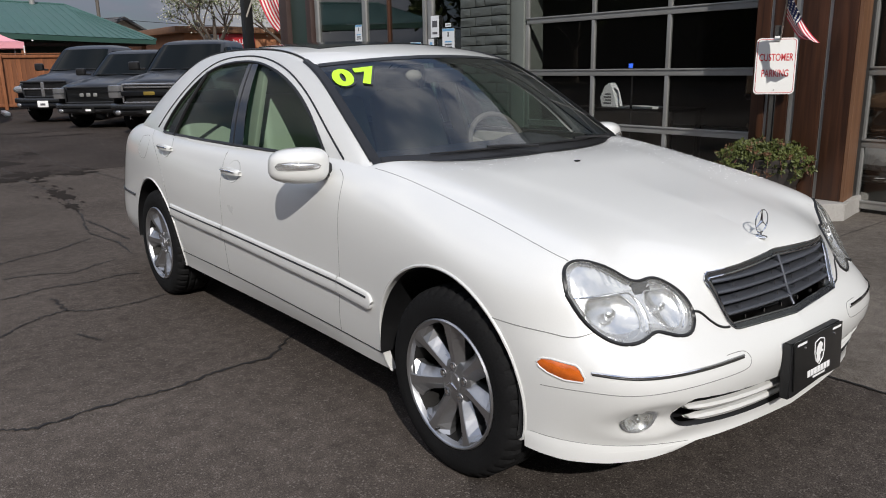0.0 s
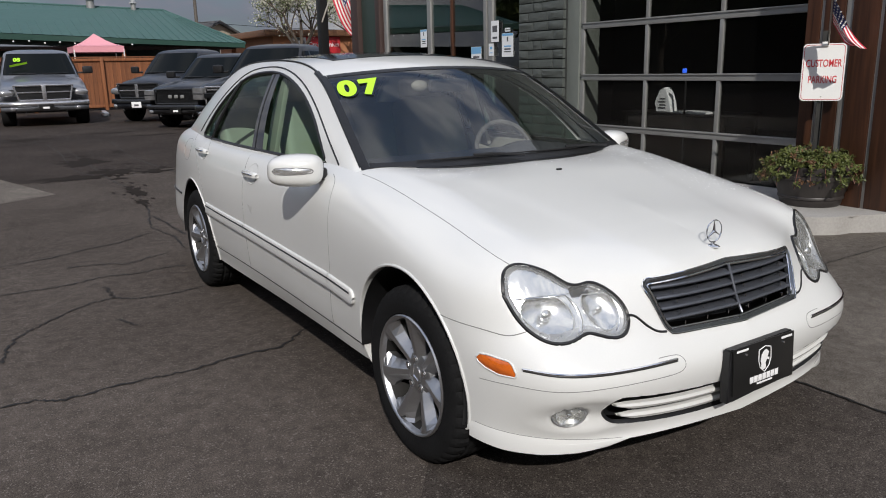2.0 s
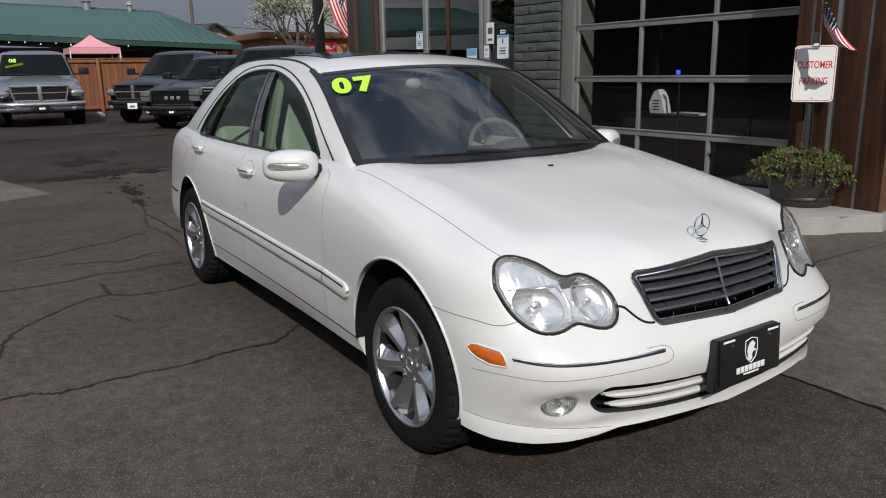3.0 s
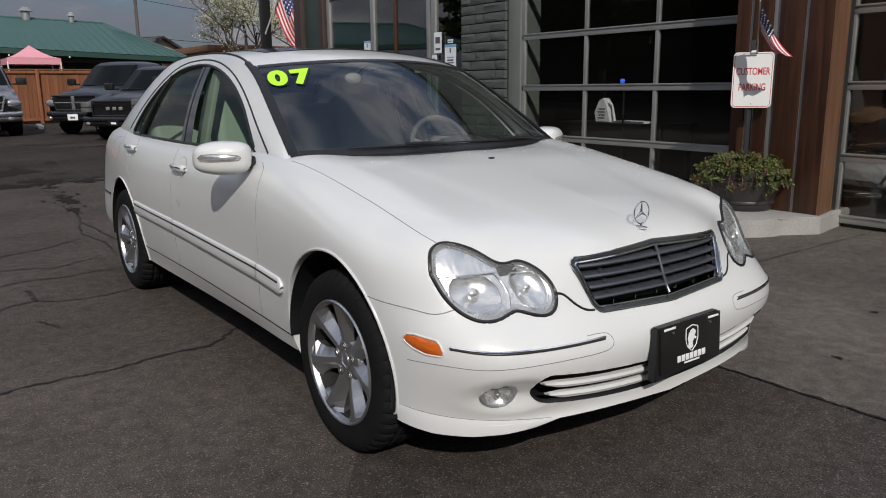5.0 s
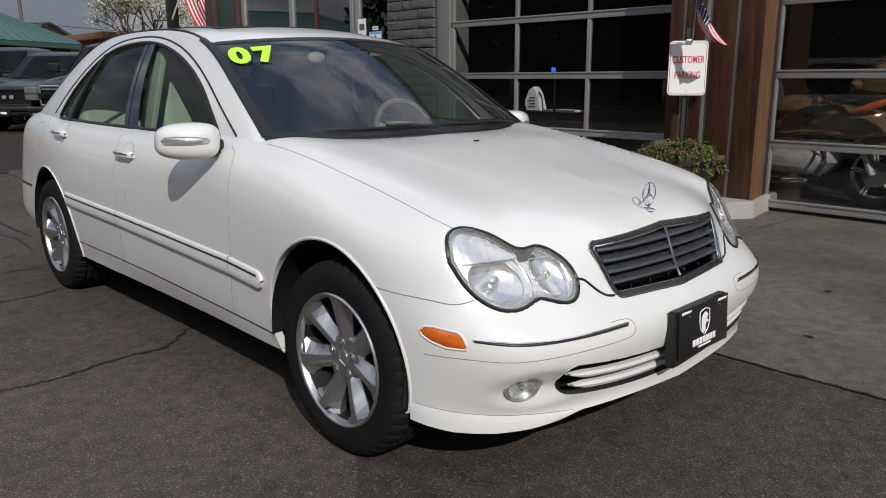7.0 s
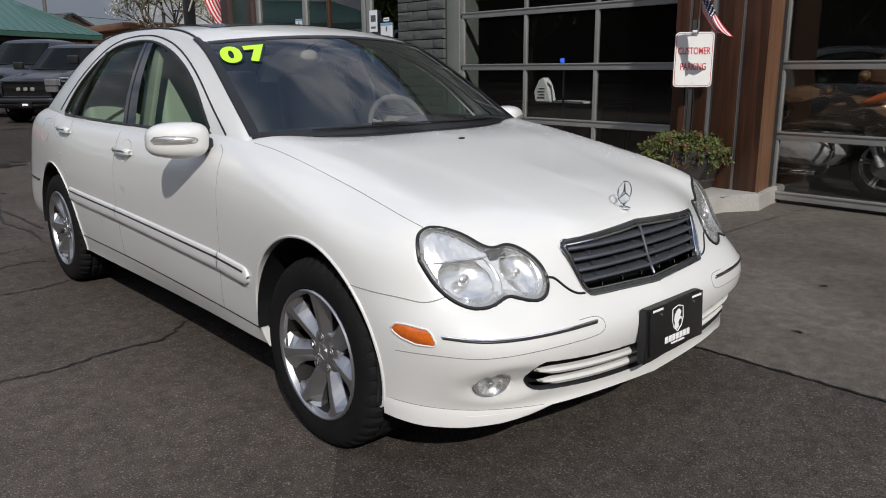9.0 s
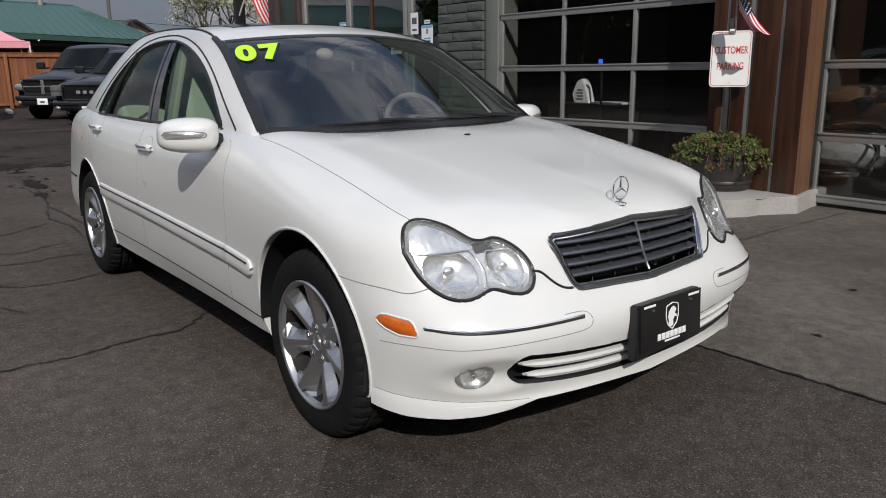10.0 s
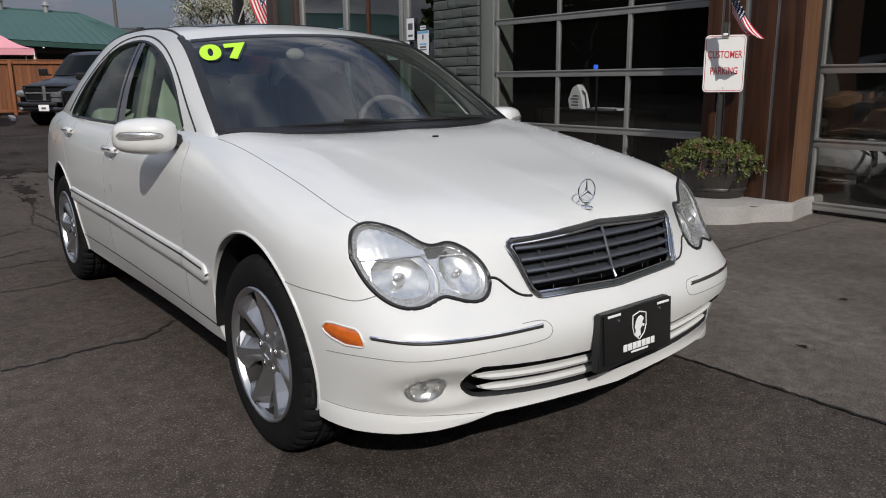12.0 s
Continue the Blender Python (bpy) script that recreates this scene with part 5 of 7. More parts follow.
# ---- sunroof, raised at its rear ----
M_SUNGLASS = material("sunroof_glass", (0.008, 0.009, 0.01), 0.12, spec=0.2)
rows = []
for n in range(13):
    f = n / 12
    k = k_of(1.5) + (k_of(2.1) - k_of(1.5)) * f
    rows.append([top_point(k, 0.74 * abs(g), 0.003 + 0.003 * f) * 1 if g <= 0 else Vector((0.74 * g * abs(top_point(k, 1).x), top_point(k, 0.74 * g).y, top_point(k, 0.74 * g).z + 0.003 + 0.003 * f)) for g in np.linspace(-1, 1, 21)])
lower_rows = [[p - Vector((0, 0, 0.012)) for p in r] for r in rows]
sun_bm = join(sheet(rows), sheet(lower_rows), sheet([rows[0], lower_rows[0]]), sheet([rows[-1], lower_rows[-1]]), sheet([[r[0] for r in rows], [r[0] for r in lower_rows]]), sheet([[r[-1] for r in rows], [r[-1] for r in lower_rows]]))
part("sunroof", sun_bm, M_SUNGLASS, car, "dark glass sunroof tilted open")

# ---- door mirrors ----
mir = bmesh.new()
bmesh.ops.create_uvsphere(mir, u_segments=40, v_segments=24, radius=1)
for v in mir.verts:
    x, y, z = v.co
    e = 0.62
    x, y, z = math.copysign(abs(x) ** e, x), math.copysign(abs(y) ** 0.8, y), math.copysign(abs(z) ** e, z)
    y = min(y, 0.35)
    shape = 1 - 0.12 * max(0, -x)
    v.co = Vector((x * 0.113, y * 0.08 + 0.01 * max(0, -x), z * 0.068 * shape + 0.006 * x))
mir.transform(Matrix.Translation((-0.914, 0.798, 0.957)) @ pose(0, 0, 0, 0, 4, -27))
mr, ml = pair("door_mirror", mir, M_PAINT, label="white door mirror with a clear turn-signal strip", sharp=70)
M_SIGNAL = material("signal_lens", (0.85, 0.85, 0.84), 0.12, 0.75, coat=1.0, vary=0.3, scale=60)
ml.matrix_basis = Matrix.Translation((-0.06, 0.0, -0.012))
mtree = BVHTree.FromPolygons([v.co for v in mr.data.vertices], [p.vertices for p in mr.data.polygons])


def on_mirror(x, z, off):
    p, nrm, _, _ = mtree.ray_cast(Vector((x, 0.3, z)), Vector((0, 1, 0)))
    if p is None:
        p, nrm, _, _ = mtree.find_nearest(Vector((x, 0.72, z)))
    nrm = nrm if nrm.y < 0 else -nrm
    return p + nrm * off


SIGNAL = resample([(-1.016, 0.962), (-1.008, 0.974), (-0.98, 0.977), (-0.92, 0.974), (-0.885, 0.969), (-0.876, 0.961), (-0.884, 0.953), (-0.92, 0.95), (-0.98, 0.949), (-1.01, 0.951)], 60)
pair("turn_signal", patch_on(SIGNAL, on_mirror, 0.002, 5, 0.004), M_SIGNAL, mr, "clear turn-signal strip", ml)
pair("signal_rim", tube([on_mirror(x, z, 0.001) for x, z in SIGNAL], 0.0022, 5, True), M_GAP, mr, "", ml)
pair("mirror_foot", join(box((0.075, 0.06, 0.05), (-0.82, 0.8, 0.935), 0.015, 3), box((0.012, 0.09, 0.08), (-0.812, 0.8, 0.95), 0.005)), M_BLACK, mr, "black mirror foot", ml)
pair("mirror_glass", box((0.16, 0.004, 0.1), (-0.895, 0.828, 0.952), 0.0015, 2, (0, 4, -27)), M_CHROME, mr, "", ml)

# ---- rain drops left on the bonnet ----
rnd = random.Random(77)
drops = bmesh.new()
for n in range(420):
    f = rnd.random()
    dx, dy = (rnd.gauss(0.6, 0.09), rnd.uniform(-0.2, 0.52)) if n < 300 else (rnd.uniform(-0.6, 0.6), rnd.uniform(0.3, 0.56))
    if dx > 0.74:
        continue
    c = on_top(dx, dy, 0.0003)
    r = rnd.uniform(0.0012, 0.0032)
    ring_d = [drops.verts.new(c + Vector((r * math.cos(k * math.tau / 6), 1.3 * r * math.sin(k * math.tau / 6), 0))) for k in range(6)]
    tip = drops.verts.new(c + Vector((0, 0, r * 0.6)))
    for k in range(6):
        drops.faces.new((ring_d[k], ring_d[(k + 1) % 6], tip))
# white colour stands in for the glints on the clear drops
tagged(part("water_drops", drops, M_PRINT, car, "drops of rain on the bonnet, whitened for their glints"), kind="stuff")

# ---- door handles ----
for y, z in ((1.585, 0.846), (2.462, 0.893)):
    ring_pts = [(y + 0.07 * math.cos(a), z + 0.05 * math.sin(a) + 0.006) for a in np.linspace(0, math.tau, 40, endpoint=False)]
    cup_r, cup_l = pair("handle_recess", patch_on(ring_pts, on_side, 0.0015, 8, -0.012), M_PAINT)
    # thin grey ring draws the shading at the rim of the handle cup
    pair("recess_edge", tube([on_side(a, b, 0.0) for a, b in ring_pts], 0.001, 5, True), M_GAP, cup_r, "", cup_l)
    grip = []
    for f in np.linspace(0, 1, 21):
        lift = 0.012 + 0.022 * math.sin(math.pi * f) ** 0.5
        h = 0.0165 * (0.6 + 0.4 * math.sin(math.pi * f) ** 0.4)
        c = on_side(y - 0.095 + 0.19 * f, z, lift)
        grip.append([c + Vector((d, 0, h * e)) for d, e in ((0.011, 1), (-0.003, 0.85), (-0.006, 0), (-0.003, -0.85), (0.011, -1), (0.013, 0))])
    hr, hl = pair("door_handle", sheet(grip, closed=True), M_PAINT, label="white pull handle with a chrome strip", sharp=60)
    pair("chrome_strip", tube([on_side(y - 0.08 + 0.16 * f, z + 0.001, 0.0195 + 0.022 * math.sin(math.pi * (0.08 + 0.84 * f)) ** 0.5) for f in np.linspace(0, 1, 14)], 0.0038, 6), M_CHROME, hr, "chrome strip", hl)

# ---- year in lime figures on the windscreen ----
def on_glass_frame(k, x):
    c = on_screen(x, k, 0.0075)
    u = (on_screen(x + 0.02, k, 0.0075) - on_screen(x - 0.02, k, 0.0075)).normalized()
    v = (on_screen(x, k + 1, 0.0075) - on_screen(x, k - 1, 0.0075)).normalized()
    w = u.cross(v).normalized()
    v = w.cross(u)
    return Matrix(((u.x, v.x, w.x, c.x), (u.y, v.y, w.y, c.y), (u.z, v.z, w.z, c.z), (0, 0, 0, 1)))


K_YEAR = k_of(1.09)
for digit, x in (("0", -0.545), ("7", -0.45)):
    m = on_glass_frame(K_YEAR, x) @ Matrix.Rotation(radians(4), 4, "Z")
    fig = lettering("year_figure", digit, 0.176, M_LIME, car, m @ Matrix.Translation((0, 0, 0.0016)) @ Matrix.Diagonal((0.9, 1.0, 1, 1)), 0.0004, 0.0095, "lime green year figure")
    lettering("figure_shadow", digit, 0.176, M_GLOSSBLACK, fig, m @ Matrix.Translation((0.0065, -0.005, 0.0004)) @ Matrix.Diagonal((0.9, 1.0, 1, 1)), 0.0002, 0.0115)

# ---- rear lamps, bumper, underbody ----
def on_back(x, z, off=0.0):
    p, nrm, _, _ = skin.ray_cast(Vector((x, 6, z)), Vector((0, -1, 0)))
    if p is None:
        p, nrm, _, _ = skin.find_nearest(Vector((x, 3.7, z)))
    nrm = nrm if nrm.y > 0 else -nrm
    return p + nrm * off


TAIL = resample([(-0.66, 0.87), (-0.6, 0.9), (-0.5, 0.89), (-0.42, 0.83), (-0.44, 0.74), (-0.55, 0.69), (-0.66, 0.7)], 50)
pair("tail_lamp", patch_on(TAIL, on_back, 0.003, 6, 0.006), M_REDLENS, label="red tail lamp")
pair("rear_bumper_strip", tube([on_side(y, 0.56, 0.004) for y in np.linspace(3.12, 3.6, 24)], 0.006, 6), M_BLACK)
part("underbody", join(box((1.1, 3.9, 0.16), (0, 1.5, 0.29), 0.02), box((1.5, 1.85, 0.12), (0, 1.38, 0.27), 0.02), box((1.15, 0.8, 0.3), (0, -0.1, 0.55), 0.03)), M_BLACK, car, "black underside")

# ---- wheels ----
# dark metal of the brake disc; also puts shade into the wheel barrel
M_WHEEL_INNER = material("worn_disc_shaded_barrel", (0.028, 0.027, 0.026), 0.5, 0.6, vary=0.3, scale=10)


def tyre_mesh():
    prof = [(0.098, 0.2155), (0.107, 0.221), (0.112, 0.245), (0.112, 0.272), (0.105, 0.292), (0.094, 0.306), (0.078, 0.3135), (0.05, 0.3155), (0.046, 0.308), (0.034, 0.308), (0.03, 0.316), (0.008, 0.316), (0.004, 0.308)]
    prof = prof + [(-a, r) for a, r in prof[::-1]]
    seg = 168
    rows = []
    for a, r in prof:
        ring_row = []
        for k in range(seg):
            rr = r
            if 0.05 <= abs(a) <= 0.1 and k % 4 == 0:
                rr -= 0.008
            elif abs(a) < 0.05 and r > 0.31 and k % 6 == 0:
                rr -= 0.005
            t = k * math.tau / seg
            ring_row.append((a, math.cos(t) * rr, math.sin(t) * rr))
        rows.append(ring_row)
    return sheet(rows, closed=True)


def build_wheel(at):
    """An alloy wheel that faces -x."""
    lip = revolve([(-0.09, 0.2), (-0.104, 0.204), (-0.11, 0.207), (-0.112, 0.213), (-0.107, 0.2175), (-0.1, 0.214)], "x", 84)
    wheel = part("wheel", lip, M_ALLOY, car, "silver seven-spoke alloy wheel with a black tyre", sharp=50)
    wheel.matrix_basis = at
    part("barrel", revolve([(-0.09, 0.2), (-0.06, 0.196), (0.0, 0.19), (0.09, 0.195), (0.1, 0.21)], "x", 60), M_WHEEL_INNER, wheel, "wheel barrel, its shade put into a dark colour")
    part("tyre", tyre_mesh(), M_RUBBER, wheel, "black rubber tyre", sharp=28)
    for n in range(7):
        a = radians(90 + 360 * n / 7)
        rows = []
        for r, top, base, x, d in ((0.03, 0.013, 0.02, -0.076, 0.016), (0.055, 0.0125, 0.028, -0.079, 0.019), (0.08, 0.012, 0.034, -0.083, 0.023), (0.105, 0.012, 0.037, -0.088, 0.027), (0.13, 0.0125, 0.038, -0.093, 0.03), (0.155, 0.014, 0.042, -0.098, 0.031), (0.178, 0.0165, 0.053, -0.102, 0.028), (0.195, 0.02, 0.075, -0.105, 0.02), (0.206, 0.024, 0.091, -0.106, 0.012)):
            ring_row = []
            for s, dx in ((-base * 0.92, d + 0.03), (-base, d), (-top, 0.002), (-top * 0.8, 0.0), (top * 0.8, 0.0), (top, 0.002), (base, d), (base * 0.92, d + 0.03)):
                ring_row.append((x + dx, r * math.cos(a) - s * math.sin(a), r * math.sin(a) + s * math.cos(a)))
            rows.append(ring_row)
        part("spoke", sheet(rows, closed=True), M_ALLOY, wheel, smooth=False)
    part("hub", revolve([(-0.045, 0.085), (-0.07, 0.075), (-0.08, 0.055), (-0.081, 0.036), (-0.078, 0.034), (-0.078, 0.001)], "x", 42), M_ALLOY, wheel)
    cap = part("centre_cap", revolve([(-0.076, 0.036), (-0.086, 0.034), (-0.089, 0.022), (-0.09, 0.001)], "x", 32), M_ALLOY, wheel)
    for k in range(3):
        w = radians(90 + 120 * k)
        part("ray", tube([(-0.0905, 0, 0), (-0.089, 0.03 * math.cos(w), 0.03 * math.sin(w))], [0.004, 0.0012], 6), M_CHROME, cap)
    for n in range(5):
        a = radians(90 + 72 * n)
        part("bolt", cyl(0.0105, 0.009, 0.012, (-0.08, 0.054 * math.cos(a), 0.054 * math.sin(a)), (0, -90, 0), 6), M_CHROME, wheel)
        # darker alloy rings put the recess shade round each bolt into colour
        part("bolt_well", tube([(-0.0815, 0.054 * math.cos(a) + 0.014 * math.cos(b), 0.054 * math.sin(a) + 0.014 * math.sin(b)) for b in np.linspace(0, math.tau, 16, endpoint=False)], 0.002, 5, True), M_ALLOY_DARK, wheel)
    part("brake_disc", cyl(0.138, 0.138, 0.024, (0.0, 0, 0), (0, 90, 0), 48), M_WHEEL_INNER, wheel)
    part("brake_hub", cyl(0.19, 0.17, 0.03, (0.02, 0, 0), (0, 90, 0), 40), M_BLACK, wheel)
    part("valve", cyl(0.004, 0.004, 0.03, (-0.095, 0.06, -0.18), (0, 90, 0), 8), M_BLACK, wheel)
    return wheel


first = build_wheel(pose(-0.752, 0, 0.316, 0, 0, 0))
for x, y, a in ((-0.742, 2.715, 12), (0.752, 0, 20), (0.742, 2.715, 55)):
    w = copy_thing(first, pose(x, y, 0.316, 0, 0, 0 if x < 0 else 180) @ pose(0, 0, 0, a, 0, 0))

# ---- cabin inside ----
cabin = part("cabin_floor", box((1.5, 2.6, 0.06), (0, 2.0, 0.36), 0.02), M_DASH, car)
part("dashboard", join(box((1.36, 0.5, 0.16), (0, 0.78, 0.845), 0.05, 4, (8, 0, 0)), box((1.36, 0.2, 0.3), (0, 0.98, 0.72), 0.05, 3)), M_DASH, car, "dark dashboard top")
part("lower_dash", box((1.34, 0.18, 0.16), (0, 1.04, 0.78), 0.04, 3), M_DASHLOW, car, "pale lower dashboard")
part("instrument_hood", ball(0.17, (0.37, 0.9, 0.9), (1.15, 0.9, 0.5)), M_DASH, car)
wheel_pts = [(0.37 + 0.185 * math.cos(a), 1.08 + 0.07 * math.sin(a), 0.9 + 0.165 * math.sin(a)) for a in np.linspace(0, math.tau, 40, endpoint=False)]
M_STEER = material("steering_leather", (0.17, 0.16, 0.145), 0.55, vary=0.1, scale=12)
steer = part("steering_wheel", tube(wheel_pts, 0.0145, 8, True), M_STEER, car, "pale steering wheel")
part("airbag_pad", ball(0.075, (0.37, 1.06, 0.89), (1.1, 0.5, 0.85)), M_STEER, steer)
for a in (20, 160, 270):
    w = radians(a)
    part("wheel_spoke", tube([(0.37, 1.07, 0.89), (0.37 + 0.18 * math.cos(w), 1.08 + 0.066 * math.sin(w), 0.9 + 0.16 * math.sin(w))], 0.014, 6), M_DASHLOW, steer)


def seat_cushion(w, d, h, at, turn):
    bm = box((w, d, h), (0, 0, 0), 0.05, 4)
    for v in bm.verts:
        v.co.z += 0.012 * math.cos(v.co.x / w * 15.7) * (1 if v.co.z > 0 else 0)
    bm.transform(Matrix.Translation(at) @ pose(0, 0, 0, *turn))
    return bm


for x in (-0.36, 0.36):
    seat = part("front_seat", seat_cushion(0.5, 0.5, 0.17, (x, 1.5, 0.6), (8, 0, 0)), M_LEATHER, car, "pale leather front seat")
    bm = box((0.5, 0.14, 0.62), (0, 0, 0), 0.06, 4, None, (0.82, 1))
    for v in bm.verts:
        v.co.y += 0.014 * math.cos(v.co.x * 30) - 0.03 * (abs(v.co.x) / 0.25) ** 2
    bm.transform(Matrix.Translation((x, 1.82, 0.88)) @ pose(0, 0, 0, -18))
    part("backrest", bm, M_LEATHER, seat)
    part("headrest", box((0.27, 0.1, 0.18), (x, 1.945, 1.21), 0.045, 4, (-12, 0, 0)), M_LEATHER, seat)
    for d in (-0.06, 0.06):
        part("headrest_stem", cyl(0.006, 0.006, 0.14, (x + d, 1.925, 1.14), (-12, 0, 0), 8), M_CHROME, seat)
rear_seat = part("rear_seat", seat_cushion(1.3, 0.5, 0.17, (0, 2.4, 0.6), (6, 0, 0)), M_LEATHER, car, "pale leather rear bench")
part("backrest", box((1.3, 0.16, 0.58), (0, 2.72, 0.84), 0.06, 4, (-24, 0, 0)), M_LEATHER, rear_seat)
for x in (-0.38, 0.38):
    part("headrest", box((0.25, 0.09, 0.15), (x, 2.83, 1.12), 0.04, 3, (-14, 0, 0)), M_LEATHER, rear_seat)
part("parcel_shelf", box((1.25, 0.45, 0.03), (0, 3.08, 0.975), 0.01), M_DASHLOW, car)
for sx in (-1, 1):
    part("pillar_trim", box((0.03, 0.13, 0.5), (sx * 0.62, 1.76, 1.12), 0.012, 2, (-6, sx * -16, 0)), M_DASHLOW, car, "pale inner post trim")
    part("seat_belt", box((0.004, 0.05, 0.62), (sx * 0.6, 1.86, 1.02), 0.001, 1, (-10, sx * -16, 0)), M_DASHLOW, car)
    part("door_card", box((0.04, 2.2, 0.42), (sx * 0.745, 1.75, 0.72), 0.015), M_LEATHER, car)
    part("sun_visor", box((0.34, 0.12, 0.014), (sx * 0.3, 1.3, 1.335), 0.006, 2, (8, 0, 0)), M_DASHLOW, car)
part("interior_mirror", box((0.22, 0.03, 0.065), (0, 1.06, 1.27), 0.014, 3, (12, 0, 0)), M_DASH, car)
# pale rounded shape behind the screen, of unknown nature, not a mirror part
part("mirror_cover", ball(0.045, (-0.13, 1.12, 1.27), (1.0, 0.5, 0.62)), M_DASHLOW, car)
part("headlining", mirrored(top_patch(K_HEAD, K_REAR, 0, 0.97, 20, 12, -0.03)), M_DASHLOW, car)

# ---- planter with sign and flag ----
pot = thing("planter", "dark plastic barrel planter full of trailing green plants", "planter", at=pose(4.05, 1.575, 0.149) @ Matrix.Scale(0.95, 4))
M_POT = material("dark_resin", (0.035, 0.03, 0.028), 0.45, vary=0.3, scale=10, bump=0.1)
M_SOIL = material("potting_soil", (0.03, 0.022, 0.016), 0.95, vary=0.4, scale=30, bump=0.6, bump_scale=60)
part("barrel", revolve([(0.0, 0.0012), (0.0, 0.24), (0.015, 0.2544), (0.06, 0.264), (0.068, 0.276), (0.085, 0.276), (0.093, 0.2712), (0.2, 0.3096), (0.24, 0.324), (0.25, 0.3396), (0.272, 0.3396), (0.28, 0.3288), (0.34, 0.348), (0.36, 0.348), (0.36, 0.324), (0.31, 0.3144)], "z", 56), M_POT, pot)
part("soil", cyl(0.318, 0.318, 0.02, (0, 0, 0.325), None, 40), M_SOIL, pot)
M_LEAF = material("leaf_green", (0.11, 0.13, 0.03), 0.55, vary=0.45, scale=9, second=(0.035, 0.045, 0.013))
M_LEAF2 = material("leaf_reddened", (0.17, 0.09, 0.045), 0.6, vary=0.4, scale=8)
M_STEM = material("plant_stem", (0.16, 0.07, 0.05), 0.7)


def leaf_cloud(spots, size, seed, up=0.4):
    """Many small folded leaves at the spots."""
    rnd = random.Random(seed)
    verts, faces = [], []
    for p in spots:
        s = size * rnd.uniform(0.6, 1.35)
        way = Vector((rnd.gauss(0, 1), rnd.gauss(0, 1), rnd.gauss(0, 1) + up)).normalized()
        side = way.orthogonal().normalized()
        side.rotate(Matrix.Rotation(rnd.uniform(0, math.tau), 3, way))
        lift = way.cross(side) * s * 0.18
        p = Vector(p)
        base = len(verts)
        verts += [p, p + way * s * 0.35 + side * s * 0.3 + lift, p + way * s, p + way * s * 0.35 - side * s * 0.3 + lift, p + way * s * 0.75 + side * s * 0.2 + lift, p + way * s * 0.75 - side * s * 0.2 + lift]
        faces += [(base, base + 1, base + 4, base + 2), (base, base + 2, base + 5, base + 3)]
    bm = bmesh.new()
    vs_new = [bm.verts.new(v) for v in verts]
    for f in faces:
        bm.faces.new([vs_new[i] for i in f])
    return bm


rnd = random.Random(11)
stems, spots, spots2 = [], [], []
for n in range(210):
    a = rnd.uniform(0, math.tau)
    r0 = 0.28 * math.sqrt(rnd.random())
    out_r = r0 + rnd.uniform(0.05, 0.2)
    z1 = 0.36 + rnd.uniform(0.02, 0.13) * (1.3 - r0 / 0.28)
    droop = rnd.uniform(0.02, 0.24) if out_r > 0.33 else rnd.uniform(-0.05, 0.05)
    pts = spline([(r0 * math.cos(a), r0 * math.sin(a), 0.33), ((r0 * 0.6 + out_r * 0.4) * math.cos(a), (r0 * 0.6 + out_r * 0.4) * math.sin(a), z1), (out_r * math.cos(a), out_r * math.sin(a), z1 - droop)], 12)
    if n % 2 == 0:
        stems.append(tube(pts, 0.0028, 4))
    for q in pts[4::3]:
        c = Vector(q) + Vector((rnd.gauss(0, 0.012), rnd.gauss(0, 0.012), rnd.gauss(0, 0.012)))
        where = spots if rnd.random() < 0.84 else spots2
        for _ in range(15):
            where.append(c + Vector((rnd.gauss(0, 0.014), rnd.gauss(0, 0.014), rnd.gauss(0, 0.01))))
tagged(part("stems", join(*stems), M_STEM, pot), kind="stuff")
tagged(part("leaves", leaf_cloud(spots, 0.032, 1), M_LEAF, pot, "small green leaves", smooth=False), kind="stuff")
tagged(part("red_leaves", leaf_cloud(spots2, 0.026, 2), M_LEAF2, pot, "reddened leaves", smooth=False), kind="stuff")

sign_c = Vector((3.98, 1.525, 1.252))
sign_u = Vector((0.2, -0.262, 0)).normalized()
sign_yaw = math.degrees(math.atan2(sign_u.y, sign_u.x))
sign = thing("parking_sign", "white metal parking sign with red letters on a post", "sign", at=Matrix.Translation(sign_c) @ pose(0, 0, 0, 0, 0, sign_yaw))
plate_pts = rounded(0.32, 0.458, 0.035, 8)
part("board", prism(plate_pts, 0.003, "y", (0, 0, 0)), M_WHITE, sign, "white enamel board")
part("border", tube([(u, -0.0008, v) for u, v in rounded(0.298, 0.436, 0.028, 8)], 0.0022, 5, True), M_RED, sign, "red border")
face_m = pose(0, -0.0012, 0.07, 90)
lettering("lettering", "CUSTOMER", 0.066, M_RED, sign, face_m @ Matrix.Diagonal((0.78, 1.25, 1, 1)), 0.0004, 0.0009, "red letters")
lettering("lettering", "PARKING", 0.066, M_RED, sign, pose(0, -0.0012, -0.06, 90) @ Matrix.Diagonal((0.78, 1.25, 1, 1)), 0.0004, 0.0009, "red letters")
part("bolt", cyl(0.005, 0.005, 0.006, (0, -0.002, -0.195), (90, 0, 0), 8), M_ALU, sign)
part("post", join(box((0.045, 0.004, 1.42), (0, 0.03, -0.38)), box((0.004, 0.025, 1.42), (-0.022, 0.018, -0.38)), box((0.004, 0.025, 1.42), (0.022, 0.018, -0.38))), M_ALUDARK, sign, "grey steel sign post")
part("clamp", box((0.05, 0.03, 0.035), (0.0, -0.004, 0.225), 0.004), M_WHITE, sign)


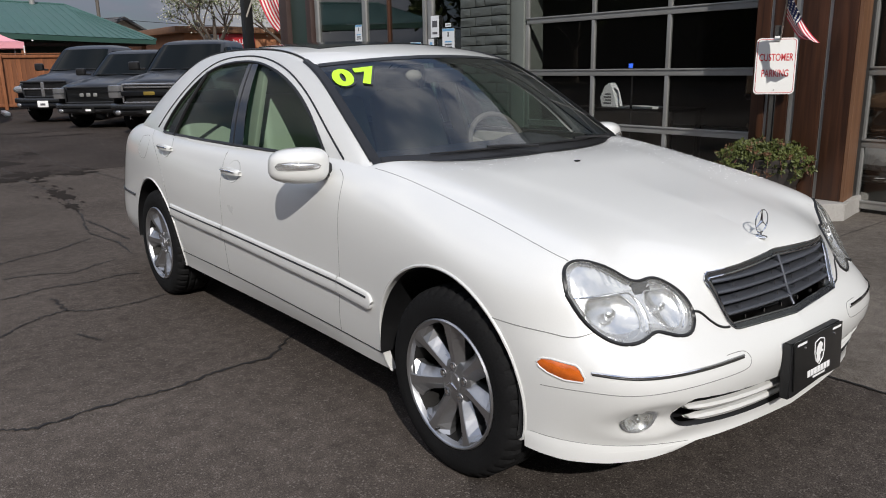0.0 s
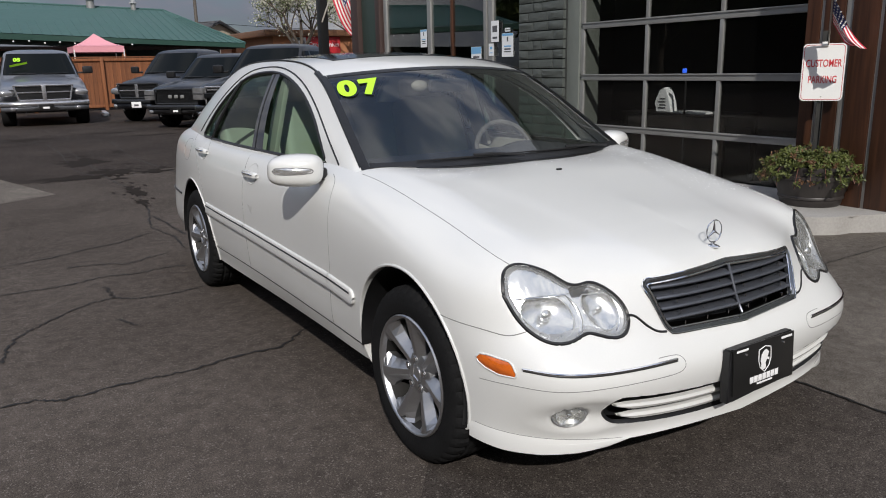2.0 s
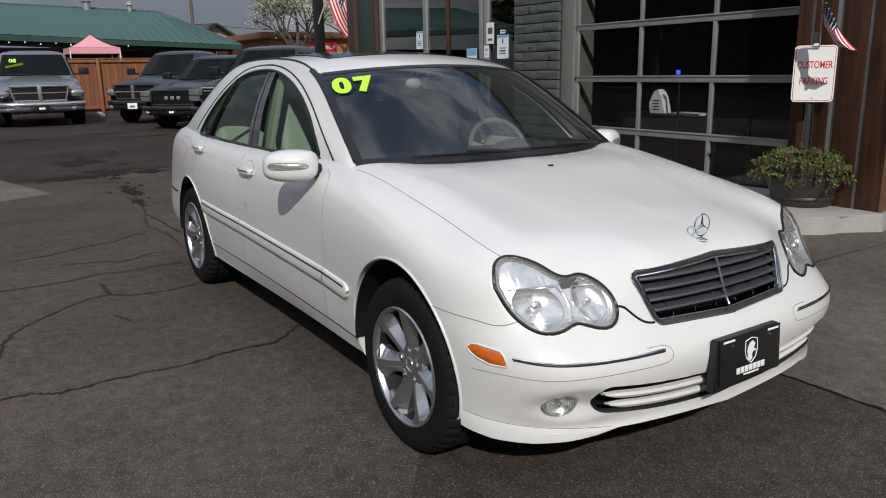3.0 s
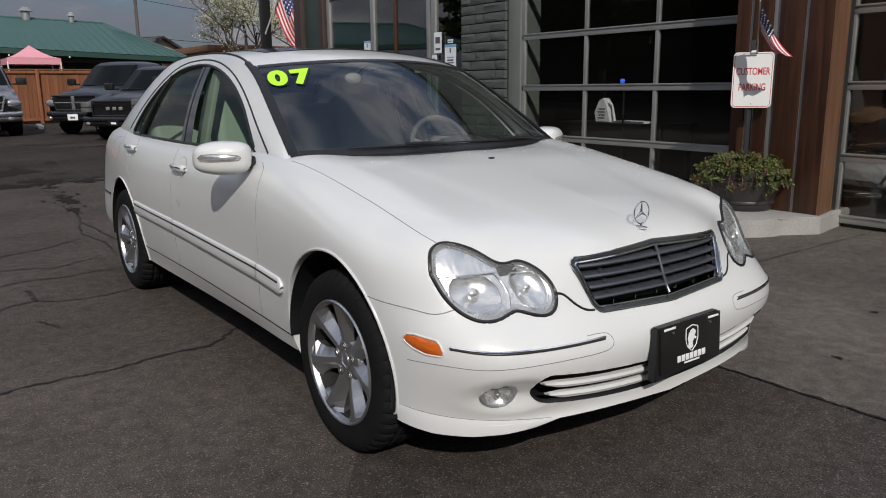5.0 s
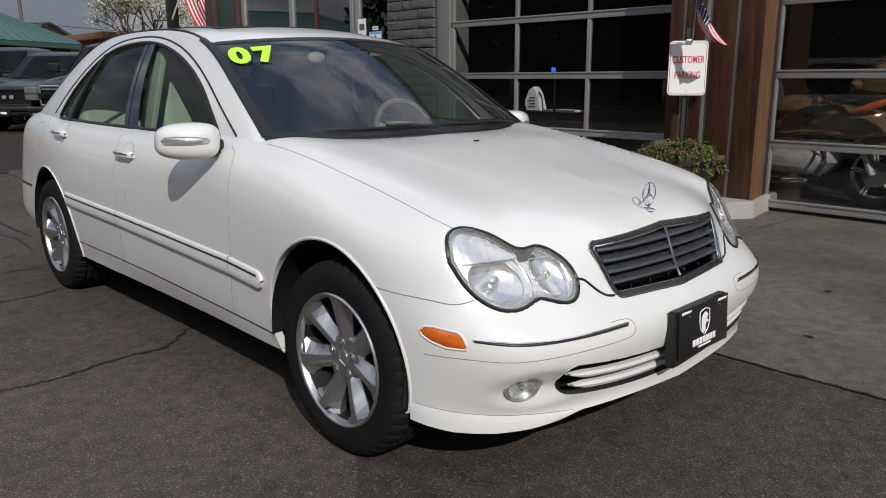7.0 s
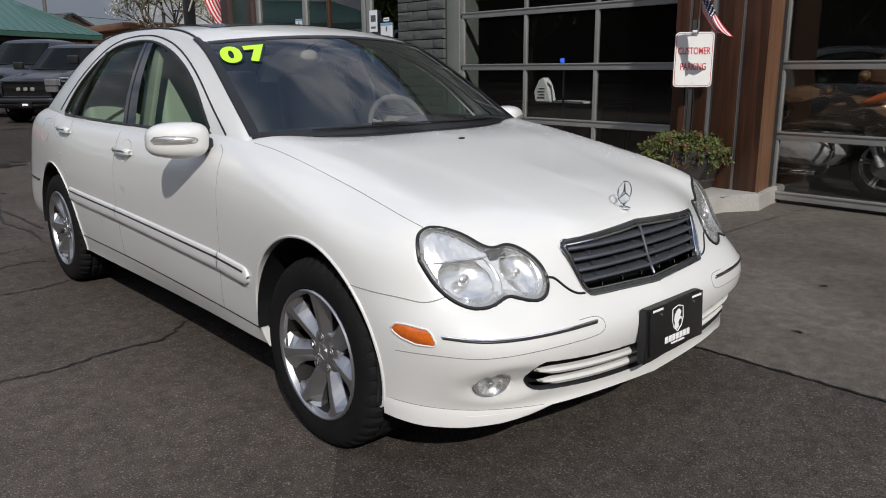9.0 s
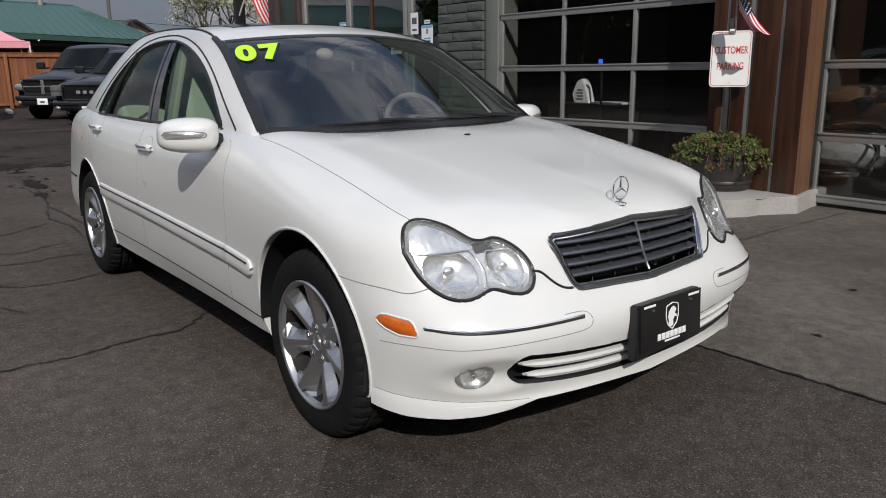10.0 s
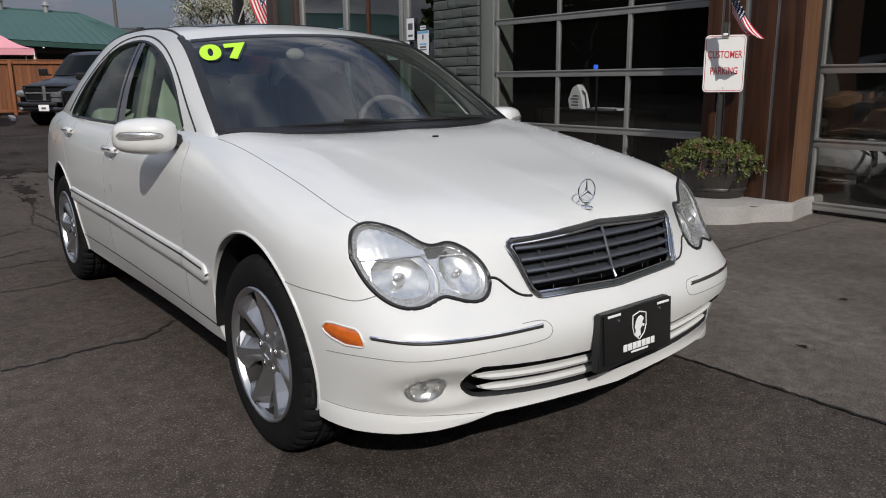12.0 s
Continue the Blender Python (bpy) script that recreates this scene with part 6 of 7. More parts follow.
def flag_build(name, label, size, top, low, end_a, end_b, foot, m, seed):
    """A striped flag: its hoist runs from top to low on a stick that starts at foot, and the fly is gathered between end_a and end_b."""
    fl = thing(name, label, "flag", at=m)
    top, low, end_a, end_b, foot = (Vector(p) for p in (top, low, end_a, end_b, foot))

    def cloth(u, v):
        p = top.lerp(low, v).lerp(end_a.lerp(end_b, v), u)
        wave = math.sin(v * 7.5 + u * 2.2 + seed) * 0.075 * (0.15 + u) + 0.03 * math.sin(u * 6 + seed)
        return p + Vector((0.55 * wave, wave, -0.1 * math.sin(math.pi * u) + 0.03 * wave)) * size

    for n in range(13):
        u0 = 0.4 if n < 7 else 0.0
        rows = [[cloth(u0 + (1 - u0) * k / 18, v) for k in range(19)] for v in (n / 13, (n + 0.5) / 13, (n + 1) / 13)]
        part("stripe", sheet(rows), M_FLAGRED if n % 2 == 0 else M_FLAGWHITE, fl)
    part("canton", sheet([[cloth(0.4 * k / 8, 7 / 13 * r / 8) for k in range(9)] for r in range(9)]), M_FLAGBLUE, fl, "blue canton")
    for r in range(5):
        for k in range(5):
            c = cloth(0.045 + 0.078 * k, 7 / 13 * (r + 0.5) / 5)
            part("star", box((size * 0.026, 0.003, size * 0.026), c + Vector((0, -0.003, 0)), 0, 1, (0, 45, 0)), M_FLAGWHITE, fl)
    part("stick", tube([foot, top + (top - foot) * 0.08], size * 0.014, 6), M_STICK, fl)
    return fl


M_FLAGRED = material("flag_red", (0.6, 0.03, 0.06), 0.7, vary=0.1, scale=20)
M_FLAGWHITE = material("flag_white", (0.8, 0.78, 0.76), 0.7, vary=0.05, scale=20)
M_FLAGBLUE = material("flag_blue", (0.03, 0.045, 0.16), 0.7, vary=0.1, scale=20)
M_STICK = material("flag_stick", (0.4, 0.37, 0.33), 0.5, vary=0.1, scale=10)
flag_build("flag", "small striped flag hanging over the parking sign", 0.46, (-0.035, -0.5, 0.56), (0.012, -0.22, 0.37), (0.24, -0.36, 0.175), (0.15, -0.43, 0.2), (0.02, -0.012, 0.215), Matrix.Translation(sign_c) @ pose(0, 0, 0, 0, 0, sign_yaw), 0.4)
post_ob = tagged(bm_object("canopy_post", join(block(4.82, 5.0, 13.44, 13.62, 0, 5.0), block(4.78, 5.04, 13.4, 13.66, 0, 0.03)), M_BLACK), "black square steel post beside the shop", "post")
flag_build("flag", "striped flag hanging from the black post", 1.35, (0.55, -0.1, 0.75), (0.32, 0.07, 0.08), (0.95, -0.1, -0.5), (0.74, 0.02, -0.75), (0.14, 0.2, -0.45), Matrix.Translation((4.72, 13.25, 2.8)), 1.7)

# ---- desk with a paper bag, seen through the garage door ----
M_DESK = wood_material("dark_desk_wood", (0.006, 0.004, 0.003), (0.016, 0.009, 0.006), 0.5)
desk = thing("desk", "dark wooden desk behind the garage door", "desk")
part("desktop", block(4.85, 5.5, 3.1, 4.6, 0.76, 0.79, 0.006), M_DESK, desk)
for x, y in ((4.9, 3.15), (5.45, 3.15), (4.9, 4.55), (5.45, 4.55)):
    part("leg", block(x - 0.025, x + 0.025, y - 0.025, y + 0.025, 0.03, 0.76), M_DESK, desk)
part("front_panel", block(4.86, 4.88, 3.2, 4.5, 0.2, 0.755), M_DESK, desk)
bag = tagged(bm_object("paper_bag", prism([(3.94, 0.791), (4.17, 0.791), (4.2, 0.9), (4.13, 1.04), (4.06, 1.075), (4.0, 0.98)], 0.12, "x", (4.98, 0, 0), 0.006), M_PAPER), "white paper bag standing on the desk", "bag")
for n in range(4):
    part("print_bar", block(4.976, 4.979, 4.03, 4.14 - 0.02 * (n % 2), 0.83 + 0.035 * n, 0.845 + 0.035 * n, 0), M_GREYINK, bag, smooth=False)
tagged(bm_object("paper_sheet", block(4.88, 5.16, 3.4, 3.82, 0.7905, 0.812, 0), M_PAPER), "white papers lying on the desk", "paper")

tagged(bm_object("indicator_lamp", join(box((0.02, 0.05, 0.05), (4.83, 3.65, 1.265), 0.006), cyl(0.014, 0.012, 0.012, (4.815, 3.65, 1.265), (0, -90, 0), 14)), material("blue_light", (0.05, 0.16, 0.9), 0.3, emit=1.2)), "small blue light glowing behind the garage door glass", "lamp")
tagged(bm_object("stand", join(cyl(0.012, 0.012, 1.23, (4.86, 3.65, 0.645), None, 10), cyl(0.14, 0.12, 0.02, (4.86, 3.65, 0.041), None, 24)), M_BLACK), "thin black floor stand holding the blue light", "stand")

# ---- touring motorcycle behind the second door ----
M_BRONZE = material("bronze_paint", (0.3, 0.18, 0.11), 0.13, 0.5, coat=1.0, vary=0.08, scale=6)
M_GREYMET = material("grey_metal", (0.6, 0.6, 0.62), 0.28, 0.35, vary=0.15, scale=10)
bike = thing("motorcycle", "bronze touring motorcycle standing behind the glass door", "motorcycle", at=pose(5.2, 0.3, 0.03))


def bike_wheel(y, r, name):
    w = part(name, revolve([(-0.06, r - 0.1), (-0.062, r - 0.05), (-0.045, r - 0.01), (0, r), (0.045, r - 0.01), (0.062, r - 0.05), (0.06, r - 0.1)], "x", 48), M_RUBBER, bike)
    w.matrix_basis = Matrix.Translation((0, y, r))
    part("rim", revolve([(-0.055, r - 0.1), (-0.058, r - 0.085), (-0.05, r - 0.078), (0.05, r - 0.078), (0.058, r - 0.085), (0.055, r - 0.1)], "x", 48), M_GREYMET, w)
    for n in range(5):
        a = radians(72 * n + 10)
        for d in (-0.12, 0.12):
            part("spoke", tube([(-0.03, 0.04 * math.cos(a + d), 0.04 * math.sin(a + d)), (-0.045, (r - 0.08) * math.cos(a + d * 0.7), (r - 0.08) * math.sin(a + d * 0.7))], 0.012, 6), M_GREYMET, w)
    part("hub", cyl(0.05, 0.05, 0.13, (0, 0, 0), (0, 90, 0), 20), M_CHROME, w)
    part("brake_disc", cyl(0.115, 0.115, 0.006, (-0.07, 0, 0), (0, 90, 0), 32), M_ALLOY_DARK, w)


bike_wheel(0.0, 0.31, "front_wheel")
bike_wheel(1.69, 0.3, "rear_wheel")
for x in (-0.09, 0.09):
    part("fork", tube([(x, 0.02, 0.3), (x, 0.17, 0.62), (x, 0.3, 0.95)], [0.03, 0.027, 0.024], 10), M_GREYMET, bike)


def pod(pts, wide, mat, name, label=""):
    """A bulging body: an outline in side view with a rounded width."""
    ring_o = resample(pts, 48)
    c = np.mean(ring_o, axis=0)
    rows = []
    for f, x in ((0.02, -wide), (0.5, -wide * 0.95), (0.8, -wide * 0.75), (1.0, -wide * 0.35), (1.0, wide * 0.35), (0.8, wide * 0.75), (0.5, wide * 0.95), (0.02, wide)):
        rows.append([(x, c[0] + (u - c[0]) * f, c[1] + (v - c[1]) * f) for u, v in ring_o])
    return part(name, sheet(rows, closed=True), mat, bike, label)


pod([(-0.16, 0.66), (-0.12, 0.88), (0.2, 0.95), (0.52, 0.94), (0.7, 0.86), (0.92, 0.66), (0.9, 0.61), (0.5, 0.61), (0.1, 0.6)], 0.34, M_BRONZE, "fairing", "bronze front fairing")
pod([(-0.42, 0.97), (-0.4, 1.14), (-0.2, 1.3), (0.04, 1.32), (0.22, 1.16), (0.3, 0.99), (0.0, 0.955)], 0.36, M_BRONZE, "cowl", "bronze upper cowl")
part("vent_panel", patch_on([(0.58 + 0.17 * math.cos(t), 0.8 + 0.075 * math.sin(t) - 0.07 * math.cos(t)) for t in np.linspace(0, math.tau, 30, endpoint=False)], lambda y, z, o: Vector((-0.345 - o, y, z)), 0, 4, 0.012), M_BLACK, bike, "black vent in the fairing")
part("trim_strip", tube([(-0.33, 0.95, 0.605), (-0.35, 0.5, 0.6), (-0.35, 0.1, 0.592)], 0.008, 6), M_CHROME, bike)
part("badge_strip", box((0.004, 0.22, 0.012), (-0.346, 0.42, 0.68), 0.001), M_CHROME, bike)
pod([(0.5, 0.98), (0.75, 1.0), (1.0, 0.92), (1.0, 0.8), (0.55, 0.8)], 0.2, M_BRONZE, "tank")
pod([(0.85, 0.88), (1.2, 0.84), (1.75, 0.92), (1.8, 0.82), (0.9, 0.74)], 0.2, M_BLACK, "saddle", "black saddle")
pod([(0.35, 0.6), (0.95, 0.6), (1.15, 0.5), (1.1, 0.28), (0.45, 0.26), (0.3, 0.4)], 0.33, M_GREYMET, "engine", "grey engine casing")
pod([(1.3, 0.75), (1.85, 0.8), (2.05, 0.65), (1.95, 0.42), (1.35, 0.42)], 0.4, M_BRONZE, "side_case")
pod([(1.65, 1.2), (2.1, 1.2), (2.1, 0.88), (1.7, 0.88)], 0.28, M_BRONZE, "top_case")
pod([(-0.28, 0.45), (-0.1, 0.63), (0.12, 0.66), (0.27, 0.52), (0.14, 0.59), (-0.08, 0.57)], 0.09, M_BRONZE, "mudguard")
part("turn_lamp", patch_on([(0.02 + 0.15 * math.cos(t), 0.9 + 0.035 * math.sin(t) - 0.06 * math.cos(t)) for t in np.linspace(0, math.tau, 30, endpoint=False)], lambda y, z, o: Vector((-0.335 - o, y, z)), 0, 4, 0.02), M_AMBER, bike, "orange turn lamp")
part("windshield", sheet([[Vector((x, -0.02 + 0.28 * f + 0.25 * x * x, 1.12 + 0.4 * f - 0.4 * x * x)) for x in np.linspace(-0.28, 0.28, 12)] for f in np.linspace(0, 1, 8)]), M_SHOPGLASS, bike)
part("exhaust", tube([(-0.24, 0.5, 0.22), (-0.26, 1.2, 0.2), (-0.27, 2.0, 0.24)], [0.03, 0.045, 0.05], 12), M_CHROME, bike)
part("crash_bar", tube([(-0.3, 0.4, 0.52), (-0.4, 0.32, 0.44), (-0.4, 0.34, 0.3), (-0.28, 0.42, 0.24)], 0.014, 8), M_CHROME, bike)
part("mirror", ball(0.09, (-0.42, 0.12, 1.08), (0.9, 0.6, 0.55)), M_BRONZE, bike)
part("stand", tube([(-0.2, 1.0, 0.25), (-0.24, 1.02, 0.0)], 0.014, 6), M_BLACK, bike)

# ---- pickup trucks across the lot ----
M_TRUCKGLASS = material("truck_glass", (0.008, 0.01, 0.011), 0.1, spec=0.06)
M_TRIM = material("truck_chrome", (0.5, 0.5, 0.52), 0.25, 0.8, vary=0.1, scale=8)
M_BLACKCHROME = material("dark_bumper", (0.05, 0.052, 0.056), 0.25, 0.6, vary=0.1, scale=6)
M_LAMPFAR = material("truck_lamp", (0.36, 0.36, 0.37), 0.15, 0.6, coat=0.8, vary=0.3, scale=14)


def pickup(paint, style, label, at, s=1.0):
    """A full-size pickup that faces -y, its front bumper at y = 0."""
    t = thing("pickup_truck", label, "pickup truck", at=at @ Matrix.Scale(s, 4))
    ram = style.startswith("ram")
    # body: cross-sections from the nose to the tailgate
    stations = [0.1, 0.115, 0.15, 0.22, 0.35] + list(np.linspace(0.5, 1.66, 20)) + [2.0, 2.8, 3.6] + list(np.linspace(4.0, 5.15, 20)) + [5.5, 5.72]
    top_z = np.interp(stations, [0.1, 0.115, 0.15, 0.22, 0.35, 0.9, 1.66, 1.8, 5.72], [0.96, 1.0, 1.035, 1.065, 1.09, 1.18, 1.26, 1.25, 1.25])
    fend_z = np.interp(stations, [0.1, 0.15, 0.35, 0.9, 1.66, 5.72], [0.9, 0.95, 1.01, 1.1, 1.2, 1.22] if ram else [0.93, 1.0, 1.06, 1.15, 1.22, 1.22])
    rows = []
    for y, zt, zf in zip(stations, top_z, fend_z):
        low = 0.48
        for c in (1.05, 4.57):
            if abs(y - c) < 0.46:
                low = max(low, 0.4 + math.sqrt(max(0, 0.47 ** 2 - (y - c) ** 2)))
        half = [(0.98, low), (1.0, max(low + 0.01, 0.72)), (1.0, zf - 0.16), (0.985, zf - 0.08), (0.95, zf - 0.03), (0.88, zf - 0.005), (0.78, zf + 0.01)]
        half += [(0.69, zf + 0.03), (0.63, zt - 0.03), (0.56, zt), (0.3, zt + 0.025), (0, zt + 0.035)]
        ring = half + [(-x, z) for x, z in half[-2::-1]]
        rows.append([(x, y + 0.3 * (abs(x)) ** 3 * max(0, 1 - (y - 0.1) / 0.9), z) for x, z in ring])
    body_bm = sheet(rows)
    n = len(rows[0])
    body_bm.verts.ensure_lookup_table()
    body_bm.faces.new([body_bm.verts[i] for i in range(n)])
    part("body", body_bm, paint, t, sharp=48)
    # cab: rings of a rounded plan, narrowing upwards
    levels = [1.12, 1.22, 1.35, 1.5, 1.65, 1.78, 1.85, 1.895, 1.925, 1.94]

    def cab_plan(z):
        f = min(z, 1.85)
        front, rear = 1.38 + (f - 1.12) * 1.12, 3.8 - (f - 1.12) * 0.12
        wide = 0.955 - 0.05 * (f - 1.12) - 0.26 * max(0, f - 1.2) ** 1.3
        inset = max(0, z - 1.83)
        return front + 0.6 * inset + (inset * 9) ** 3 * 0.45, rear - (inset * 9) ** 3 * 0.4, wide - 0.4 * inset - (inset * 9) ** 3 * 0.3

    def cab_point(z, r, off=0.0):
        """A point of the cab's front at the height z and the share r of its half width."""
        front, rear, wide = cab_plan(z)
        hd = (rear - front) / 2
        y = (front + rear) / 2 - hd * (1 - min(1, abs(r)) ** 7) ** (1 / 7) + 0.1 * r * r
        return Vector((wide * r, y - off, z + off * 0.7))

    def cab_side(z, y, sx, off=0.004):
        front, rear, wide = cab_plan(z)
        u = min(1, abs((y - (front + rear) / 2) / ((rear - front) / 2)))
        return Vector((sx * (wide * (1 - u ** 7) ** (1 / 7) + off), y, z))

    rows = []
    for z in levels:
        front, rear, wide = cab_plan(z)
        yc, hd = (front + rear) / 2, (rear - front) / 2
        ring = []
        for k in range(72):
            a = (k + 0.5) * math.tau / 72
            c, sn = math.cos(a), math.sin(a)
            x = wide * math.copysign(abs(c) ** (2 / 7), c)
            y = yc + hd * math.copysign(abs(sn) ** (2 / 7), sn)
            ring.append((x, y + (0.1 * (x / wide) ** 2 if sn < 0 else 0), z))
        rows.append(ring)
    cab_bm = sheet(rows, closed=True)
    cab_bm.verts.ensure_lookup_table()
    cab_bm.faces.new([cab_bm.verts[len(cab_bm.verts) - 72 + i] for i in range(72)])
    part("cab", cab_bm, paint, t, sharp=60)
    part("windscreen", sheet([[cab_point(z, r, 0.008) for r in np.linspace(-0.9, 0.9, 24)] for z in np.linspace(1.27, 1.82, 10)]), M_TRUCKGLASS, t)
    part("wiper", join(tube([cab_point(1.29, r, 0.02) for r in np.linspace(-0.75, -0.1, 8)], 0.012, 5), tube([cab_point(1.29, r, 0.02) for r in np.linspace(0.05, 0.7, 8)], 0.012, 5)), M_BLACK, t)
    for sx in (-1, 1):
        for y0, y1, y2, y3 in ((1.85, 2.62, 2.32, 2.62), (2.7, 3.6, 2.7, 3.5)):
            part("side_window", sheet([[cab_side(z, (y0 + (y2 - y0) * f) * (1 - g) + (y1 + (y3 - y1) * f) * g, sx) for g in np.linspace(0, 1, 6)] for f, z in zip(np.linspace(0, 1, 6), np.linspace(1.3, 1.76, 6))]), M_TRUCKGLASS, t)
        m = part("mirror", box((0.25, 0.12, 0.19), (sx * 1.15, 1.72, 1.38), 0.05, 3), M_BLACK, t)
        part("mirror_arm", box((0.16, 0.05, 0.05), (sx * 0.99, 1.76, 1.31), 0.015), M_BLACK, m)
        if ram:
            lamp = part("headlamp", ball(0.16, (sx * 0.82, 0.25, 0.83), (1.15, 0.5, 0.58), 18), M_LAMPFAR, t, "clear wrap-round headlamp")
            part("corner_lamp", ball(0.06, (sx * 0.955, 0.29, 0.83), (0.6, 0.9, 0.7), 12), M_AMBER, lamp)
        else:
            lamp = part("headlamp", box((0.3, 0.14, 0.26), (sx * 0.81, 0.17, 0.87), 0.03, 2, (0, 0, sx * 18)), M_LAMPFAR, t, "clear stacked headlamp")
            part("lamp_divider", box((0.31, 0.15, 0.02), (sx * 0.81, 0.165, 0.87), 0.005, 1, (0, 0, sx * 18)), M_BLACK, lamp)
            part("corner_lamp", box((0.05, 0.12, 0.2), (sx * 0.965, 0.28, 0.87), 0.02, 2, (0, 0, sx * 30)), M_AMBER, lamp)
        part("fog_lamp", ball(0.06, (sx * 0.72, 0.01, 0.455), (1.1, 0.5, 0.8), 14), M_LAMPFAR, t)
        part("tow_hook", tube([(sx * 0.45, 0.06, 0.4), (sx * 0.45, -0.02, 0.38), (sx * 0.45, -0.02, 0.33), (sx * 0.45, 0.06, 0.32)], 0.014, 6), M_BLACK, t)
        for y in (1.05, 4.57):
            w = part("wheel", revolve([(-0.15, 0.22), (-0.16, 0.3), (-0.15, 0.36), (-0.12, 0.385), (-0.08, 0.39), (0.08, 0.39), (0.12, 0.385), (0.15, 0.36), (0.16, 0.3), (0.15, 0.22)], "x", 40), M_RUBBER, t)
            w.matrix_basis = Matrix.Translation((sx * 0.84, y, 0.39))
            part("rim", revolve([(sx * 0.12, 0.22), (sx * 0.1, 0.2), (sx * 0.06, 0.12), (sx * 0.1, 0.06), (sx * 0.1, 0.001)], "x", 24), M_ALLOY, w)
            part("arch_liner", box((0.5, 0.9, 0.42), (sx * 0.7, y, 0.68), 0.05), M_BLACK, t)
    # bumper bent back at its ends: bright upper face over a dark or painted lower part
    def bend(profile, wide):
        return sheet([[(x, d + 0.26 * abs(x / wide) ** 4, z) for d, z in profile] for x in np.linspace(-wide, wide, 36)], closed=True)
    upper = {"ram_silver": M_TRIM}.get(style, M_BLACKCHROME)
    lower = {"ram_silver": paint, "ram": paint}.get(style, M_BLACK)
    part("bumper", bend([(0.12, 0.62), (0.02, 0.63), (-0.02, 0.6), (-0.03, 0.55), (0.0, 0.51), (0.12, 0.51)], 1.0), upper, t, sharp=60)
    part("lower_bumper", bend([(0.13, 0.505), (0.03, 0.505), (0.0, 0.47), (0.02, 0.42), (0.08, 0.385), (0.13, 0.385)], 0.98), lower, t, sharp=60)
    part("bumper_opening", bend([(0.03, 0.485), (-0.006, 0.48), (-0.008, 0.435), (0.03, 0.425)], 0.55), M_BLACK, t, sharp=60)
    plate = part("number_plate", box((0.31, 0.012, 0.155), (0, -0.04, 0.48), 0.003), M_PRINT if style == "ram" else M_PLATE, t)
    part("plate_print", box((0.14, 0.004, 0.05), (0, -0.048, 0.47), 0.001), M_GREYINK if style == "ram" else M_PRINT, plate)
    gz, gw, gh = (0.835, 1.3, 0.36) if ram else (0.83, 1.22, 0.36)
    shape = [(-gw / 2, gh / 2), (gw / 2, gh / 2), (gw / 2 - 0.09, -gh / 2), (-gw / 2 + 0.09, -gh / 2)] if ram else [(-gw / 2, gh / 2), (gw / 2, gh / 2), (gw / 2, -gh / 2), (-gw / 2, -gh / 2)]
    ring_g = resample(shape, 80)
    bow = lambda x: 0.055 + 0.12 * abs(x) ** 3
    g = part("grille", sheet([[(x, bow(x) + 0.03, gz + gh * 0.49 * v) for x in np.linspace(-gw * 0.47, gw * 0.47, 20)] for v in (-1, 1)]), M_BLACK, t)
    part("grille_frame", tube([(u, bow(u), gz + v) for u, v in ring_g], 0.024 if ram else 0.02, 8, True), M_TRIM if style in ("ram_silver", "bowtie") else M_BLACKCHROME, g)

    def cross_bar(z, r, mat, name):
        part(name, tube([(x, bow(x) + 0.005, z) for x in np.linspace(-gw * 0.46, gw * 0.46, 16)], r, 6), mat, g)
    if ram:
        part("upright_bar", box((0.1, 0.05, gh), (0, 0.05, gz), 0.02), M_TRIM, g)
        cross_bar(gz + 0.01, 0.02, M_TRIM, "cross_bar")
        for d in (-0.13, -0.095, -0.06, 0.06, 0.095, 0.13):
            cross_bar(gz + d, 0.004, M_BLACK, "slat")
    elif style == "gmc":
        for d in np.linspace(-0.15, 0.15, 12):
            cross_bar(gz + d, 0.006, M_BLACKCHROME, "slat")
        for x in (-0.17, 0, 0.17):
            part("badge_bar", box((0.1, 0.03, 0.085), (x, 0.04, gz), 0.02), M_ALU, g)
    else:
        part("grille_bar", box((1.24, 0.07, 0.1), (0, 0.05, gz), 0.02), paint, g)
        part("badge", box((0.24, 0.02, 0.07), (0, 0.005, gz), 0.01), material("gold_badge", (0.7, 0.5, 0.12), 0.3, 0.8), g)
        cross_bar(gz + 0.12, 0.02, M_TRIM, "upper_bar")
    part("bed_inside", box((1.7, 1.7, 0.02), (0, 4.8, 1.26), 0.0), M_BLACK, t)
    part("sill", box((1.9, 2.5, 0.1), (0, 2.8, 0.46), 0.03), M_BLACK, t)
    part("chassis", box((1.3, 5.2, 0.2), (0, 2.85, 0.45), 0.03), M_BLACK, t)
    return t


M_SILVERPAINT = material("silver_truck_paint", (0.2, 0.21, 0.235), 0.32, 0.5, coat=0.5, vary=0.04, scale=4)
M_SLATEPAINT = material("slate_truck_paint", (0.016, 0.018, 0.024), 0.34, 0.1, coat=0.25, vary=0.06, scale=4)
M_BLACKPAINT = material("black_truck_paint", (0.007, 0.0075, 0.009), 0.3, 0.0, coat=0.25, vary=0.1, scale=4)
silver = pickup(M_SILVERPAINT, "ram_silver", "silver pickup truck with a chrome cross grille", pose(0.05, 21.1, 0, 0, 0, -3.5) @ Matrix.Diagonal((1.1, 1, 1.085, 1)))
lettering("screen_figures", "05", 0.17, M_LIME, silver, Matrix.Translation((-0.48, 1.79, 1.66)) @ pose(0, 0, 0, 44), 0.001, 0.008, "lime year figures on the windscreen")
part("screen_print", box((0.42, 0.002, 0.07), (-0.46, 1.68, 1.54), 0, 1, (46, -12, 0)), M_LIME, silver)
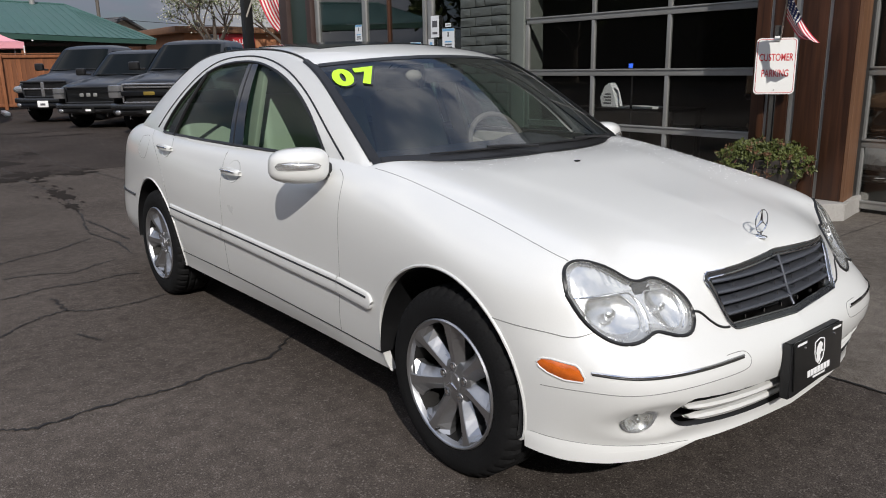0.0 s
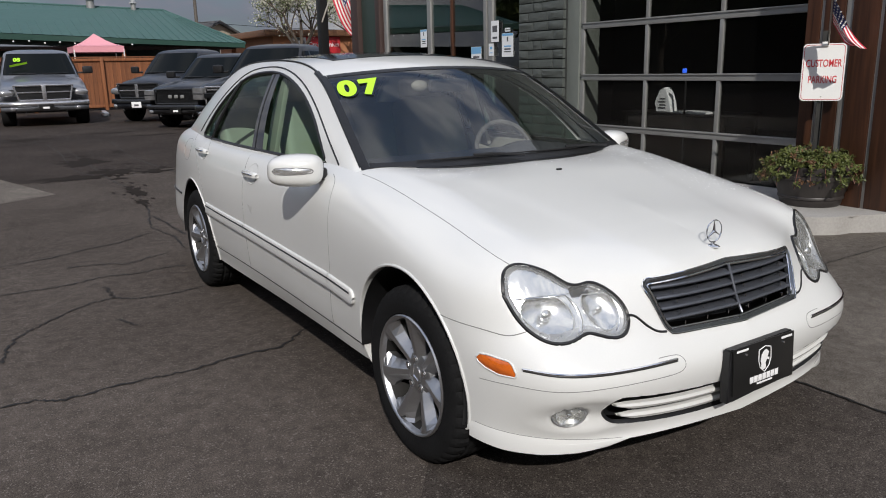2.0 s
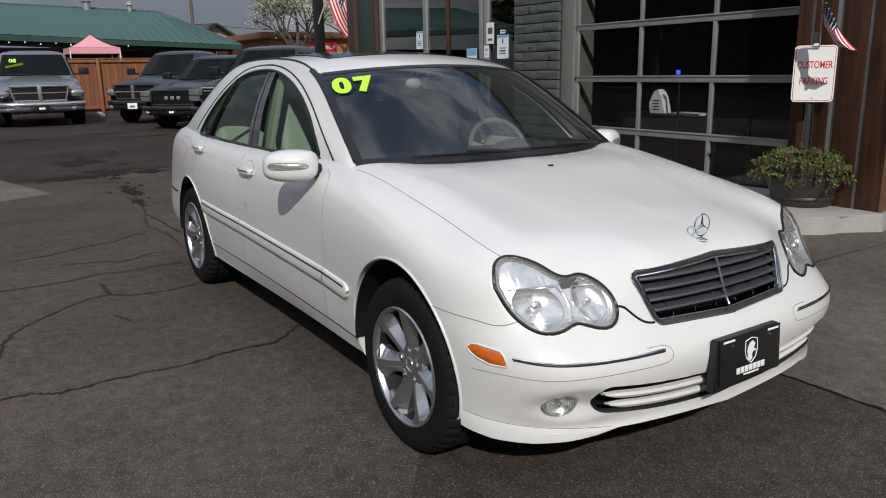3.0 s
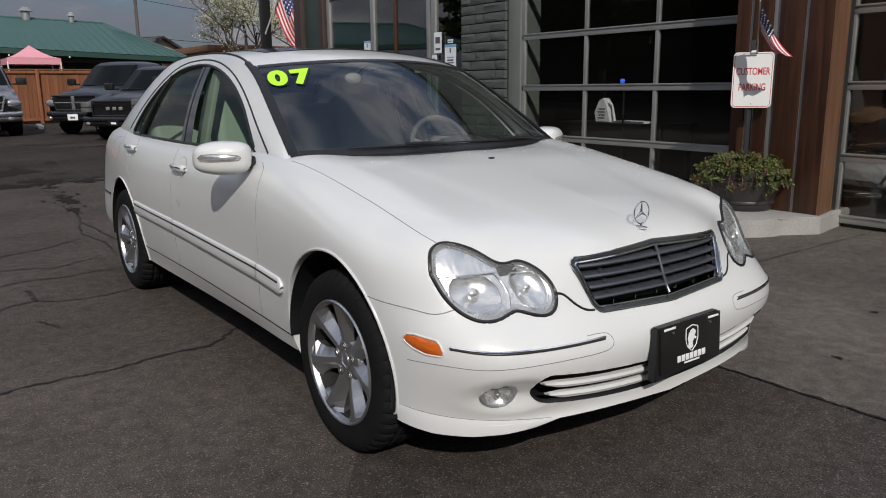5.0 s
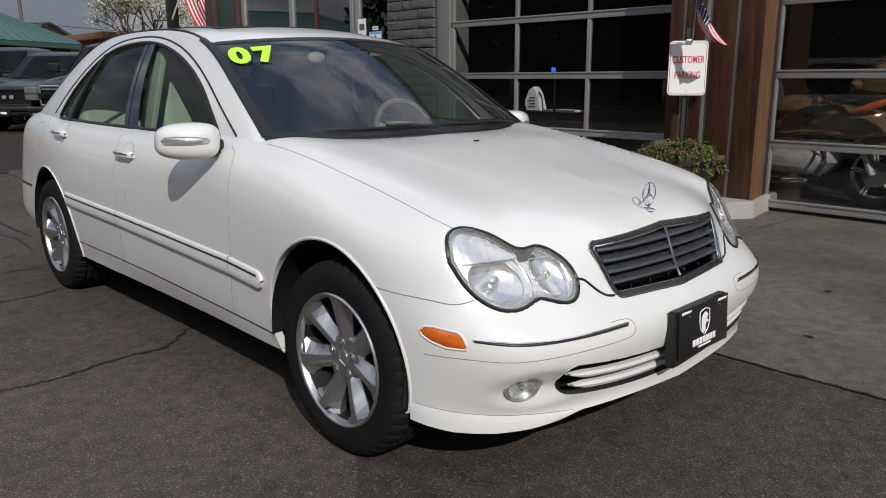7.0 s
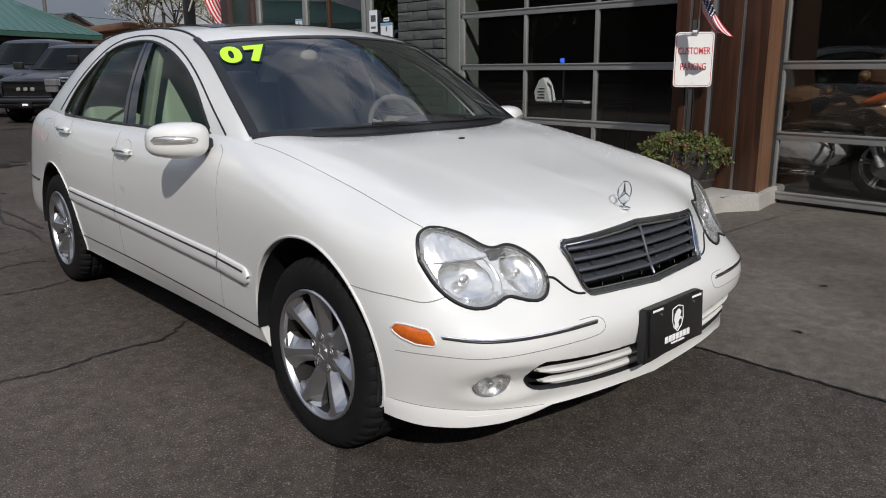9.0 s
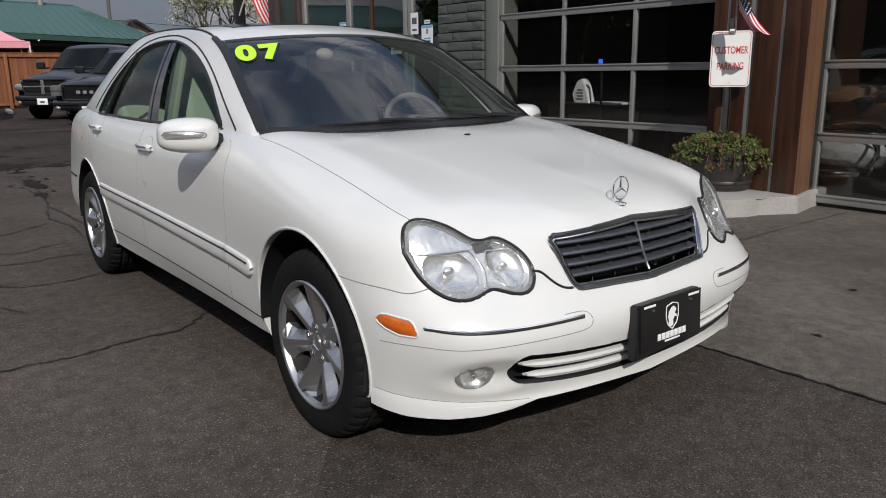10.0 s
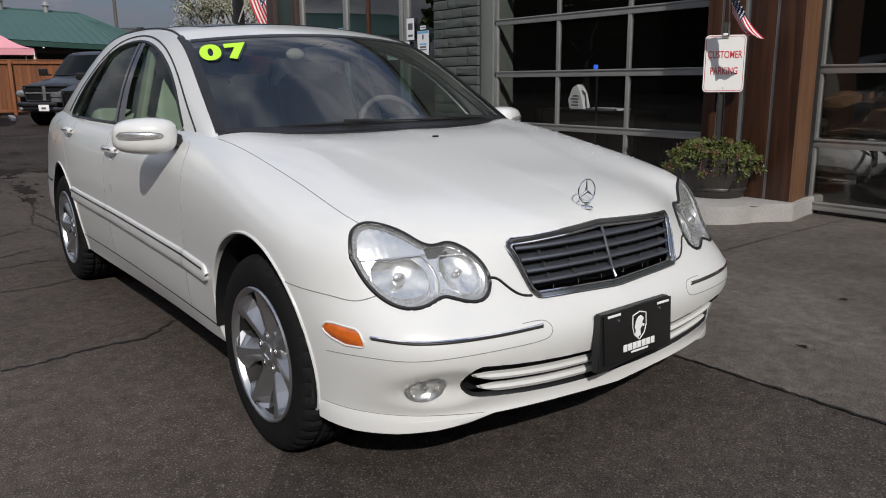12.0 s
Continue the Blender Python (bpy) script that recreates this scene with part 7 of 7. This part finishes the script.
pickup(M_SLATEPAINT, "ram", "dark slate pickup truck with a chrome cross grille", pose(2.27, 20.5, 0, 0, 0, -45) @ Matrix.Diagonal((0.97, 1, 1.06, 1)))
pickup(M_BLACKPAINT, "gmc", "black pickup truck with a fine mesh grille", pose(2.52, 17.15, 0, 0, 0, -45) @ Matrix.Diagonal((0.97, 1, 0.95, 1)))
pickup(M_BLACKPAINT, "bowtie", "black heavy pickup truck with a gold grille badge", pose(3.0, 14.35, 0, 0, 0, -45) @ Matrix.Diagonal((1, 1, 1.03, 1)))

tagged(bm_object("wheel_stop", box((0.16, 1.9, 0.12), (2.25, 26.0, 0.064), 0.03, 2, (0, 0, -6)), M_WHITE), "white painted concrete wheel stop beside the silver truck", "wheel stop")

# ---- fence, tent, green-roofed building ----
fence = thing("fence", "tall orange-brown cedar board fence with posts", "fence")
bd = box((0.145, 0.02, 1.86), (0, 0, 0), 0.003, 1)
board_me = bpy.data.meshes.new("board")
bd.to_mesh(board_me)
bd.free()
board_me.materials.append(M_FENCE)
rnd = random.Random(8)
for n in range(76):
    o = new("board", board_me)
    o.parent = fence
    o.matrix_basis = pose(-4.4 + n * 0.15, 30 + rnd.uniform(-0.004, 0.004), 1.0 + rnd.uniform(-0.006, 0.006))
for z in (0.16, 1.9):
    part("rail", box((11.5, 0.05, 0.1), (1.25, 29.95, z), 0.004), M_FENCE, fence)
part("cap", box((11.6, 0.14, 0.05), (1.25, 30, 1.99), 0.006), M_FENCE, fence)
for x in np.arange(-4.4, 7.0, 2.45):
    part("post", box((0.11, 0.11, 1.98), (float(x), 29.9, 0.99), 0.006), M_FENCE, fence)
tent = thing("tent", "pink pop-up tent canopy behind the fence", "tent")
M_PINK = material("pink_canvas", (0.75, 0.33, 0.38), 0.7, vary=0.06, scale=3)
tx, ty, hw = 3.05, 31.6, 0.92
rows = []
for f in np.linspace(0, 1, 9):
    r = hw * (1 - f) + 0.01
    z = 2.44 + 0.5 * (f ** 1.6)
    rows.append([(tx - r, ty - r, z), (tx, ty - r, z - 0.05 * (1 - f) * math.sin(math.pi * f)), (tx + r, ty - r, z), (tx + r, ty, z), (tx + r, ty + r, z), (tx, ty + r, z), (tx - r, ty + r, z), (tx - r, ty, z)])
part("canopy", sheet(rows, closed=True), M_PINK, tent, sharp=20)
part("valance", sheet([[(tx + a * hw, ty + b * hw, z) for a, b in ((-1, -1), (1, -1), (1, 1), (-1, 1))] for z in (2.2, 2.44)], closed=True), M_PINK, tent, smooth=False)
for a in (-1, 1):
    for b in (-1, 1):
        part("leg", cyl(0.025, 0.025, 2.3, (tx + a * hw * 0.98, ty + b * hw * 0.98, 1.15), None, 8), M_WHITE, tent)

M_GREENROOF = material("green_metal_roof", (0.052, 0.118, 0.106), 0.6, 0.1, vary=0.14, scale=0.6, fine=6)
M_GREENFASCIA = material("dark_green_fascia", (0.018, 0.06, 0.045), 0.5, vary=0.15, scale=2)
hall = thing("restaurant_building", "low building with a green metal hip roof", "building")
E0, E1 = Vector((-16, 32.4, 3.65)), Vector((9.45, 32.4, 2.6))
R0, R1 = Vector((-16, 38, 5.0)), Vector((7.3, 38, 4.36))
B0, B1 = Vector((-16, 43.6, 3.6)), Vector((9.45, 43.6, 2.6))
roof_bm2 = bmesh.new()
for quad in ((E0, E1, R1, R0), (R0, R1, B1, B0), (E1, B1, R1)):
    roof_bm2.faces.new([roof_bm2.verts.new(p) for p in quad])
roof_ob = part("roof", roof_bm2, M_GREENROOF, hall, smooth=False)
for n in range(72):
    f = n / 72
    a, b = E0.lerp(E1, f), R0.lerp(R1, min(1, f * 1.09))
    part("roof_seam", tube([a + Vector((0, 0, 0.01)), b + Vector((0, 0, 0.01))], 0.025, 4), M_GREENROOF, roof_ob)
part("ridge_cap", tube([R0, R1, E1], 0.07, 6), M_GREENROOF, roof_ob)
part("fascia", sheet([[E0 + Vector((0, -0.02, -0.02)), E1 + Vector((0, -0.02, -0.02))], [E0 + Vector((0, -0.02, -0.3)), E1 + Vector((0, -0.02, -0.2))]]), M_GREENFASCIA, hall, smooth=False)
part("soffit", sheet([[E0 + Vector((0, 0, -0.25)), E1 + Vector((0, 0, -0.2))], [E0 + Vector((0, 3, -0.25)), E1 + Vector((0, 3, -0.2))]]), M_GREENFASCIA, hall, smooth=False)
# dark wall stands in for the shaded opening under the eave
part("wall", box((25, 7.5, 2.5), (-3.3, 39.2, 1.25), 0.02), M_DARKGREEN, hall)
part("beam", box((12, 0.16, 0.16), (3.2, 33.0, 2.42), 0.01), M_CEDAR, hall)
for x in (4.35, 9.1, -1.5):
    part("post", box((0.16, 0.16, 2.4), (x, 33.0, 1.2), 0.01), M_FENCE, hall)
for x, z, r in ((5.9, 4.62, 0.2), (4.0, 4.75, 0.3)):
    vent = part("roof_vent", cyl(r * 0.6, r * 0.6, 0.5, (x, 37.8, z - 0.2), None, 12), M_ALU, hall)
    part("vent_cap", cyl(r, r * 0.4, 0.18, (x, 37.8, z + 0.1), None, 14), M_ALU, vent)
for n in range(26):
    f = n / 25
    p = Vector((-9, 32.3, 3.02)).lerp(Vector((4.6, 32.3, 2.55)), f)
    part("string_bulb", ball(0.035, p - Vector((0, 0, 0.06 * math.sin(f * 31) ** 2)), (1, 1, 1), 8), M_PRINT, hall)

# ---- orange building with a red banner, houses, pole and wires ----
M_ORANGE = material("orange_stucco", (0.4, 0.17, 0.08), 0.8, vary=0.1, scale=1, bump=0.1)
M_TAN = material("tan_siding", (0.42, 0.36, 0.28), 0.8, vary=0.08, scale=1)
M_SHINGLE = material("grey_shingles", (0.07, 0.068, 0.068), 0.85, vary=0.3, scale=2, bump=0.4)
shopb = thing("orange_building", "flat-roofed orange stucco building behind the lot", "building")
part("wall", box((12, 10, 3.3), (19.6, 45, 1.65), 0.02), M_ORANGE, shopb)
part("cornice", box((12.8, 10.8, 0.35), (19.4, 45, 3.42), 0.05), M_CEDAR_LIT, shopb, "timber cornice")
for x in (15.5, 18.5, 21.5):
    wdw = part("window", box((1.2, 0.1, 1.0), (x, 39.98, 1.5), 0.01), M_TRUCKGLASS, shopb)
    part("window_frame", box((1.35, 0.06, 0.08), (x, 39.94, 2.04), 0.01), M_WHITE, wdw)
banner = tagged(bm_object("banner", box((2.5, 0.02, 0.95), (16.45, 39.92, 2.75), 0.004), M_RED), "red bank banner on the orange wall", "banner")
lettering("lettering", "Credit Union", 0.36, M_PRINT, banner, Matrix.Translation((16.65, 39.9, 2.78)) @ pose(0, 0, 0, 90), 0.002, 0.004, "white letters")
part("logo", tube([(15.15 + 0.26 * math.cos(a), 39.9, 2.82 + 0.26 * math.sin(a)) for a in np.linspace(0, math.tau, 30, endpoint=False)], 0.07, 6, True), M_GREYINK, banner)
part("logo_ground", box((0.8, 0.012, 0.8), (15.15, 39.91, 2.78)), M_PRINT, banner)


def house(x, y, w, d, h, rise, turn, label):
    hs = thing("house", label, "house", "far houses", at=pose(x, y, 0, 0, 0, turn))
    part("wall", prism([(-w / 2, 0), (w / 2, 0), (w / 2, h), (0, h + rise), (-w / 2, h)], d, "y", (0, 0, 0)), M_TAN, hs, smooth=False)
    for sx in (-1, 1):
        o = 0.5
        part("roof", prism([(sx * (w / 2 + o), h - o * rise / (w / 2)), (sx * (w / 2 + o), h - o * rise / (w / 2) + 0.18), (0, h + rise + 0.2), (0, h + rise)], d + 1.0, "y", (0, -0.5, 0)), M_SHINGLE, hs, smooth=False)
    for wx in (-w * 0.25, w * 0.2):
        wd = part("window", box((0.9, 0.08, 1.2), (wx, -0.03, h * 0.72), 0.01), M_TRUCKGLASS, hs)
        part("window_frame", box((1.1, 0.05, 1.4), (wx, 0.0, h * 0.72), 0.01), M_WHITE, wd)
    return hs


house(18.3, 66, 8, 9, 3.6, 1.9, 20, "tan house with a grey shingle gable roof")
house(13.2, 74, 9, 10, 3.7, 1.6, -15, "tan house with a dark gable roof")
M_WEATHERED = wood_material("weathered_wood", (0.06, 0.052, 0.045), (0.12, 0.105, 0.09), 0.8)
pole = thing("utility_pole", "weathered wooden utility pole with crossarm", "utility pole")
part("pole", cyl(0.15, 0.11, 11, (14.9, 60, 5.5), None, 12), M_WEATHERED, pole)
part("crossarm", box((2.2, 0.1, 0.12), (14.9, 59.9, 9.9), 0.01), M_CEDAR, pole)
part("transformer", cyl(0.28, 0.28, 0.8, (14.55, 59.9, 8.6), None, 14), M_ALU, pole)
for n, (a, b, sag) in enumerate((((14.9, 60, 9.9), (60, 66, 9.2), 1.2), ((14.9, 60, 8.0), (60, 70, 7.4), 1.0), ((14.9, 60, 5.2), (40, 50, 4.6), 0.5))):
    pts = [Vector(a).lerp(Vector(b), f) - Vector((0, 0, sag * 4 * f * (1 - f))) for f in np.linspace(0, 1, 24)]
    tagged(bm_object("cable", tube(pts, 0.02, 5), M_BLACK), "black overhead cable from the utility pole", "cable", "overhead cables")

# ---- blossoming tree ----
M_BARK = material("bark", (0.09, 0.07, 0.055), 0.9, vary=0.3, scale=6, bump=0.6, bump_scale=30)
M_BLOSSOM = material("blossom", (0.62, 0.6, 0.5), 0.7, vary=0.15, scale=3)
M_YOUNG = material("young_leaf", (0.16, 0.2, 0.07), 0.6, vary=0.35, scale=2)


def tree(x, y, height, spread, seed, label, blossom=True, clear_height=0.28):
    rnd = random.Random(seed)
    tr = thing("tree", label, "tree", at=pose(x, y, 0))
    limbs, tips = [], []

    def grow(p, way, length, r, depth):
        pts = [p]
        for _ in range(5):
            way = (way + Vector((rnd.gauss(0, 0.16), rnd.gauss(0, 0.16), 0.05))).normalized()
            pts.append(pts[-1] + way * length / 5)
        limbs.append(tube(pts, [r * (1 - 0.11 * i) for i in range(6)], 6))
        if depth == 0:
            tips.extend(pts[2:])
            return
        for n in range(3 if depth > 1 else 4):
            w = (way + Vector((rnd.gauss(0, 0.65), rnd.gauss(0, 0.65), rnd.gauss(0.1, 0.3)))).normalized()
            grow(pts[rnd.choice((3, 4, 5))], w, length * rnd.uniform(0.55, 0.8), r * 0.5, depth - 1)
        tips.extend(pts[3:])

    trunk_top = Vector((0, 0, height * clear_height))
    trunk = tube([(0, 0, 0), (0.03, 0, height * 0.1), trunk_top], [height * 0.035, height * 0.027, height * 0.022], 10)
    for n in range(5):
        a = n * math.tau / 5 + rnd.uniform(-0.3, 0.3)
        grow(trunk_top, Vector((math.cos(a) * 0.8, math.sin(a) * 0.8, 0.8)).normalized(), spread * 0.75, height * 0.012, 3)
    grow(trunk_top, Vector((0, 0, 1)), height * 0.35, height * 0.014, 3)
    part("trunk", join(trunk, *limbs), M_BARK, tr)
    spots_a, spots_b = [], []
    for p in tips:
        for _ in range(9):
            q = p + Vector((rnd.gauss(0, 0.16), rnd.gauss(0, 0.16), rnd.gauss(0, 0.14))) * (spread / 3)
            (spots_a if rnd.random() < 0.6 else spots_b).append(q)
    if blossom:
        tagged(part("blossom", leaf_cloud(spots_a, 0.1 * spread / 3, seed), M_BLOSSOM, tr, "white blossom", smooth=False), kind="stuff")
    else:
        spots_b += spots_a
    tagged(part("crown", leaf_cloud(spots_b, (0.1 if blossom else 0.3) * spread / 3, seed + 1), M_YOUNG if blossom else M_LEAF, tr, "young leaves", smooth=False), kind="stuff")
    return tr


tree(13.8, 36.5, 8.0, 3.0, 3, "cherry tree in white blossom behind the lot")
tree(18.5, 37.5, 8.5, 3.2, 5, "cherry tree in white blossom beside the banner")
# unseen trees and building, added to darken reflections and close the place
for n, (x, y, h, s) in enumerate(((-24, 2, 9, 5), (-26, 12, 10, 5.5), (-25, 22, 9, 5), (-27, 32, 11, 6), (-22, -10, 9, 5), (-14, -22, 10, 5.5), (0, -26, 10, 6), (14, -24, 9, 5), (-30, 42, 11, 6))):
    tree(x, y, h, s, 40 + n, "dark leafy tree, unseen, added for its dark reflection", False, 0.2)
street = thing("street_building", "long dark building, unseen, added for its dark reflection", "building")
part("wall", box((10, 80, 6.0), (-38, 10, 3.0), 0.05), material("dark_backdrop", (0.1, 0.07, 0.06), 0.85, vary=0.2, scale=2), street)
part("roof", box((10.6, 80.6, 0.4), (-38, 10, 6.2), 0.05), M_SHINGLE, street)
